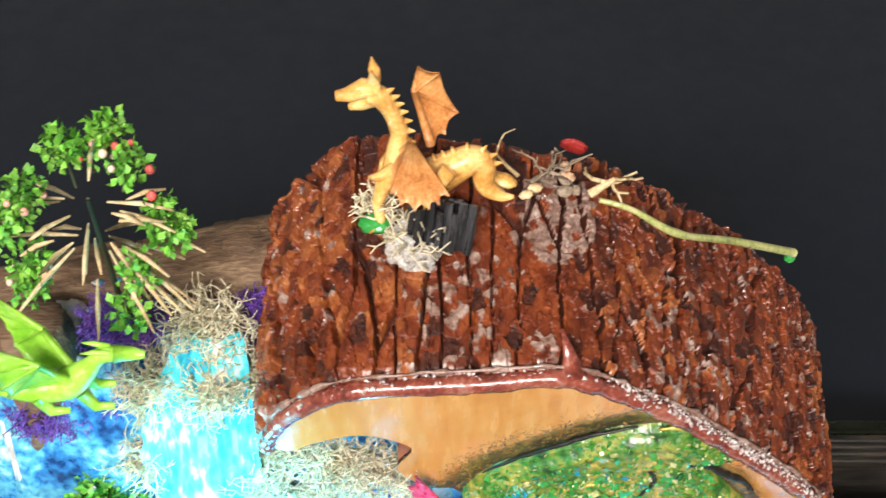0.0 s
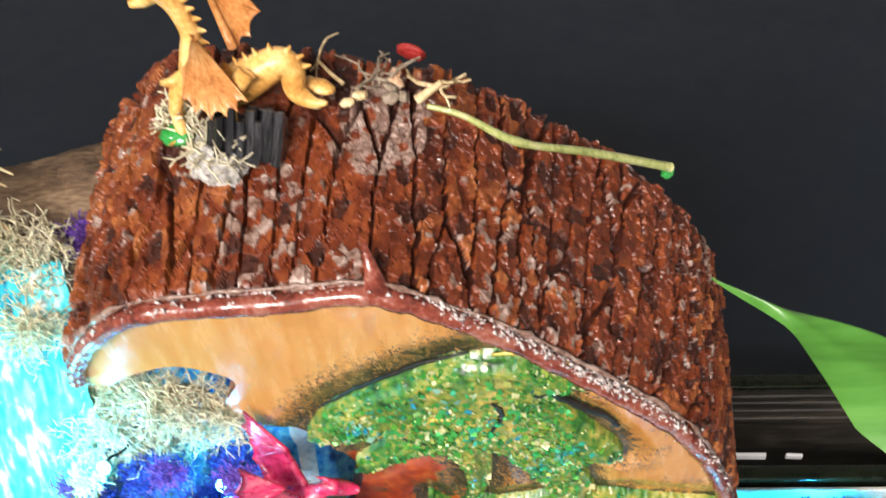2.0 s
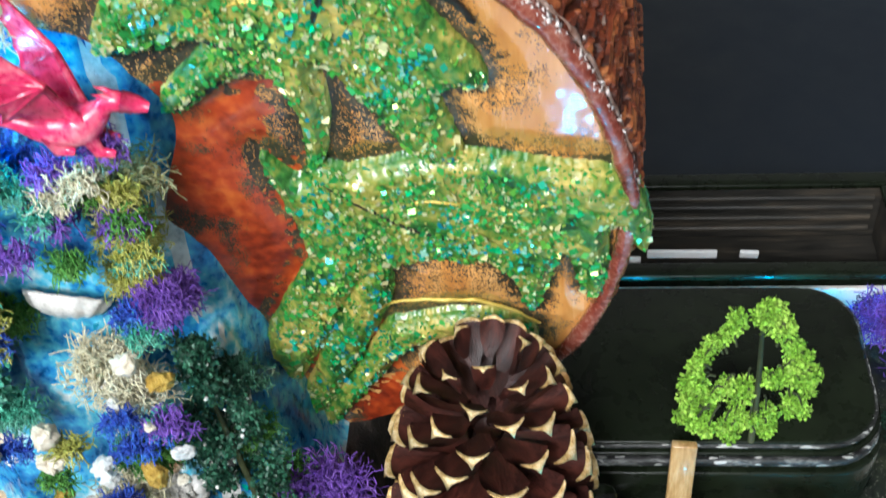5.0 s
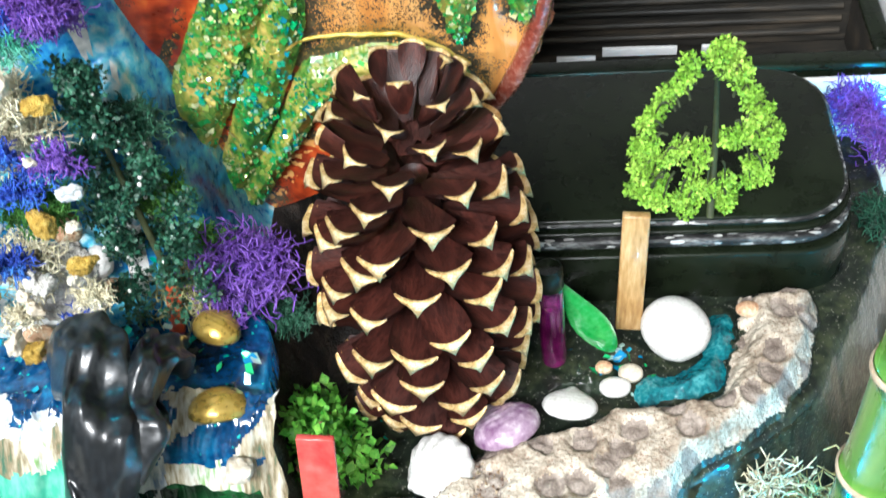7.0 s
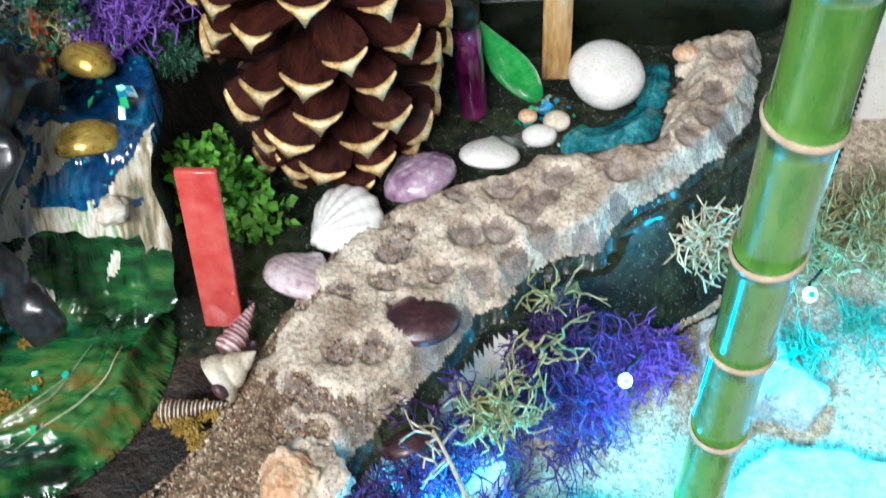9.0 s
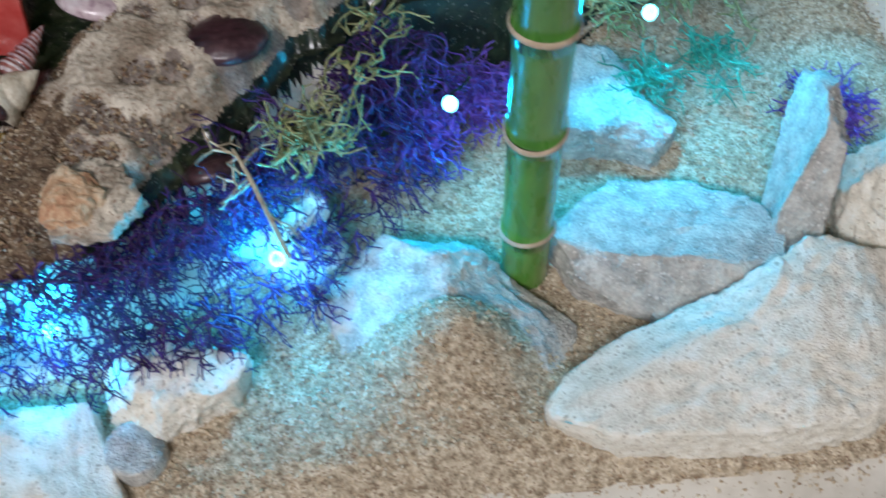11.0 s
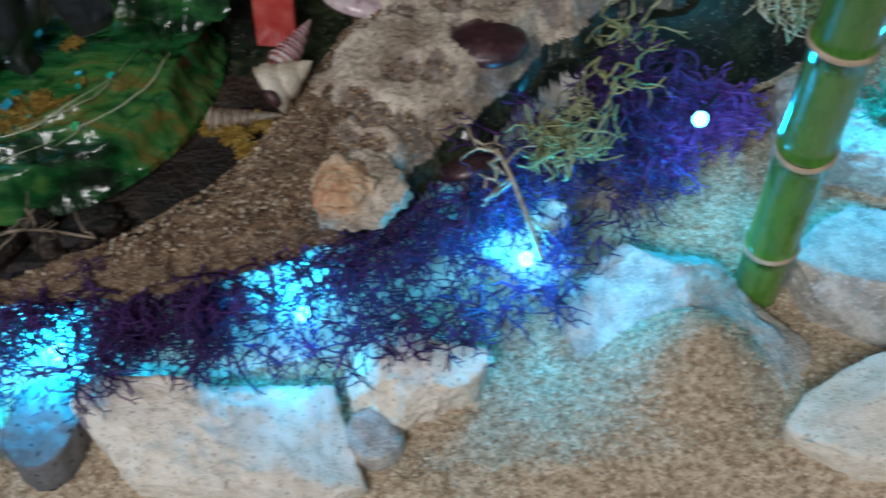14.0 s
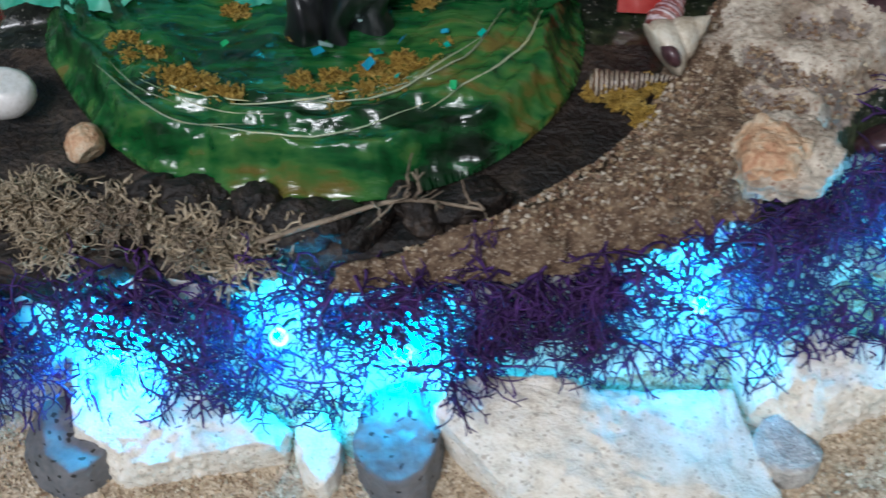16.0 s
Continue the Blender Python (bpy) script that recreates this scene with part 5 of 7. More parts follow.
def bush(name, label, centre, radius, clumps, count, leaf, mat, seed, blossoms=0, category="plant", squash=(1, 1, 1)):
    rng = np.random.default_rng(seed)
    base = thing(name, label, category, m=pose(*centre))
    c = unit(rng.normal(size=(clumps, 3))) * rng.uniform(0.45, 1.0, clumps)[:, None] * radius * np.array(squash)
    c[:, 2] = np.abs(c[:, 2])
    L = Lump()
    for q in c:
        L.tube([(0, 0, -radius * 0.3), tuple(q * 0.5), tuple(q)], [0.0008, 0.0006, 0.0003], 5)
    add("stems", L.mesh("stems", TWIG), base)
    v, f = flakes(rng, c, radius * 0.38, count, leaf)
    add("foliage", mesh_of("foliage", v, f, mat), base)
    if blossoms:
        L = Lump()
        for q in c[rng.integers(0, clumps, blossoms)]:
            o = unit(rng.normal(size=3)) * radius * 0.36
            L.ball(q + o, rng.uniform(0.0009, 0.0017), nu=6, nv=5)
        add("blossoms", L.mesh("blossoms", BLOSSOM), base, "small red and pink blossoms")
    return base


def on_bank(x, y):
    return float(bank_height(np.array([x]), np.array([y]))[0])


# purple fringe that hangs over the edge of the bank, in tufts with open gaps round the lamps
def fringe():
    rng = np.random.default_rng(17)
    lamps = np.array(LED_SPOTS)[:, :3] + (0, -0.006, 0.004)
    rows = [([(-0.16, 0.085), (-0.10, 0.086), (-0.05, 0.088), (0.0, 0.091), (0.05, 0.096), (0.095, 0.106), (0.130, 0.126), (0.160, 0.156), (0.188, 0.184)], 38, 0.046, 15, -0.22),
            ([(-0.10, 0.080), (-0.03, 0.082), (0.03, 0.086), (0.08, 0.091), (0.115, 0.099), (0.142, 0.110), (0.163, 0.134), (0.184, 0.160)], 22, 0.032, 9, -0.16)]
    for pts, tufts, z, n, sag in rows:
        line = spline(pts, 12, False)
        s = np.r_[0, np.cumsum(np.hypot(*np.diff(line, axis=0).T))]
        for k in range(tufts):
            t = (k + rng.uniform(0.1, 0.9)) / tufts * s[-1]
            x, y = np.interp(t, s, line[:, 0]), np.interp(t, s, line[:, 1])
            roots = np.c_[rng.normal(0, 0.006, n), rng.normal(0.003, 0.003, n), rng.uniform(-0.012, 0.006, n)]
            heads = np.c_[rng.normal(0, 0.8, n), rng.normal(-0.6, 0.5, n), rng.normal(-0.3, 0.6, n)]
            P, Q, R, R2 = branches(rng, roots, heads, 0.0024, 8, 0.00056, 0.50, 0.46, (0, -0.03, sag))
            mid = (P + Q) / 2 + (x, y, z)
            near = np.min(np.linalg.norm((mid[:, None] - lamps[None]) * (1, 0.6, 1), axis=2), axis=1)
            ok = (near > 0.013) | (rng.random(len(P)) < 0.22 + 0.30 * (near > 0.008))
            ok &= np.minimum(P[:, 2], Q[:, 2]) + z > 0.0235 - 0.010 * (mid[:, 1] > y - 0.008)
            v, f = prisms(P[ok], Q[ok], R[ok], R2[ok])
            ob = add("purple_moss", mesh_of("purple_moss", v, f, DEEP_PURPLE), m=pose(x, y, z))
            tagged(ob, "tuft of deep purple dyed moss hanging over the bank edge", "moss", "purple moss fringe")


fringe()
for k, (x, y, z, w) in enumerate(LED_SPOTS):
    base = thing("led_lamp", "tiny glowing blue lamp on a wire tucked in the moss", "lamp", "led lamps", m=pose(x, y, z))
    L = Lump()
    L.ball((0, 0, 0), (0.0022, 0.0019, 0.0028), nu=14, nv=9)
    add("bulb", L.mesh("bulb", LED_BULB), base, "glowing blue-white bulb").visible_shadow = False
    L = Lump()
    L.tube(spline([(0, 0.001, 0), (0.001, 0.005, -0.001), (0.003, 0.008, -0.003), (0.006, 0.011, -0.002)], 5, False), 0.0005, 6)
    add("wire", L.mesh("wire", BLACK_PLASTIC), base)

# cream and olive lichen along the lower edge and behind the bamboo
for i, (x, y, z, s, n, mat, lab) in enumerate([
        (0.1590, 0.1460, 0.049, 0.0085, 40, OLIVE, "olive-yellow branching lichen tuft"), (0.172, 0.166, 0.052, 0.007, 9, OLIVE, "olive branching lichen tuft"),
        (0.228, 0.220, 0.036, 0.013, 46, CREAM, "cream branching lichen tuft"), (0.240, 0.212, 0.030, 0.013, 40, OLIVE, "cream branching lichen tuft"),
        (0.262, 0.214, 0.036, 0.016, 70, OLIVE, "olive-grey lichen tuft behind the bamboo"), (0.283, 0.218, 0.034, 0.016, 70, OLIVE, "olive-grey lichen tuft behind the bamboo"),
        (0.272, 0.228, 0.030, 0.018, 70, OLIVE, "olive-grey lichen tuft behind the bamboo"), (0.300, 0.232, 0.030, 0.016, 50, OLIVE, "olive-grey lichen tuft behind the bamboo"),
        (0.250, 0.210, 0.030, 0.010, 22, OLIVE, "cream branching lichen tuft"), (0.178, 0.186, 0.050, 0.007, 9, OLIVE, "olive branching lichen tuft")]):
    lichen("lichen", lab, (x, y, z), (s, s, s * 0.7), n, mat, 100 + i, 0.0036, 5, 0.00062, 0.38, category="lichen")
for i, (x, y, z, s, n, mat, lab) in enumerate([
        (0.206, 0.186, 0.014, 0.016, 110, PURPLE, "bright purple moss under the path edge"), (0.188, 0.168, 0.016, 0.012, 80, PURPLE, "bright purple moss under the path edge"),
        (0.290, 0.396, 0.054, 0.016, 170, PURPLE, "purple moss beside the black container"), (0.300, 0.378, 0.052, 0.014, 130, PURPLE, "purple moss beside the black container"),
        (0.291, 0.335, 0.050, 0.012, 120, DARK_FOLIAGE, "dark green moss beside the black container"), (0.312, 0.180, 0.004, 0.011, 90, PURPLE, "scattered lilac moss on the sand"),
        # the two tufts by the lamp carry its teal light in their colour
        (0.276, 0.192, 0.020, 0.008, 26, TEAL_MOSS, "lichen hanging near a lamp, coloured with its teal light"), (0.256, 0.186, 0.016, 0.007, 36, TEAL_MOSS, "lichen hanging near a lamp, coloured with its teal light")]):
    lichen("moss", lab, (x, y, z), (s, s, s * 0.75), n, mat, 130 + i, 0.0030, 5, 0.00050, 0.42)


def lone_twig(label, pts, r, mat, seed, forks=6):
    rng = np.random.default_rng(seed)
    line = spline(pts, 8, False)
    L = Lump()
    L.tube(line - line[0], np.linspace(r, r * 0.5, len(line)), 7)
    v, f = prisms(*branches(rng, (line - line[0])[rng.integers(len(line) // 3, len(line), forks)], rng.normal(size=(forks, 3)) + (0, 0, 0.6), 0.003, 4, r * 0.6, 0.4))
    L.put(v, f)
    tagged(add("twig", L.mesh("twig", mat), m=Matrix.Translation(line[0])), label, "twig")


lone_twig("grey-olive forked lichen twig leaning over the moss", [(0.152, 0.115, 0.040), (0.148, 0.122, 0.050), (0.144, 0.129, 0.057), (0.140, 0.136, 0.060)], 0.0009, TAN, 5, 6)
lone_twig("thin grey-brown twig lying on the bank edge", [(-0.012, 0.099, 0.056), (0.004, 0.104, 0.058), (0.020, 0.108, 0.060), (0.038, 0.107, 0.058)], 0.0008, TWIG, 6, 7)

# moss and plants on the blue cliff: x, y, z, radius, stems, material, words
CLIFF = [(-0.064, 0.312, 0.362, 0.015, 130, PURPLE, "purple moss at the top of the fall"), (-0.060, 0.312, 0.352, 0.016, 80, PURPLE, "purple moss beside the log"),
         (-0.084, 0.300, 0.368, 0.020, 110, CREAM, "cream lichen over the waterfall"), (-0.066, 0.292, 0.345, 0.017, 100, CREAM, "cream lichen over the waterfall"),
         (-0.058, 0.280, 0.322, 0.016, 90, CREAM, "cream lichen beside the waterfall"), (-0.050, 0.270, 0.300, 0.015, 70, CREAM, "cream lichen beside the waterfall"),
         (-0.036, 0.268, 0.330, 0.014, 90, CREAM, "cream lichen in the hollow of the log"), (-0.020, 0.270, 0.322, 0.012, 70, CREAM, "cream lichen in the hollow of the log"),
         (-0.115, 0.305, 0.362, 0.020, 150, PURPLE, "purple moss on the cliff"), (-0.104, 0.288, 0.350, 0.013, 70, CREAM, "cream lichen over the waterfall"), (-0.106, 0.276, 0.322, 0.011, 60, CREAM, "cream lichen beside the waterfall"), (-0.080, 0.282, 0.352, 0.014, 60, CREAM, "cream lichen over the waterfall"), (-0.066, 0.268, 0.312, 0.012, 60, CREAM, "cream lichen beside the waterfall"), (-0.120, 0.296, 0.335, 0.018, 130, PURPLE, "purple moss on the cliff"),
         (-0.108, 0.288, 0.315, 0.014, 90, PURPLE, "purple moss on the cliff"), (-0.020, 0.272, 0.288, 0.013, 130, BLUE_MOSS, "blue dyed moss on the cliff"),
         (-0.034, 0.272, 0.268, 0.015, 150, BLUE_MOSS, "blue dyed moss on the cliff"), (-0.018, 0.268, 0.258, 0.012, 120, PURPLE, "violet moss on the cliff"),
         (-0.030, 0.262, 0.236, 0.013, 120, PURPLE, "violet moss on the cliff"), (-0.058, 0.270, 0.262, 0.017, 170, TEAL_MOSS, "teal green moss on the cliff"),
         (-0.062, 0.262, 0.235, 0.016, 160, TEAL_MOSS, "teal green moss on the cliff"), (-0.048, 0.258, 0.212, 0.013, 110, GREEN_MOSS, "green moss on the cliff"),
         (0.006, 0.262, 0.268, 0.010, 90, OLIVE, "grey-green lichen under the red figurine"), (0.004, 0.260, 0.250, 0.010, 90, YELLOW_GREEN, "yellow-green moss column on the cliff"),
         (0.002, 0.258, 0.232, 0.009, 80, YELLOW_GREEN, "yellow-green moss column on the cliff"), (0.013, 0.258, 0.224, 0.008, 90, PURPLE, "small ball of purple moss"),
         (0.002, 0.252, 0.205, 0.010, 80, YELLOW, "crumbly mustard-yellow moss patch"), (-0.006, 0.248, 0.186, 0.009, 70, CREAM, "cream lichen tuft on the cliff"),
         (-0.022, 0.246, 0.160, 0.012, 110, GREEN_MOSS, "green and brown moss"), (-0.032, 0.244, 0.178, 0.010, 80, CREAM, "cream lichen tuft on the cliff"),
         (-0.052, 0.244, 0.180, 0.013, 100, TEAL_MOSS, "teal green moss on the cliff"), (-0.066, 0.250, 0.205, 0.013, 100, BLUE_MOSS, "blue dyed moss on the cliff"),
         (-0.145, 0.290, 0.330, 0.018, 120, PURPLE, "purple moss on the cliff"), (-0.090, 0.262, 0.230, 0.016, 120, GREEN_MOSS, "green moss on the cliff"),
         (-0.046, 0.258, 0.300, 0.013, 90, BLUE_MOSS, "blue dyed moss on the cliff"), (-0.062, 0.254, 0.262, 0.016, 140, TEAL_MOSS, "teal green moss on the cliff"),
         (-0.038, 0.252, 0.280, 0.011, 100, PURPLE, "violet moss on the cliff"), (0.004, 0.246, 0.208, 0.009, 70, CREAM, "cream lichen tuft on the cliff"),
         (-0.004, 0.244, 0.188, 0.010, 80, YELLOW_GREEN, "yellow-green moss on the cliff"), (-0.006, 0.240, 0.165, 0.012, 120, GREEN_MOSS, "green and brown moss on the cliff"),
         (-0.026, 0.240, 0.205, 0.011, 90, OLIVE, "grey-green lichen on the cliff"), (-0.034, 0.238, 0.150, 0.011, 90, CREAM, "cream lichen tuft on the cliff"),
         (0.012, 0.246, 0.232, 0.008, 90, PURPLE, "small ball of purple moss"), (-0.020, 0.236, 0.132, 0.010, 80, TEAL_MOSS, "teal moss by the stream"),
         (-0.046, 0.106, 0.052, 0.007, 20, TWIG, "dry brown lichen on the bank edge"), (-0.024, 0.100, 0.051, 0.006, 16, TWIG, "dry olive-brown lichen on the bank edge"),
         (-0.066, 0.110, 0.053, 0.009, 34, TAN, "dry cream lichen on the bank edge"), (-0.060, 0.100, 0.050, 0.007, 18, TAN, "dry cream lichen on the bank edge"),
         (0.030, 0.262, 0.122, 0.012, 110, GREEN_MOSS, "dark green moss beside the shrub"), (0.022, 0.260, 0.150, 0.012, 110, GREEN_MOSS, "dark green moss on the cliff"),
         (0.024, 0.262, 0.178, 0.009, 80, DARK_FOLIAGE, "dark green moss on the cliff"),
         (0.030, 0.250, 0.112, 0.011, 90, OLIVE, "dry olive lichen by the stream"), 
         (0.058, 0.250, 0.100, 0.010, 70, DARK_FOLIAGE, "dark green moss beside the pine cone"), (-0.004, 0.250, 0.222, 0.009, 70, CREAM, "cream lichen tuft on the cliff"),
         (-0.010, 0.244, 0.205, 0.011, 90, CREAM, "cream lichen tuft on the cliff"), (0.000, 0.243, 0.176, 0.009, 70, CREAM, "cream lichen tuft on the cliff"), (-0.040, 0.240, 0.192, 0.012, 90, CREAM, "cream lichen tuft on the cliff"),
         (-0.016, 0.238, 0.142, 0.009, 70, CREAM, "pale lichen by the stream"), (-0.046, 0.236, 0.135, 0.011, 90, TEAL_MOSS, "teal moss by the stream")]
for i, (x, y, z, s, n, mat, lab) in enumerate(CLIFF):
    if (-0.05 < x < 0.012 and 0.125 < z < 0.215 and i % 3) or (math.hypot(x + 0.0205, z - 0.232) < 0.022 and y < 0.272):
        continue
    if mat in (CREAM, OLIVE):
        lichen("lichen", lab, (x, y, z), (s * 1.1, s * 0.7, s), int(n * 1.2), mat, 200 + i, 0.0028, 6, 0.00046, 0.38, (0, -0.08, -0.02))
    else:
        lichen("moss", lab, (x, y, z), (s * 1.3, s * 0.55, s * 1.2), int(n * 2.0), mat, 200 + i, 0.0017, 6, 0.00040, 0.42, (0, -0.10, -0.02))

# small mixed tufts that break up the upper cliff, crumbs of pale rock below
_r = np.random.default_rng(88)
for i in range(120):
    x, z = _r.uniform(-0.076, 0.014), _r.uniform(0.118, 0.315)
    y = 0.252 - 0.026 * smooth(0.32, 0.14, z) + _r.normal(0, 0.002)
    if math.hypot(x + 0.0205, z - 0.232) < 0.020:
        continue
    if z < 0.222 and i % 4:
        mat, lab = [(SHELL_PALE, "crumb of cream-coloured rock on the cliff"), (FOAM, "white foamy crumb on the cliff"), (YELLOW, "ochre-yellow crumb of rock on the cliff"), (GREY_STONE, "grey sparkling crumb of rock on the cliff"), (SHELL_WHITE, "white pebble on the cliff")][int(_r.choice(5, p=[0.42, 0.08, 0.22, 0.22, 0.06]))]
        r = _r.uniform(0.0020, 0.0050)
        tagged(add("rock_crumb", pebble_mesh("rock_crumb", (r, r * 0.7, r * _r.uniform(0.7, 1.1)), 900 + i, mat, 8, 0.55, 0.7), m=pose(x, y - 0.003, z, *_r.uniform(0, 90, 3))), lab, "rock crumb")
        continue
    mat, lab = [(BLUE_MOSS, "small tuft of blue dyed moss on the cliff"), (TEAL_MOSS, "small tuft of teal moss on the cliff"), (PURPLE, "small tuft of violet moss on the cliff"), (YELLOW_GREEN, "small tuft of yellow-green moss on the cliff"),
                (GREEN_MOSS, "small tuft of green moss on the cliff"), (CREAM, "small tuft of cream lichen on the cliff")][int(_r.choice(6, p=[0.32, 0.22, 0.16, 0.12, 0.08, 0.10]))]
    r = _r.uniform(0.004, 0.0090)
    lichen("lichen" if mat == CREAM else "moss", lab, (x, y, z), (r * 1.3, r * 0.5, r * 1.1), 60, mat, 800 + i, 0.0015, 5, 0.00042, 0.40, (0, -0.1, -0.03))
rock("grey sparkling broken rock by the stream", -0.008, 0.2440, 0.1290, oval(0.0125, 0.008, 9), 0.0125, 431, GREY_STONE, 0, 0, 10, 6, 5, 1.6)

lichen("moss", "large tuft of bright purple moss beside the pine cone", (0.045, 0.256, 0.112), (0.025, 0.018, 0.022), 380, PURPLE, 299, 0.0029, 7, 0.00062, 0.34, (0, -0.06, -0.03), 0.75)

def cone_shrub():
    rng = np.random.default_rng(301)
    foot, tip = np.array((0.0275, 0.246, 0.108)), np.array((0.0145, 0.250, 0.214))
    base = thing("dark_shrub", "dark green conifer-like shrub leaning on the cliff", "plant", m=Matrix.Translation(foot))
    axis = tip - foot
    L = Lump()
    L.tube([(0, 0, 0), tuple(axis * 0.5), tuple(axis * 0.97)], [0.0016, 0.0011, 0.0004], 7)
    add("stem", L.mesh("stem", DARK_TWIG), base)
    c = []
    for t in np.linspace(0.0, 0.98, 90):
        a, r = rng.uniform(0, 6.28), 0.0225 * (1 - t) ** 0.75 * rng.uniform(0.45, 1.0) + 0.0015
        c.append(axis * t + np.array((math.cos(a), 0.6 * math.sin(a), rng.normal(0, 0.2))) * r)
    v, f = flakes(rng, c, 0.0046, 9000, 0.0017)
    add("foliage", mesh_of("foliage", v, f, DARK_FOLIAGE), base)
    L = Lump()
    for q in rng.choice(len(c), 22):
        L.ball(c[q] + np.array((rng.normal(0, 0.002), -0.0045, rng.normal(0, 0.002))), rng.uniform(0.0004, 0.0009), nu=6, nv=5)
    add("white_specks", L.mesh("white_specks", SHELL_WHITE), base, "tiny white specks")


cone_shrub()
bush("flowering_shrub", "small green shrub with pink blossoms beside the pine cone", (0.0700, 0.2220, 0.058), 0.0225, 26, 1900, 0.0037, LEAFY, 302, 26, squash=(0.95, 0.75, 1.1))
bush("flowering_shrub", "grey-green bush with pale pink blossoms on the cliff", (-0.125, 0.272, 0.285), 0.022, 18, 1600, 0.0038, LEAFY, 303, 16)
bush("moss_bush", "bright green leafy bush at the foot of the fall", (-0.062, 0.244, 0.196), 0.018, 16, 1400, 0.003, TEAL_MOSS, 304)


def clump_tree(name, label, foot, centres, spread, count, leaf, mat, trunk_to, seed, blossoms=0, spikes=0, droop=0.0):
    """A model tree: thin trunk, limbs to each clump, clumps of small leaves with gaps between."""
    rng = np.random.default_rng(seed)
    base = thing(name, label, "tree", m=Matrix.Translation(foot))
    c = np.array(centres, float) - np.array(foot)
    top = np.array(trunk_to) - np.array(foot)
    L = Lump()
    L.tube([(0, 0, 0), tuple(top * 0.5 + (0.0006, 0, 0)), tuple(top)], [0.0015, 0.0012, 0.0008], 8)
    add("trunk", L.mesh("trunk", DARK_TWIG), base)
    for q in c:
        L = Lump()
        start = top * rng.uniform(0.45, 1.0) * 0.25 + q * 0.75
        L.tube(spline([start, (start + q) / 2 + (0, 0, 0.003), q], 4, False), np.linspace(0.0006, 0.0003, 9), 5)
        add("limb", L.mesh("limb", DARK_TWIG), base)
    v, f = flakes(rng, c, spread, count, leaf)
    add("crown", mesh_of("crown", v, f, mat), base)
    if blossoms:
        L = Lump()
        for _ in range(blossoms):
            L.ball(c[rng.integers(len(c))] + unit(rng.normal(size=3)) * spread, rng.uniform(0.0010, 0.0020), nu=6, nv=5)
        add("blossoms", L.mesh("blossoms", BLOSSOM), base, "pink and red blossoms")
    for _ in range(spikes):
        d = unit(np.array([rng.normal(0, 1), rng.normal(-0.2, 0.5), rng.normal(-0.35, 0.6)]))
        p = top * rng.uniform(0.8, 1.0)
        a, b = p + d * rng.uniform(0.006, 0.016), p + d * rng.uniform(0.026, 0.042) + (0, 0, -0.004)
        L = Lump()
        L.tube([a, (a + b) / 2 + (0, 0, 0.0012), b], [0.0004, 0.0010, 0.0004], 5)
        add("dry_leaf", L.mesh("dry_leaf", STRAW), base)
    return base


# crown of the lime tree: two arching sides and a hanging middle spray
RING = []
_r = np.random.default_rng(9)
for pts, n in (([(0.211, 0.168), (0.199, 0.153), (0.189, 0.136), (0.186, 0.120), (0.187, 0.104), (0.195, 0.098)], 22), ([(0.212, 0.166), (0.218, 0.156), (0.223, 0.142), (0.227, 0.131), (0.226, 0.114), (0.220, 0.102), (0.218, 0.094)], 22),
               ([(0.207, 0.119), (0.2055, 0.104), (0.206, 0.089)], 8), ([(0.214, 0.129), (0.222, 0.127)], 4), ([(0.192, 0.118), (0.197, 0.124), (0.196, 0.106)], 6)):
    arc = spline(pts, 10, False)
    for t in np.linspace(0, len(arc) - 1, n):
        x, z = arc[int(t)] + _r.normal(0, 0.0022, 2)
        RING.append((x, 0.3040 + _r.normal(0, 0.0025), z))
clump_tree("model_tree", "bright lime-green model tree with clumped foam foliage and an open middle", (0.212, 0.3015, 0.0905), RING, 0.0036, 11500, 0.0014, LIME, (0.2095, 0.305, 0.160), 31)
clump_tree("flowering_tree", "model tree with green leaf clumps, red blossoms and dry straw spikes", (-0.118, 0.318, 0.322),
           [(-0.118, 0.300, 0.454), (-0.110, 0.304, 0.452), (-0.098, 0.300, 0.448), (-0.104, 0.306, 0.456), (-0.088, 0.298, 0.420), (-0.092, 0.300, 0.426), (-0.140, 0.298, 0.428), (-0.146, 0.300, 0.420), (-0.139, 0.300, 0.404),
            (-0.141, 0.298, 0.394), (-0.102, 0.295, 0.404), (-0.108, 0.294, 0.384), (-0.134, 0.300, 0.436), (-0.16, 0.300, 0.442)], 0.0068, 1700, 0.0030, LEAFY, (-0.116, 0.305, 0.428), 32, 26, 34)


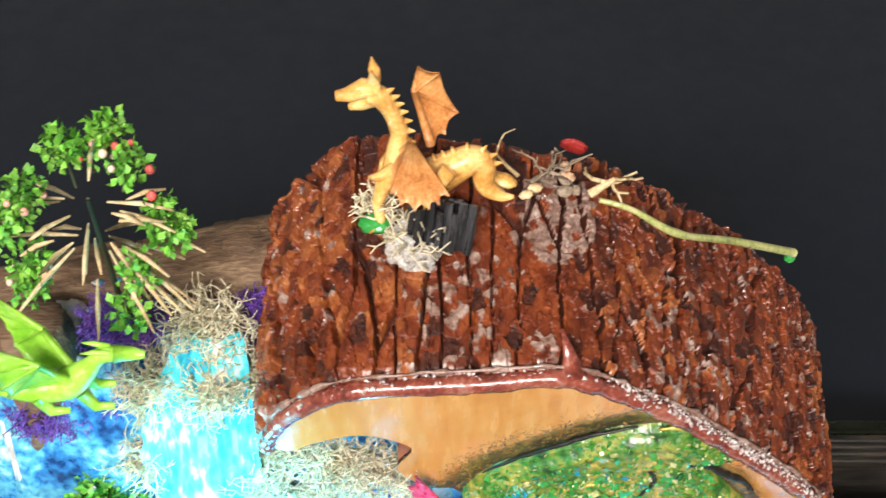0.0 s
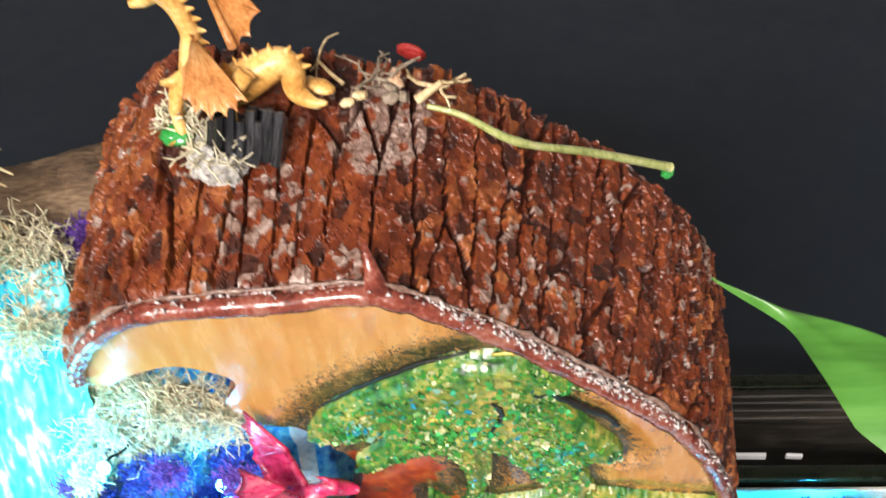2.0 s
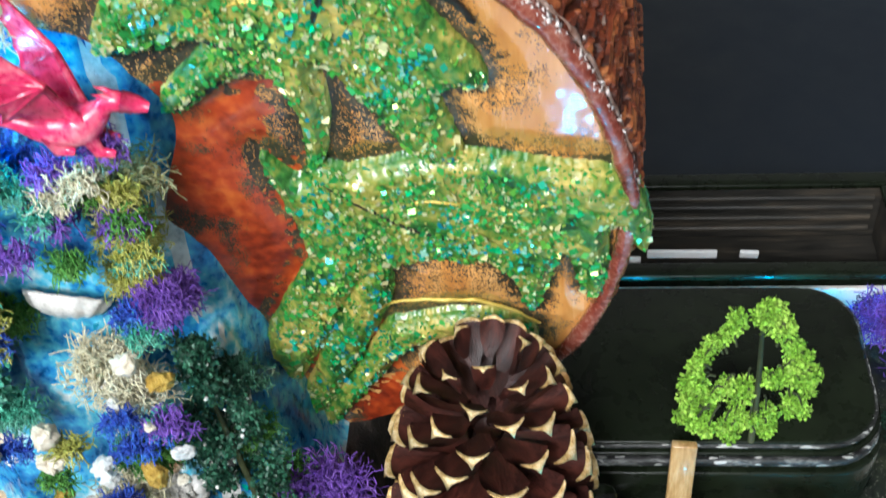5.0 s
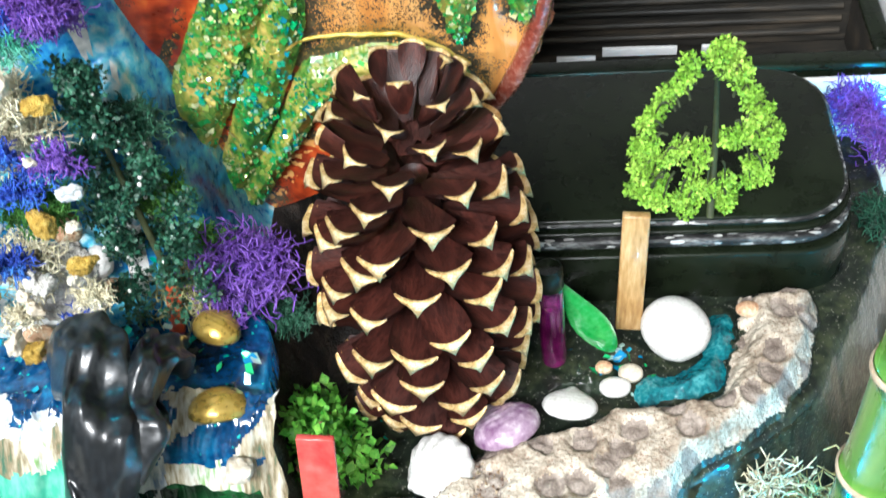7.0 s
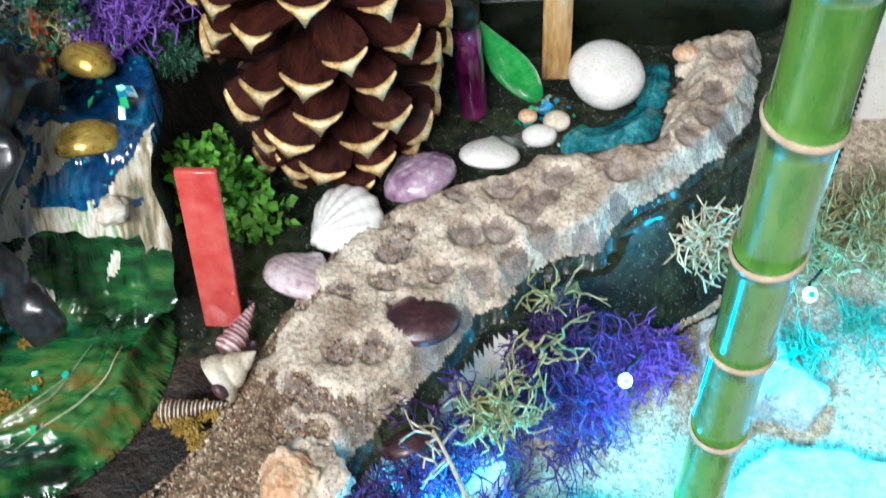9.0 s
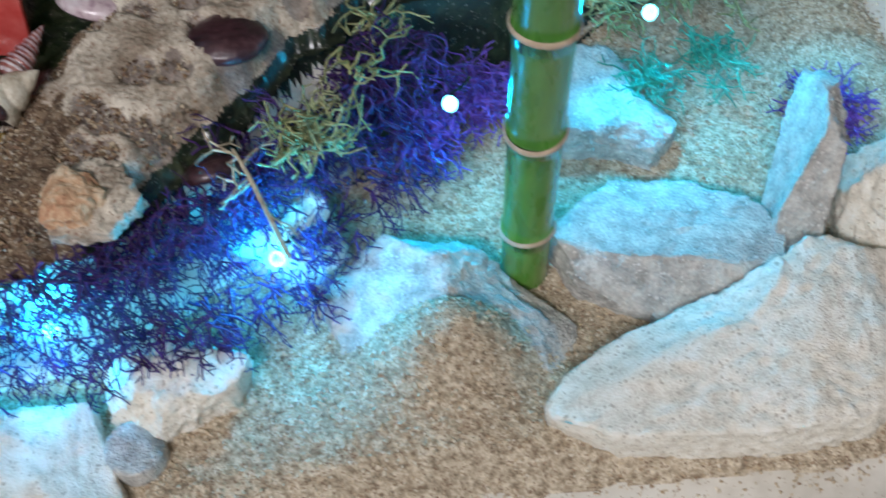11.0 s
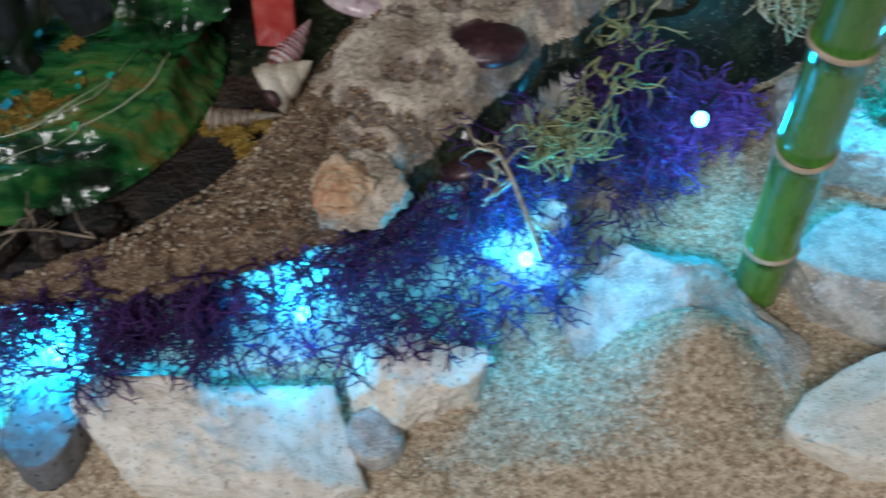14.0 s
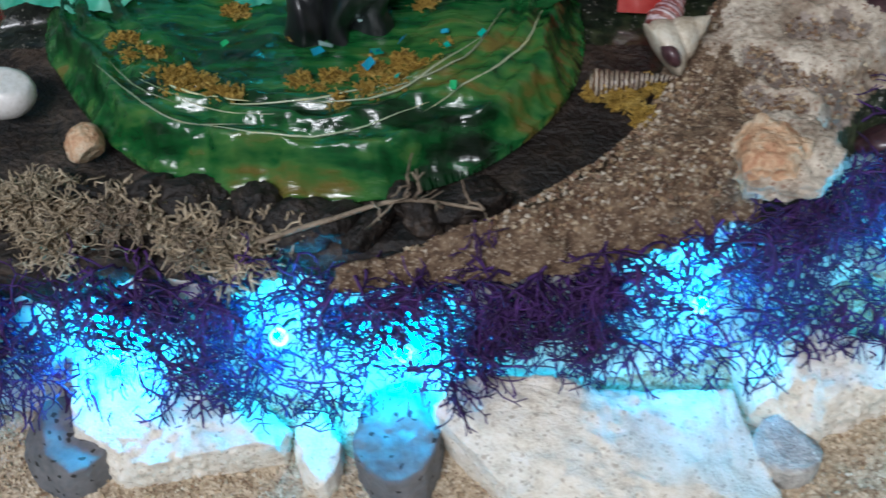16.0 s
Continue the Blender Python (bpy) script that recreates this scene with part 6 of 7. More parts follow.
# ---- old log and post behind the cliff ----
def rough_log(name, label, a, b, r, seed, mat, cat="log"):
    a, b = np.array(a), np.array(b)
    n, k = 60, 48
    u, w = np.meshgrid(np.linspace(0, 1, n), np.linspace(0, 2 * np.pi, k, endpoint=False), indexing="ij")
    d = unit(b - a)
    p = unit(np.cross(d, (0.2, 0.3, 0.9)))
    q = np.cross(d, p)
    f1, f2, who = cells(u * 7, w * 3.2, seed)
    rr = r * (1 + 0.16 * smooth(0, 0.15, f2 - f1) * who + 0.10 * fbm(u * 9, w * 3, seed) - 0.25 * smooth(0.93, 1, u) - 0.25 * smooth(0.07, 0, u))
    v = (b - a) * u[..., None] + rr[..., None] * (np.cos(w)[..., None] * p + np.sin(w)[..., None] * q)
    L = Lump()
    idx = np.arange(n * k).reshape(n, k)
    f = np.stack([idx[:-1], np.roll(idx, -1, 1)[:-1], np.roll(idx, -1, 1)[1:], idx[1:]], -1).reshape(-1, 4)
    L.put(v.reshape(-1, 3), f)
    L.f += [idx[0].tolist()[::-1], idx[-1].tolist()]
    L.s += [0, 0]
    return tagged(add(name, L.mesh(name, mat), m=Matrix.Translation(a)), label, cat)


rough_log("old_log", "grey-brown bark log lying along the cliff top", (-0.20, 0.338, 0.318), (-0.050, 0.342, 0.352), 0.024, 71, OLD_BARK)
rough_log("wood_post", "upright dark brown bark post at the cliff side", (-0.150, 0.296, 0.16), (-0.148, 0.302, 0.372), 0.014, 72, OLD_BARK, "post")


# ---- water ----
def waterfall():
    n, k = 90, 34
    u, w = np.meshgrid(np.linspace(0, 1, n), np.linspace(-1, 1, k), indexing="ij")
    line = spline([(-0.082, 0.300, 0.372), (-0.088, 0.280, 0.340), (-0.086, 0.270, 0.312), (-0.088, 0.262, 0.292), (-0.090, 0.256, 0.272), (-0.092, 0.252, 0.250)], 20, False)
    c = np.array([[np.interp(t, np.linspace(0, 1, len(line)), line[:, i]) for i in range(3)] for t in np.linspace(0, 1, n)])
    half = np.interp(np.linspace(0, 1, n), [0, 0.2, 0.5, 1], [0.010, 0.021, 0.022, 0.020])
    x = c[:, 0][:, None] + half[:, None] * w * (0.8 + 0.45 * fbm(u * 9, w * 1.5, 83))
    y = c[:, 1][:, None] - 0.004 + 0.004 * w ** 2 - 0.0035 * fbm(w * 5, u * 4, 81) - 0.002 * fbm(w * 16, u * 5, 82)
    z = c[:, 2][:, None] + 0 * w
    tagged(add("waterfall", mesh_of("waterfall", np.stack([x, y, z], -1).reshape(-1, 3), grid(n, k), WATER)), "cyan resin waterfall with white foam streaks", "waterfall", kind="structure")


WATER = surface("cyan_resin_water", [(0.01, 0.22, 0.42), (0.02, 0.50, 0.62), (0.10, 0.66, 0.72), (0.72, 0.80, 0.80)], 60, 0.12, bump=0.5, coat=1.0, stretch=(1.6, 1, 0.5), fine=4)
waterfall()


def pool(name, label, outline, z, mat, dome=0.002, wave=0.0015, category="water", swirl=0.0, nx=150, ny=120, lip=0.0):
    o = spline(outline, 8)
    (x0, y0), (x1, y1) = o.min(0) - 0.003, o.max(0) + 0.003
    x, y = np.meshgrid(np.linspace(x0, x1, nx), np.linspace(y0, y1, ny), indexing="ij")
    sd, qx, qy = edge_distance(x, y, o)
    sd = sd + (0.009 * (fbm(x * 75, y * 75, 99) - 0.5) if lip else 0)
    h = z - lip * smooth(0.009, 0.0, sd) ** 1.5 + dome * smooth(0, 0.012, sd) + wave * (fbm(x * 70, y * 70, 91) - 0.5)
    if swirl:
        h = h + swirl * np.sin(sd * 900 + 5 * fbm(x * 40, y * 40, 92)) * smooth(0.001, 0.004, sd) * smooth(0.03, 0.012, sd)
    h = np.where(sd < 0, z - 0.012, h)
    x, y = np.where(sd < 0, qx, x), np.where(sd < 0, qy, y)
    v, f = keep_faces(np.stack([x, y, h], -1).reshape(-1, 3), grid(nx, ny), (sd > -0.0022).ravel())
    return tagged(add(name, mesh_of(name, v, f, mat)), label, category, kind="structure")


pool("stream", "deep blue glossy resin stream with foil glints", [(-0.11, 0.205), (-0.06, 0.200), (-0.02, 0.203), (0.030, 0.200), (0.052, 0.196), (0.058, 0.215), (0.055, 0.243), (0.03, 0.258), (-0.02, 0.262), (-0.07, 0.252), (-0.11, 0.24)], 0.1045, STREAM, 0.002, 0.004)
pool("pond", "green swirling resin pond with a rounded glossy front edge", [(-0.082, 0.175), (-0.066, 0.146), (-0.040, 0.122), (-0.005, 0.114), (0.028, 0.120), (0.050, 0.138), (0.060, 0.160), (0.056, 0.185), (0.02, 0.196), (-0.04, 0.200), (-0.075, 0.195)],
     0.0635, POND, 0.0035, 0.005, swirl=0.0012, nx=300, ny=240, lip=0.009)


def spill():
    """Streaked resin that runs from the stream into the pond."""
    n, k = 70, 190
    u, w = np.meshgrid(np.linspace(0, 1, n), np.linspace(-0.09, 0.064, k), indexing="ij")
    x = w + 0.006 * (fbm(u * 5, w * 40, 94) - 0.5)
    y = 0.212 - (0.030 + 0.022 * fbm(w * 45, u * 0, 93)) * u - 0.006 * fbm(w * 90, u * 2, 95)
    z = 0.108 - 0.045 * smooth(0.15, 0.95, u) + 0.006 * fbm(w * 130, u * 2.5, 96) + 0.003 * fbm(w * 420, u * 5, 97)
    tone = fbm(w * 70 + 2 * u, u * 2.2, 98)[:-1, :-1].ravel()
    xx = w[:-1, :-1].ravel()
    uu = u[:-1, :-1].ravel()
    slot = np.where((tone > 0.50) | (xx > 0.030 + 0.03 * (tone - 0.5)) | (uu > 0.62 + 0.5 * (tone - 0.5)), 1, 0)
    slot = np.where((tone < 0.40) & (uu < 0.45), 2, slot)
    slot = np.where((tone < np.where(xx < 0.028, 0.47, 0.44 + 0.16 * smooth(0.55, 0.95, uu))) & (uu > 0.55), 3, slot)
    slot = np.where((uu > 0.86) & (xx > 0.0), 3, slot)
    slot = np.where((xx < 0.004 + 0.02 * (tone - 0.5)) & (uu > 0.40 + 0.3 * (tone - 0.5)), 4, slot)
    tagged(add("spill", mesh_of("spill", np.stack([x, y, z], -1).reshape(-1, 3), grid(n, k), [SPILL_PALE, SPILL, STREAM, POND, SHALLOWS], slot)), "white foamy spill with brown and green streaks into the pond", "waterfall", kind="structure")


SHALLOWS = surface("pale_teal_resin", [(0.02, 0.20, 0.13), (0.07, 0.40, 0.27), (0.24, 0.58, 0.44)], 45, 0.2, bump=0.5, dist=0.001, coat=0.6, stretch=(1, 0.4, 0.4))
SPILL = surface("streaked_spill", [(0.06, 0.14, 0.09), (0.24, 0.19, 0.11), (0.48, 0.44, 0.33), (0.68, 0.68, 0.62), (0.22, 0.38, 0.14)], 85, 0.3, bump=0.8, dist=0.001, coat=0.5, stretch=(1, 0.22, 0.22))
SPILL_PALE = surface("foamy_spill", [(0.10, 0.16, 0.30), (0.30, 0.34, 0.38), (0.52, 0.52, 0.50), (0.62, 0.62, 0.58), (0.28, 0.24, 0.17)], 80, 0.35, bump=0.8, dist=0.001, coat=0.4, stretch=(1, 0.3, 0.3))
spill()


def driftwood():
    base_at = np.array((0.006, 0.178, 0.062))
    base = thing("driftwood", "black glossy lacquered driftwood standing in the pond", "driftwood", m=Matrix.Translation(base_at))
    for i, (pts, r) in enumerate((([(0.000, 0.160, 0.056), (0.006, 0.162, 0.085), (0.016, 0.168, 0.113), (0.018, 0.182, 0.135), (0.010, 0.203, 0.140), (-0.001, 0.212, 0.132)], (0.008, 0.011, 0.012, 0.0115, 0.010, 0.006)),
                   ([(0.022, 0.172, 0.120), (0.029, 0.188, 0.134), (0.032, 0.205, 0.137), (0.034, 0.218, 0.118)], (0.008, 0.009, 0.007, 0.006)),
                   ([(0.018, 0.166, 0.110), (0.030, 0.160, 0.099), (0.034, 0.156, 0.084)], (0.009, 0.008, 0.005)),
                   ([(0.011, 0.157, 0.058), (0.010, 0.160, 0.080), (0.012, 0.164, 0.100)], (0.005, 0.007, 0.008)),
                   ([(-0.010, 0.156, 0.058), (-0.003, 0.160, 0.080), (0.006, 0.164, 0.100)], (0.005, 0.007, 0.008)))):
        line = spline(pts, 16, False)
        L = Lump()
        L.tube(line - base_at, np.interp(np.linspace(0, 1, len(line)), np.linspace(0, 1, len(r)), r), 40, squash=0.75)
        v = np.vstack(L.v)
        push = np.array([0.0050 * noise.noise(Vector(p * 60)) + 0.0020 * noise.noise(Vector((p[0] * 200, p[1] * 80, p[2] * 45))) + 0.0007 * noise.noise(Vector(p * 240)) for p in v])
        v = v + unit(v - (0.0, 0.016, 0.03)) * push[:, None] + np.c_[push, push * 0, push]
        add("limb" if i else "trunk", mesh_of("limb" if i else "trunk", v, L.f, POND_BLACK), base)


driftwood()


# ---- small things on the bank ----
def shell_fan(name, label, at, size, ribs, mat, seed, rot=(0, 0, 0), dome=0.45, inside=None):
    """Half a shell: a dome whose ribs and growth lines spread from the hinge."""
    nr, na = 22, 72
    r, a = np.meshgrid(np.linspace(0, 1, nr), np.linspace(0, 2 * np.pi, na, endpoint=False), indexing="ij")
    px, py = r * np.sin(a), r * np.cos(a)
    hinge = np.hypot(px, py + 1.02)
    fan = np.arctan2(px, py + 1.02)
    rib = np.cos(fan * ribs * 1.9) if ribs else 0 * fan
    beak = np.exp(-((px / 0.28) ** 2 + ((py + 0.95) / 0.3) ** 2))
    out = 1 + 0.03 * rib * r ** 3
    x = px * out * size * (1 - 0.22 * np.clip(-py, 0, 1) ** 2)
    y = (py * 0.86 * out - 0.10 * beak) * size
    z = dome * size * (np.sqrt(np.clip(1 - r ** 2.2, 0, 1)) + 0.05 * rib * (1 - 0.4 * r) + 0.012 * np.sin(hinge * 26)) + 0.10 * size * beak
    v = np.stack([x, y, z], -1).reshape(-1, 3)
    low = np.stack([x * 0.93, y * 0.93, z - 0.10 * size], -1).reshape(-1, 3)
    idx = np.arange(nr * na).reshape(nr, na)
    f = np.stack([idx[:-1], idx[1:], np.roll(idx, -1, 1)[1:], np.roll(idx, -1, 1)[:-1]], -1).reshape(-1, 4)
    L = Lump()
    k = nr * na
    last = idx[-1]
    side = np.stack([last, last + k, np.roll(last, -1) + k, np.roll(last, -1)], -1)
    L.put(np.vstack([v, low]), np.vstack([f, f[:, ::-1] + k, side]))
    return tagged(add(name, L.mesh(name, mat), m=pose(*at, *rot)), label, "shell", "shells along the path")


def shell_spiral(label, at, length, width, turns, mats, rot, name="spiral_shell", stripe=0.5, mouth=True):
    """A pointed snail shell: bulging whorls that wind up to the tip, with a dark mouth."""
    n, k = int(turns * 14), 36
    u, w = np.meshgrid(np.linspace(0, 1, n), np.linspace(0, 2 * np.pi, k, endpoint=False), indexing="ij")
    phase = u * turns + w / (2 * np.pi)
    bulge = np.abs(np.sin(np.pi * phase)) ** 0.6
    r = 0.5 * width * (1 - u) ** 0.85 * (0.84 + 0.20 * bulge) * smooth(-0.06, 0.08, u) + 0.0001
    v = np.stack([r * np.cos(w), r * np.sin(w), length * u], -1).reshape(-1, 3)
    idx = np.arange(n * k).reshape(n, k)
    f = np.stack([idx[:-1], np.roll(idx, -1, 1)[:-1], np.roll(idx, -1, 1)[1:], idx[1:]], -1).reshape(-1, 4)
    L = Lump()
    L.put(v, f)
    L.f += [idx[0].tolist()[::-1], idx[-1].tolist()]
    L.s = (np.mod(phase[:-1] * 2, 1) > stripe).astype(int).ravel().tolist() + [0, 0]
    ob = tagged(add(name, L.mesh(name, mats), m=pose(*at, *rot)), label, "shell", "shells along the path")
    if mouth:
        L = Lump()
        L.ball((0.30 * width, -0.16 * width, 0.10 * length), (0.22 * width, 0.20 * width, 0.13 * length))
        add("mouth", L.mesh("mouth", SHELL_DARK), ob, "dark open mouth")
    return ob


def pebble(name, label, at, size, seed, mat, rot=(0, 0, 0), category="pebble", rough=0.05):
    return tagged(add(name, pebble_mesh(name, size, seed, mat, 1, rough, 0.95), m=pose(*at, *rot)), label, category)


pebble("white_shell", "large smooth white shell lying beside the path", (0.1985, 0.2730, 0.060), (0.0128, 0.0132, 0.0082), 401, SHELL_WHITE, (12, 0, 30), "shell", 0.04)
shell_fan("clam_shell", "lilac and grey smooth clam shell", (0.1350, 0.2305, 0.058), 0.0130, 0, SHELL_LILAC, 1, (20, 0, 215), 0.55)
shell_fan("clam_shell", "pale grey-white smooth clam shell", (0.1578, 0.2395, 0.058), 0.0102, 0, SHELL_WHITE, 2, (22, 0, 170))
shell_fan("scallop_shell", "white ribbed cockle shell", (0.1120, 0.2140, 0.058), 0.0138, 14, SHELL_WHITE, 3, (20, 0, 300))
shell_fan("clam_shell", "pink-grey smooth clam shell", (0.0985, 0.1925, 0.058), 0.0122, 0, SHELL_PINK, 4, (22, 0, 150))
shell_fan("clam_shell", "dark purple glossy clam shell set in the path", (0.1362, 0.1730, 0.0600), 0.0118, 0, SHELL_DARK, 5, (8, 0, 185), 0.42)
shell_fan("clam_shell", "dark plum smooth shell at the bank edge", (0.1325, 0.1385, 0.047), 0.0088, 0, SHELL_DARK, 6, (40, 0, 200), 0.5)
shell_fan("oyster_shell", "white bowl-shaped shell standing open on the cliff", (-0.0230, 0.2600, 0.2240), 0.0145, 12, SHELL_WHITE, 7, (48, 0, 170), -0.42)
shell_spiral("red-brown striped pointed snail shell", (0.0790, 0.1640, 0.060), 0.018, 0.0100, 6, [SHELL_STRIPE, SHELL_PINK], (-82, 0, -24), mouth=False)
shell_spiral("cream turban-shaped snail shell with an open mouth", (0.0775, 0.1515, 0.0640), 0.0150, 0.0165, 3, [SHELL_PALE, SHELL_PALE], (-70, 0, -62), "turban_shell")
shell_spiral("dark banded tower-shaped snail shell", (0.0615, 0.1445, 0.060), 0.0215, 0.0078, 9, [SHELL_BAND, SHELL_PALE], (-88, 0, -85), stripe=0.72, mouth=False)
crust = thing("barnacle_shell", "crusty orange and white oyster piece on the path", "shell", m=pose(0.1030, 0.1215, 0.060, 0, 0, 20))
add("shell_body", rock_mesh("shell_body", [(-0.008, -0.004), (-0.006, 0.006), (0.001, 0.008), (0.007, 0.005), (0.008, -0.003), (0.002, -0.009)], 0.0055, 402, BARNACLE, 6, 5, 0.9), crust, m=pose(-0.002, 0, 0.001))
add("shell_rim", rock_mesh("shell_rim", [(-0.011, -0.006), (-0.007, 0.009), (0.003, 0.011), (0.012, 0.007), (0.0135, -0.004), (0.003, -0.012)], 0.0036, 403, CRUST, 6, 5, 1.1), crust, "pale crumbly rim", m=pose(0.001, 0, -0.001))
pebble("pearl", "small round white shell bead", (0.1745, 0.2476, 0.058), (0.0058, 0.0040, 0.0034), 403, SHELL_WHITE, category="bead")
pebble("pearl", "small beige shell bead", (0.1805, 0.2539, 0.058), (0.0046, 0.0035, 0.0034), 404, SHELL_PALE, category="bead")
pebble("pearl", "small pale shell fragment", (0.171, 0.2568, 0.058), (0.0032, 0.0026, 0.0022), 405, BARNACLE, category="bead")
pebble("pebble", "pale yellow stone at the end of the path", (0.2265, 0.2820, 0.0595), (0.0046, 0.0034, 0.0026), 406, BARNACLE)
pebble("pebble", "white oval pebble beside the pond", (-0.082, 0.142, 0.060), (0.0085, 0.0068, 0.006), 407, SHELL_WHITE)
pebble("pebble", "grey sparkling stone by the stream", (-0.018, 0.252, 0.118), (0.012, 0.008, 0.010), 408, GREY_STONE, rough=0.2)
pebble("pebble", "brown stone by the stream", (-0.020, 0.232, 0.110), (0.007, 0.006, 0.006), 409, BARNACLE, rough=0.2)
shell_fan("gold_shell", "smooth gold-painted half shell on the blue stream", (0.0405, 0.2335, 0.1125), 0.0088, 0, GOLD, 11, (20, 0, 150), 0.75)
shell_fan("gold_shell", "cupped gold-painted half shell on the blue stream", (0.0455, 0.2030, 0.1095), 0.0102, 0, GOLD, 12, (30, -14, 205), 0.72)
pebble("gold_nugget", "small cream-gold pod on the spill", (0.052, 0.186, 0.101), (0.0048, 0.0045, 0.0040), 412, SHELL_PALE, (0, 0, 0), "pod", 0.4)
pebble("snail_shell", "small brown snail shell beside the pond", (-0.058, 0.127, 0.058), (0.0045, 0.0052, 0.0045), 413, BARNACLE, category="shell", rough=0.2)
for i, (x, y, z, s) in enumerate([(0.0640, 0.1430, 0.059, 0.0048), (0.070, 0.1400, 0.059, 0.0052), (0.0760, 0.1450, 0.059, 0.0042), (0.0745, 0.1345, 0.059, 0.0044), (-0.047, 0.148, 0.066, 0.0060), (-0.052, 0.153, 0.066, 0.0040), (-0.008, 0.155, 0.066, 0.0045),
                                  (-0.026, 0.164, 0.066, 0.0040), (0.018, 0.146, 0.066, 0.0050), (0.010, 0.143, 0.066, 0.0040), (0.002, 0.1405, 0.066, 0.0040), (-0.006, 0.139, 0.066, 0.0030), (0.022, 0.166, 0.066, 0.0040)]):
    lichen("yellow_moss", "crumb of mustard-yellow moss", (x, y, z), (s, s * 0.55, s * 0.28), 110, YELLOW, 440 + i, 0.0008, 4, 0.00045, 0.4)


_r = np.random.default_rng(54)
for i in range(15):
    a = math.pi * (1.12 + 0.70 * _r.random())
    x, y = -0.010 + (0.047 + _r.normal(0, 0.003)) * math.cos(a), 0.176 + (0.043 + _r.normal(0, 0.002)) * math.sin(a)
    r = _r.uniform(0.0024, 0.0072)
    lichen("yellow_moss", "crumb of mustard-yellow moss in the pond resin", (x, y, 0.0660), (r, r * 0.40, r * 0.16), 90, YELLOW, 470 + i, 0.0008, 4, 0.00045, 0.4)
for i in range(14):
    x = -0.095 + 0.085 * i / 13
    y = 0.112 - 0.012 * max(0, (x + 0.06) / 0.05) + _r.normal(0, 0.004)
    r = _r.uniform(0.005, 0.009)
    lichen("lichen", "dry tan crusty lichen on the bank edge", (x, y, 0.0515), (r, r * 0.8, r * 0.4), 60, TAN, 490 + i, 0.0018, 5, 0.00055, 0.4, category="lichen")
_r = np.random.default_rng(55)
for i in range(22):
    x, y = _r.uniform(-0.085, 0.02), _r.choice([_r.uniform(0.226, 0.252), _r.uniform(0.244, 0.262)])
    mat, lab = [(SHELL_WHITE, "small white pebble by the stream"), (BARNACLE, "small tan pebble by the stream"), (GREY_STONE, "small grey pebble by the stream"), (SHELL_PALE, "small cream pebble by the stream")][i % 4]
    pebble("pebble", lab, (x, y, max(0.107, on_bank(x, y)) + 0.001), tuple(_r.uniform(0.0028, 0.0066, 3)), 600 + i, mat, tuple(_r.uniform(0, 90, 3)), rough=0.15)


_r = np.random.default_rng(77)
for i in range(16):
    x = -0.075 + 0.118 * (i + _r.uniform(0.1, 0.9)) / 16
    y = 0.1075 + 0.012 * abs(x + 0.005) / 0.07 + _r.normal(0, 0.0035)
    pebble("dark_stone", "dark wet stone at the foot of the pond", (x, y, 0.052), tuple(_r.uniform(0.0035, 0.0085, 3) * (1.2, 0.8, 0.8)), 700 + i, SOIL, tuple(_r.uniform(0, 60, 3)), "stone", 0.4)


def streaks():
    rng = np.random.default_rng(66)
    L = Lump()
    for i in range(9):
        t0, span, depth = rng.uniform(0.1, 0.75), rng.uniform(0.10, 0.34), rng.uniform(0.002, 0.017)
        a = np.pi * (1.04 + 0.92 * np.linspace(t0, min(t0 + span, 0.98), 14))
        x = -0.010 + (0.0655 - depth) * np.cos(a) + 0.0008 * np.sin(a * 9 + i)
        y = 0.176 + (0.0585 - depth) * np.sin(a) + 0.0010 * np.sin(a * 7 + 2 * i)
        z = 0.0678 + 0.0016 * (fbm(x * 70, y * 70, 91) - 0.5) * 3
        L.tube(np.c_[x, y, z], rng.uniform(0.00014, 0.00042) * np.sin(np.linspace(0.15, 3.0, 14)), 5)
    tagged(add("pond_streaks", L.mesh("pond_streaks", STREAK)), "thin pale streaks swirled in the pond resin", "streaks", kind="stuff")


streaks()


def plank(name, label, a, b, width, thick, mat, category, turn=0.0):
    """A small bevelled strip from a (foot) to b (top)."""
    a, b = Vector(a), Vector(b)
    d = b - a
    bm = bmesh.new()
    bmesh.ops.create_cube(bm, size=1, matrix=Matrix.Translation((0, 0, d.length / 2)) @ Matrix.Diagonal((width, thick, d.length, 1)))
    bmesh.ops.bevel(bm, geom=bm.edges[:], offset=min(thick, width) * 0.18, segments=2, affect="EDGES", profile=0.5)
    ob = part(name, bm, mat, None)
    ob.matrix_basis = Matrix.Translation(a) @ d.to_track_quat("Z", "Y").to_matrix().to_4x4() @ Matrix.Rotation(radians(turn), 4, "Z")
    return tagged(ob, label, category)


strip = plank("red_strip", "translucent red acrylic strip standing beside the shrub", (0.0752, 0.1800, 0.052), (0.0772, 0.1920, 0.1100), 0.0120, 0.0026, RED_GLASS, "strip", 6)
tip = plank("tip", "deeper red tip of the acrylic strip", (0.0764, 0.1893, 0.0985), (0.0773, 0.1925, 0.1115), 0.0124, 0.0034, RED_DEEP, "strip", 6)
tip.matrix_parent_inverse = strip.matrix_basis.inverted()
tip.parent = strip
del tip["category"]
plank("stake", "varnished brown wooden stake in front of the container", (0.1815, 0.279, 0.054), (0.1835, 0.289, 0.1055), 0.0100, 0.0040, STICK, "stake", 8)
plank("bark_chip", "small red-brown bark chip standing by the moss", (0.0245, 0.238, 0.102), (0.0260, 0.2465, 0.1240), 0.0055, 0.0022, RED_WOOD, "bark chip", 0)
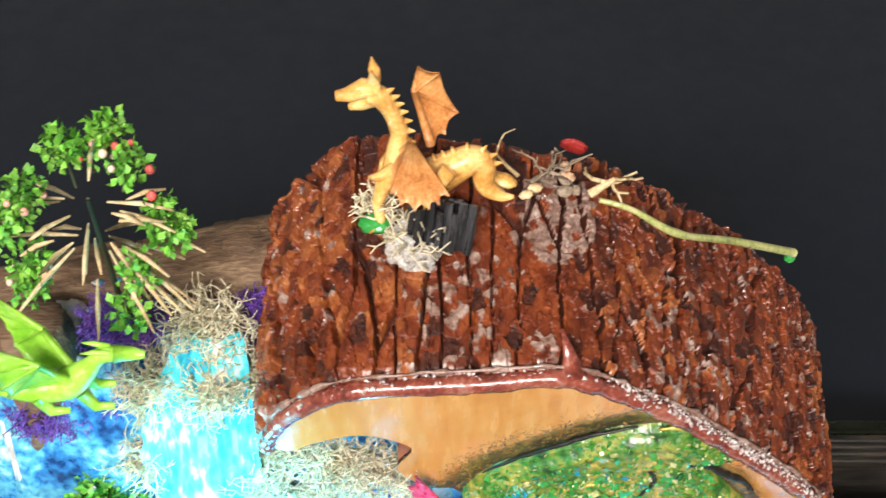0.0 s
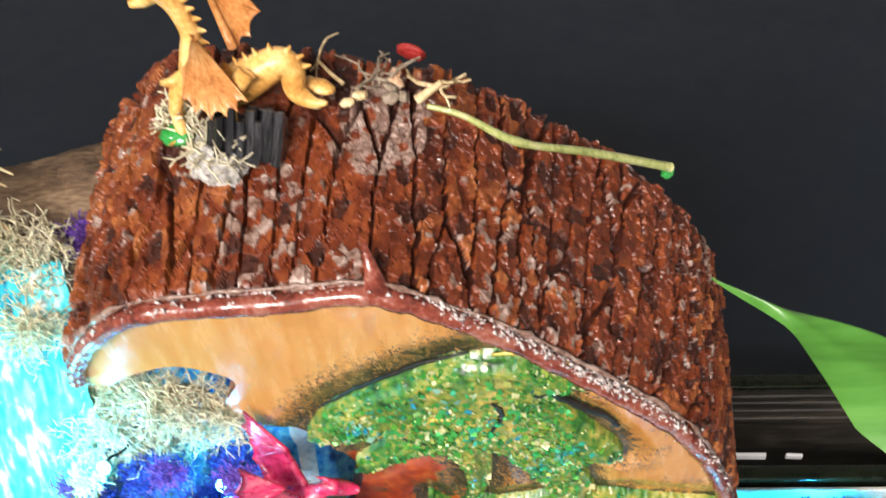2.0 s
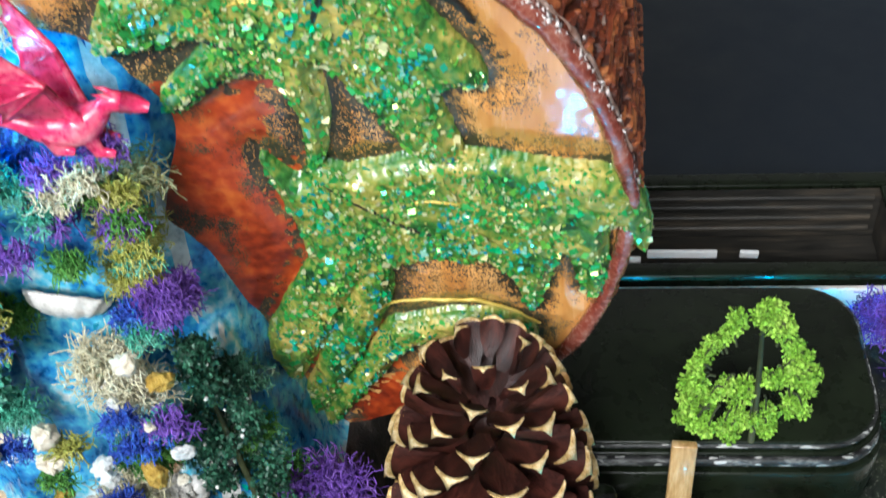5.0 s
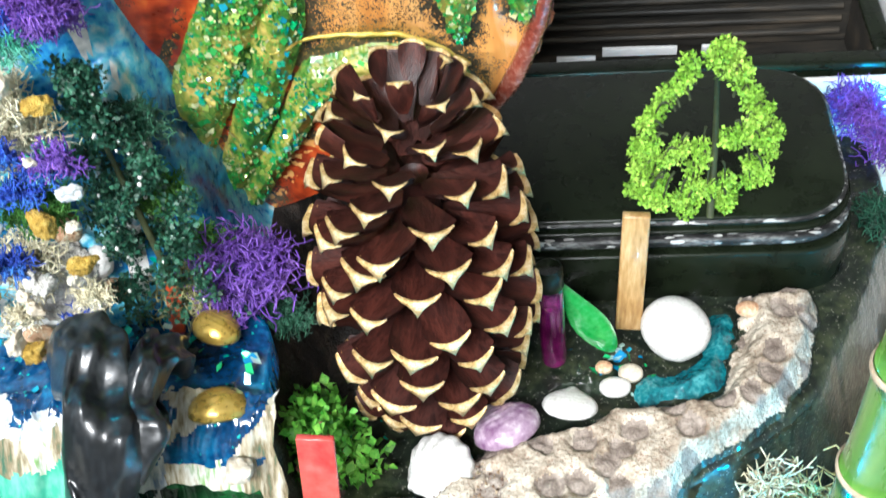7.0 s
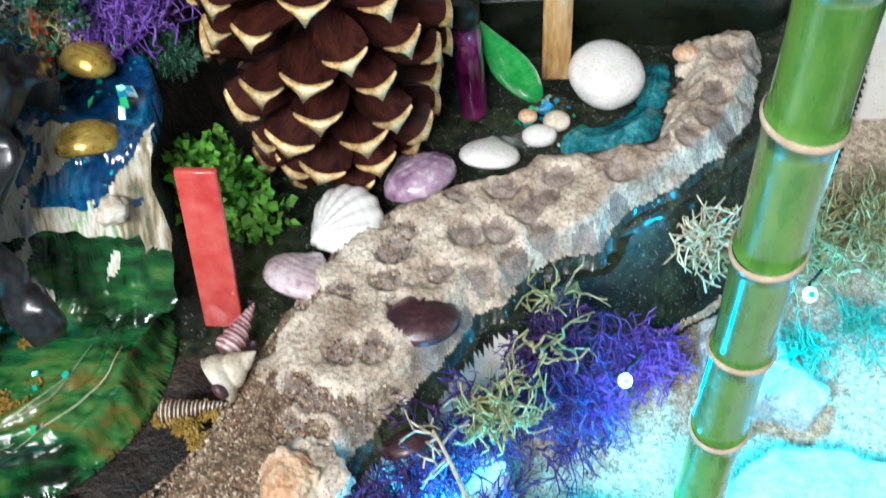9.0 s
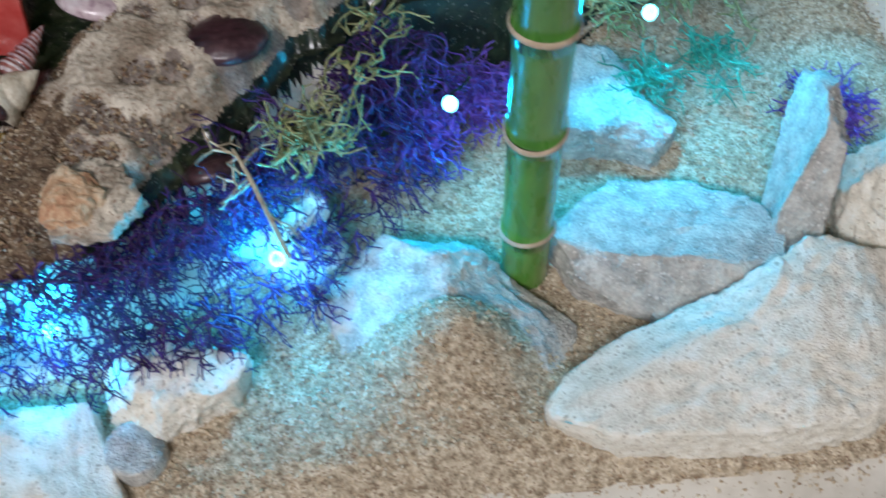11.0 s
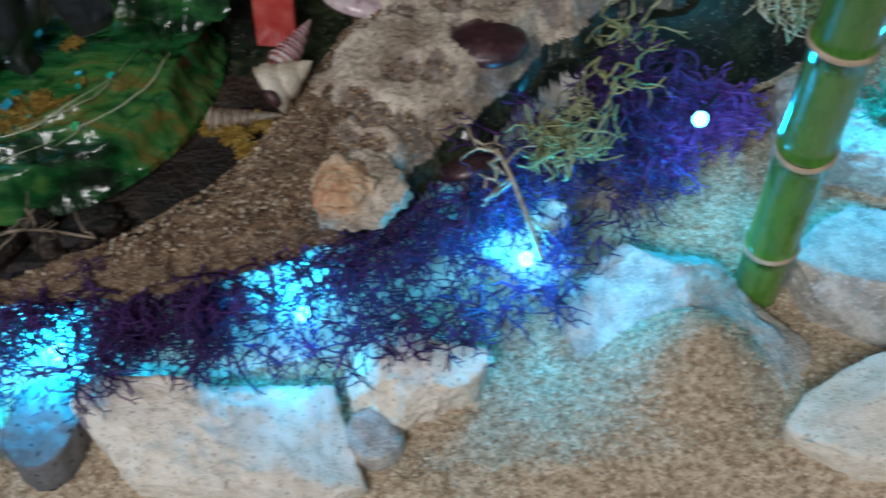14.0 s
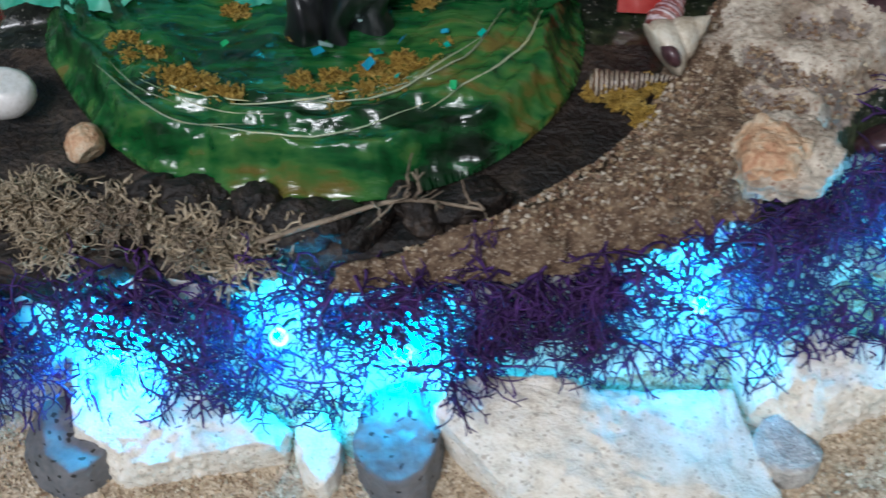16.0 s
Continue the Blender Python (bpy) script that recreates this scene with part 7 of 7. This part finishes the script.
def shard():
    """A rounded drop of glass, thick in the middle, pointed at the top."""
    n, k = 26, 12
    t = np.linspace(0, 2 * np.pi, n, endpoint=False)
    rim = np.c_[0.0074 * np.sin(t) * (0.35 + 0.65 * smooth(1.0, -0.4, np.cos(t))) + 0.0040 * (1 - np.cos(t)) * 0.9, 0.0195 * np.cos(t)]
    L = Lump()
    r = np.linspace(1, 0.02, k)
    for sign in (-1, 1):
        v = np.stack([rim[:, None, 0] * r[None] + 0.004 * (1 - r[None]), sign * 0.0026 * np.sqrt(1 - r[None] ** 2 + 1e-6) * np.ones((n, 1)), rim[:, None, 1] * r[None]], -1)
        f = grid(n, k, True)
        L.put(v.reshape(-1, 3), f if sign < 0 else f[:, ::-1])
    ob = add("green_shard", L.mesh("green_shard", GREEN_GLASS), m=pose(0.1608, 0.2710, 0.0695, -14, -22, 0))
    tagged(ob, "rounded pointed drop of translucent green glass beside the vial", "glass shard")


shard()


def vial():
    base = thing("glass_vial", "slim dark purple glass vial with a black cap, upright", "vial", m=pose(0.1530, 0.2650, 0.052, -5, -2, 0))
    L = Lump()
    z = np.array([0, 0.001, 0.002, 0.037, 0.039])
    L.tube(np.c_[0 * z, 0 * z, z], [0.0036, 0.0045, 0.0048, 0.0048, 0.0044], 24)
    add("tube", L.mesh("tube", PURPLE_GLASS), base)
    L = Lump()
    z = np.array([0.0388, 0.0395, 0.048, 0.0485])
    L.tube(np.c_[0 * z, 0 * z, z], [0.0045, 0.0051, 0.0051, 0.0045], 24)
    add("cap", L.mesh("cap", BLACK_PLASTIC), base, "black cap")


vial()


def foil_chips():
    rng = np.random.default_rng(12)
    L = Lump()
    quad = np.array([[-1, -0.5, 0], [0.9, -0.6, 0.1], [1, 0.5, 0], [-0.7, 0.6, 0.15]])
    spots = [(-0.03, 0.235, 40, 0.03), (0.035, 0.225, 14, 0.02), (0.18, 0.262, 16, 0.014), (0.085, 0.24, 6, 0.02), (0.0, 0.15, 16, 0.04), (0.06, 0.12, 4, 0.02), (-0.02, 0.27, 14, 0.02), (0.025, 0.25, 8, 0.008)]
    for x, y, n, s in spots:
        for _ in range(n):
            px, py = x + rng.normal(0, s * 0.5), y + rng.normal(0, s * 0.4)
            pz = max(on_bank(px, py), 0.107 if (px < 0.052 and 0.2 < py < 0.255) else 0.0, 0.069 if (px < 0.05 and 0.12 < py < 0.18) else 0.0) + 0.0012
            m = np.array(Euler((rng.normal(0, 0.5), rng.normal(0, 0.5), rng.uniform(0, 6.28))).to_matrix())
            L.put(quad @ m.T * rng.uniform(0.0007, 0.0020) + (px, py, pz), [[0, 1, 2, 3]])
    for x, y, n, s in ((-0.020, 0.236, 12, 0.010), (0.004, 0.236, 6, 0.006), (0.022, 0.243, 6, 0.004), (0.051, 0.220, 7, 0.005), (-0.06, 0.235, 6, 0.012), (0.176, 0.262, 7, 0.006)):
        for _ in range(n):
            px, py = x + rng.normal(0, s), y + rng.normal(0, s * 0.6)
            pz = max(on_bank(px, py), 0.1085 if px < 0.06 else 0.0) + 0.0015
            m = np.array(Euler((rng.normal(0.3, 0.4), rng.normal(0, 0.4), rng.uniform(0, 6.28))).to_matrix())
            L.put(quad @ m.T * rng.uniform(0.0016, 0.0030) + (px, py, pz), [[0, 1, 2, 3]])
    tagged(add("foil_chips", L.mesh("foil_chips", TEAL_GLASS, True)), "scattered teal and green foil chips", "foil", kind="stuff")


foil_chips()
pool("teal_puddle", "small teal resin puddle beside the white shell", [(0.184, 0.2450), (0.200, 0.2455), (0.2150, 0.252), (0.2205, 0.268), (0.224, 0.286), (0.213, 0.288), (0.208, 0.272), (0.199, 0.260), (0.186, 0.257)], 0.0510, TEAL, 0.003, 0.004, nx=110, ny=110, lip=0.0012)
for lab, x, y, z, w, d, rz in (("torn white plastic strip on the trough", 0.168, 0.4340, 0.0590, 0.018, 0.006, -24), ("white plastic scrap on the trough", 0.197, 0.4345, 0.0640, 0.034, 0.0045, 0), ("white plastic scrap on the trough", 0.2295, 0.4340, 0.0640, 0.009, 0.005, 12)):
    plank("plastic_scrap", lab, (x - w / 2, y, z), (x + w / 2, y - 0.0005, z), 0.0018, d, WHITE_PLASTIC, "scrap", rz)


for x, s_ in ((0.232, 0.004), (0.252, 0.005), (0.285, 0.005)):
    lichen("moss", "small dark blue moss sprig before the light tube", (x, 0.4100, 0.050), (s_, s_ * 0.5, s_ * 1.0), 26, DEEP_PURPLE, int(x * 1000), 0.0022, 5, 0.0004)


# ---- figurines ----
def wing_mesh(L, root, elbow, tips, inner, slot, thick=0.0005):
    """A ribbed membrane wing: arm from root to elbow, fingers to the tips, skin between."""
    root, elbow, inner = np.array(root), np.array(elbow), np.array(inner)
    tips = [np.array(t) for t in tips]
    L.tube([root, (root + elbow) / 2, elbow], [0.0016, 0.0013, 0.0011], 7, slot)
    for t in tips:
        L.tube([elbow, (elbow + t) / 2, t], [0.0010, 0.0007, 0.0003], 6, slot)
    edge = tips + [inner]
    for a, b in zip(edge, edge[1:]):
        k = np.linspace(0, 1, 7)[:, None]
        line_a = elbow * (1 - k) + a * k
        target = b if b is not inner else inner
        start = elbow if b is not inner else root
        line_b = start * (1 - k) + target * k
        L.sheet_between(line_a, line_b, 7, thick, slot=slot, sag=(elbow - (a + b) / 2) * 0.10)


def amber_dragon():
    o = np.array((-0.008, 0.312, 0.418))
    L = Lump()
    P = lambda *p: [np.array(q) - o for q in p]
    spine = spline(P((-0.0235, 0.312, 0.4655), (-0.0200, 0.312, 0.4650), (-0.0165, 0.312, 0.4595), (-0.0140, 0.312, 0.4510), (-0.0145, 0.311, 0.4420), (-0.0140, 0.310, 0.4340), (-0.0065, 0.312, 0.4300), (0.0020, 0.314, 0.4330), (0.0095, 0.315, 0.4365), (0.0132, 0.315, 0.4335), (0.0140, 0.313, 0.4270), (0.0190, 0.311, 0.4240), (0.0235, 0.310, 0.4245)), 8, False)
    n = len(spine)
    rad = np.interp(np.linspace(0, 1, n), [0, 0.08, 0.17, 0.27, 0.36, 0.45, 0.55, 0.66, 0.76, 0.86, 0.94, 1], [0.0030, 0.0036, 0.0028, 0.0030, 0.0046, 0.0068, 0.0066, 0.0050, 0.0042, 0.0030, 0.0016, 0.0006])
    L.tube(spine, rad, 16, 0)
    # head: brow, upper and lower jaw, ears, crest along the neck
    L.tube(P((-0.0200, 0.312, 0.4672), (-0.0245, 0.312, 0.4680), (-0.0295, 0.312, 0.4655), (-0.0332, 0.312, 0.4650)), [0.0030, 0.0034, 0.0024, 0.0017], 12, 0)
    L.tube(P((-0.0215, 0.312, 0.4640), (-0.0255, 0.312, 0.4618), (-0.0292, 0.312, 0.4608)), [0.0028, 0.0021, 0.0012], 9, 0)
    for dy in (-0.0020, 0.0020):
        L.tube(P((-0.0205, 0.312 + dy, 0.4690), (-0.0212, 0.312 + 1.6 * dy, 0.4730), (-0.0218, 0.312 + 1.7 * dy, 0.4775)), [0.0014, 0.0020, 0.0002], 8, 0, squash=0.5)
        L.ball(np.array((-0.0255, 0.312 + 1.25 * dy, 0.4686)) - o, 0.0009, 0)
    for i in range(9, 74, 3):
        d = spine[min(i + 1, n - 1)] - spine[i]
        back = np.array((-d[2], 0, d[0]))
        back = back / (np.linalg.norm(back) + 1e-9)
        if back[0] + 0.6 * back[2] < 0:
            back = -back
        L.tube([spine[i] + back * rad[i] * 0.7, spine[i] + back * (rad[i] + 0.0022) + d * 0.4], [0.0015, 0.0003], 5, 0)
    # legs
    for x, y in ((-0.0195, 0.305), (-0.0185, 0.316), (-0.003, 0.304)):
        L.tube(P((x + 0.005, y + 0.002, 0.4400), (x, y - 0.001, 0.4345), (x - 0.0015, y - 0.002, 0.4290), (x - 0.001, y - 0.003, 0.4200)), [0.0032, 0.0027, 0.0021, 0.0016], 9, 0)
        for k in (-1, 0, 1):
            L.tube(P((x - 0.001, y - 0.003, 0.4205), (x - 0.0045, y - 0.005 + 0.002 * k, 0.4192)), [0.0010, 0.0004], 5, 0)
    L.tube(P((-0.0160, 0.306, 0.4400), (-0.0205, 0.304, 0.4385), (-0.0235, 0.303, 0.4392)), [0.0024, 0.0017, 0.0009], 8, 0)
    wing_mesh(L, *P((-0.0040, 0.318, 0.4400), (-0.0092, 0.322, 0.4590)), P((-0.0078, 0.323, 0.4680), (-0.0011, 0.324, 0.4648), (0.0050, 0.324, 0.4490), (0.0008, 0.323, 0.4405)), P((-0.0030, 0.321, 0.4385))[0], 1)
    wing_mesh(L, *P((-0.0125, 0.307, 0.4470), (-0.0100, 0.302, 0.4545)), P((0.0020, 0.300, 0.4340), (-0.0012, 0.299, 0.4310), (-0.0045, 0.298, 0.4300), (-0.0090, 0.297, 0.4300), (-0.0135, 0.298, 0.4318), (-0.0168, 0.300, 0.4350)), P((-0.0165, 0.304, 0.4420))[0], 1)
    tagged(add("dragon_figurine", L.mesh("dragon_figurine", [AMBER, RUST]), m=Matrix.Translation(o)), "amber-yellow dragon figurine with raised rust-brown wings", "figurine")


amber_dragon()


def small_dragon(name, label, at, rz, s, mats, lift=0.0, fat=1.0, wing=1.0):
    """A flying dragon figurine that faces +x."""
    L = Lump()
    spine = spline([(0.020, 0, 0.012), (0.014, 0, 0.0125), (0.008, 0, 0.006), (0.0, 0, 0.0), (-0.012, 0, -0.001), (-0.024, 0, 0.001), (-0.036, 0, 0.0)], 8, False) * s
    n = len(spine)
    rad = np.interp(np.linspace(0, 1, n), [0, 0.1, 0.25, 0.45, 0.62, 0.8, 1], [0.0020, 0.0026, 0.0024, 0.0052, 0.0046, 0.0022, 0.0004]) * s * fat
    L.tube(spine, rad, 12)
    L.tube(np.array([(0.018, 0, 0.0128), (0.024, 0, 0.0118), (0.028, 0, 0.0105)]) * s, np.array([0.0028, 0.0022, 0.0012]) * s * fat, 9)
    for dy in (-1, 1):
        L.tube(np.array([(0.017, 0.0015 * dy, 0.0145), (0.012, 0.002 * dy, 0.0165), (0.008, 0.0025 * dy, 0.0170)]) * s, np.array([0.0012, 0.0010, 0.0002]) * s, 6)
        for x in (0.005, -0.010):
            L.tube(np.array([(x, 0.003 * dy, -0.002), (x + 0.004, 0.005 * dy, -0.008), (x + 0.010, 0.005 * dy, -0.0085)]) * s, np.array([0.0024, 0.0017, 0.0010]) * s * fat, 7)
        m = np.array([s, s * dy, s]) * wing
        wing_mesh(L, np.array((0.002, 0.003, 0.004)) * m, np.array((-0.004, 0.007, 0.017)) * m,
                  [np.array(t) * m for t in ((-0.016, 0.010, 0.031), (-0.017, 0.012, 0.022), (-0.015, 0.012, 0.014), (-0.014, 0.010, 0.008))], np.array((-0.010, 0.003, 0.004)) * m, len(mats) - 1, 0.0006 * s)
    tagged(add(name, L.mesh(name, mats), m=pose(*at, 0, lift, rz)), label, "figurine")


small_dragon("dragon_figurine", "lime-green plastic dragon figurine on the cliff top", (-0.118, 0.252, 0.3985), 8, 0.92, [LIME_PLASTIC], 0, 1.15, 1.15)
small_dragon("dragon_figurine", "crimson and pink plastic dragon figurine on lichen", (0.004, 0.248, 0.303), 4, 0.72, [RED_PLASTIC], 8, 1.6, 1.55)
def black_crystal():
    rng = np.random.default_rng(501)
    base = thing("black_crystal", "black ribbed crystal chunk of glossy parallel prisms on the log top", "crystal", m=pose(-0.0005, 0.300, 0.4205, -24, 16, 14))
    for row, (y, n) in enumerate(((-0.003, 7), (0.001, 8), (0.005, 6))):
        for k in range(n):
            x = (k - (n - 1) / 2) * 0.0029 + rng.normal(0, 0.0003)
            low, high = -0.0085 + rng.uniform(0, 0.002), 0.0075 + rng.uniform(-0.003, 0.002)
            L = Lump()
            L.tube([(x, y, low), (x + 0.0003, y, 0.0), (x, y, high)], [0.0018, 0.0019, 0.0016], 6)
            add("prism", L.mesh("prism", BLACK_CRYSTAL, True), base)


black_crystal()
rock("grey and white crystal chunk on the log top", -0.010, 0.296, 0.415, oval(0.0090, 0.007, 7), 0.0055, 502, GREY_STONE, 0, 0, 0, 6, 5, 1.6, "grey_crystal")
pebble("green_crystal", "small bright green crystal on the log bark", (-0.0225, 0.303, 0.419), (0.0052, 0.0042, 0.0034), 503, GREEN_GLASS, category="crystal", rough=0.3)
lichen("lichen", "cream lichen under the amber figurine", (-0.010, 0.296, 0.418), (0.010, 0.007, 0.004), 34, CREAM, 505, 0.003, 4, 0.0005, category="lichen")
lichen("lichen", "cream lichen beside the amber figurine", (-0.021, 0.306, 0.422), (0.006, 0.006, 0.006), 30, CREAM, 506, 0.0028, 4, 0.0005, category="lichen")


def log_litter():
    rng = np.random.default_rng(77)
    stem = spline([(0.053, 0.317, 0.4165), (0.064, 0.315, 0.4140), (0.081, 0.314, 0.4035), (0.105, 0.327, 0.3870), (0.1330, 0.340, 0.3680)], 10, False)
    L = Lump()
    L.tube(stem - stem[0], np.interp(np.linspace(0, 1, len(stem)), [0, 0.3, 0.5, 0.55, 1], [0.0009, 0.0011, 0.0016, 0.0013, 0.0017]), 10)
    tagged(add("cut_twig", L.mesh("cut_twig", STEM), m=Matrix.Translation(stem[0])), "thin pale green stem lying across the log top", "stem")
    pebble("green_crystal", "tiny green crystal at the stem end", (0.1320, 0.340, 0.3655), (0.0022, 0.002, 0.002), 520, GREEN_GLASS, category="crystal", rough=0.3)
    for i in range(9):
        x, y = rng.uniform(0.014, 0.050), rng.uniform(0.318, 0.336)
        pebble("seed_pod", "small dry straw-coloured seed pod on the log", (x, y, 0.4165 + 0.003 * rng.random()), rng.uniform(0.0013, 0.0028, 3), 530 + i, (STRAW, BARNACLE, TWIG)[i % 3], tuple(rng.uniform(0, 90, 3)), "seed pod", 0.4)
    pebble("red_petal", "dark red dried petal on the log", (0.0465, 0.345, 0.4165), (0.0050, 0.0016, 0.0040), 550, RED_PETAL, (20, 10, -14), "petal", 0.3)
    pebble("orange_petal", "orange dried petal on the log", (0.020, 0.319, 0.424), (0.0050, 0.0030, 0.0018), 551, AMBER, (0, 10, -20), "petal", 0.3)
    lone_twig("small forked yellow twig on the log", [(0.050, 0.319, 0.4175), (0.054, 0.3195, 0.4205), (0.058, 0.320, 0.4235)], 0.0018, STRAW, 88, 3)
    lone_twig("thin straw twig on the log", [(0.026, 0.328, 0.4175), (0.022, 0.330, 0.4205), (0.018, 0.332, 0.4245)], 0.0009, STRAW, 89, 1)
    lone_twig("dry brown twig bunch on the log", [(0.030, 0.325, 0.4175), (0.036, 0.327, 0.4200), (0.043, 0.326, 0.4185)], 0.0009, TWIG, 90, 8)


STEM = surface("cut_twig", [(0.22, 0.26, 0.08), (0.38, 0.42, 0.14), (0.55, 0.52, 0.28)], 110, 0.3, bump=0.3, coat=0.5)
RED_PETAL = surface("red_petal", [(0.22, 0.015, 0.012), (0.40, 0.03, 0.025)], 160, 0.5, bump=0.4)
log_litter()
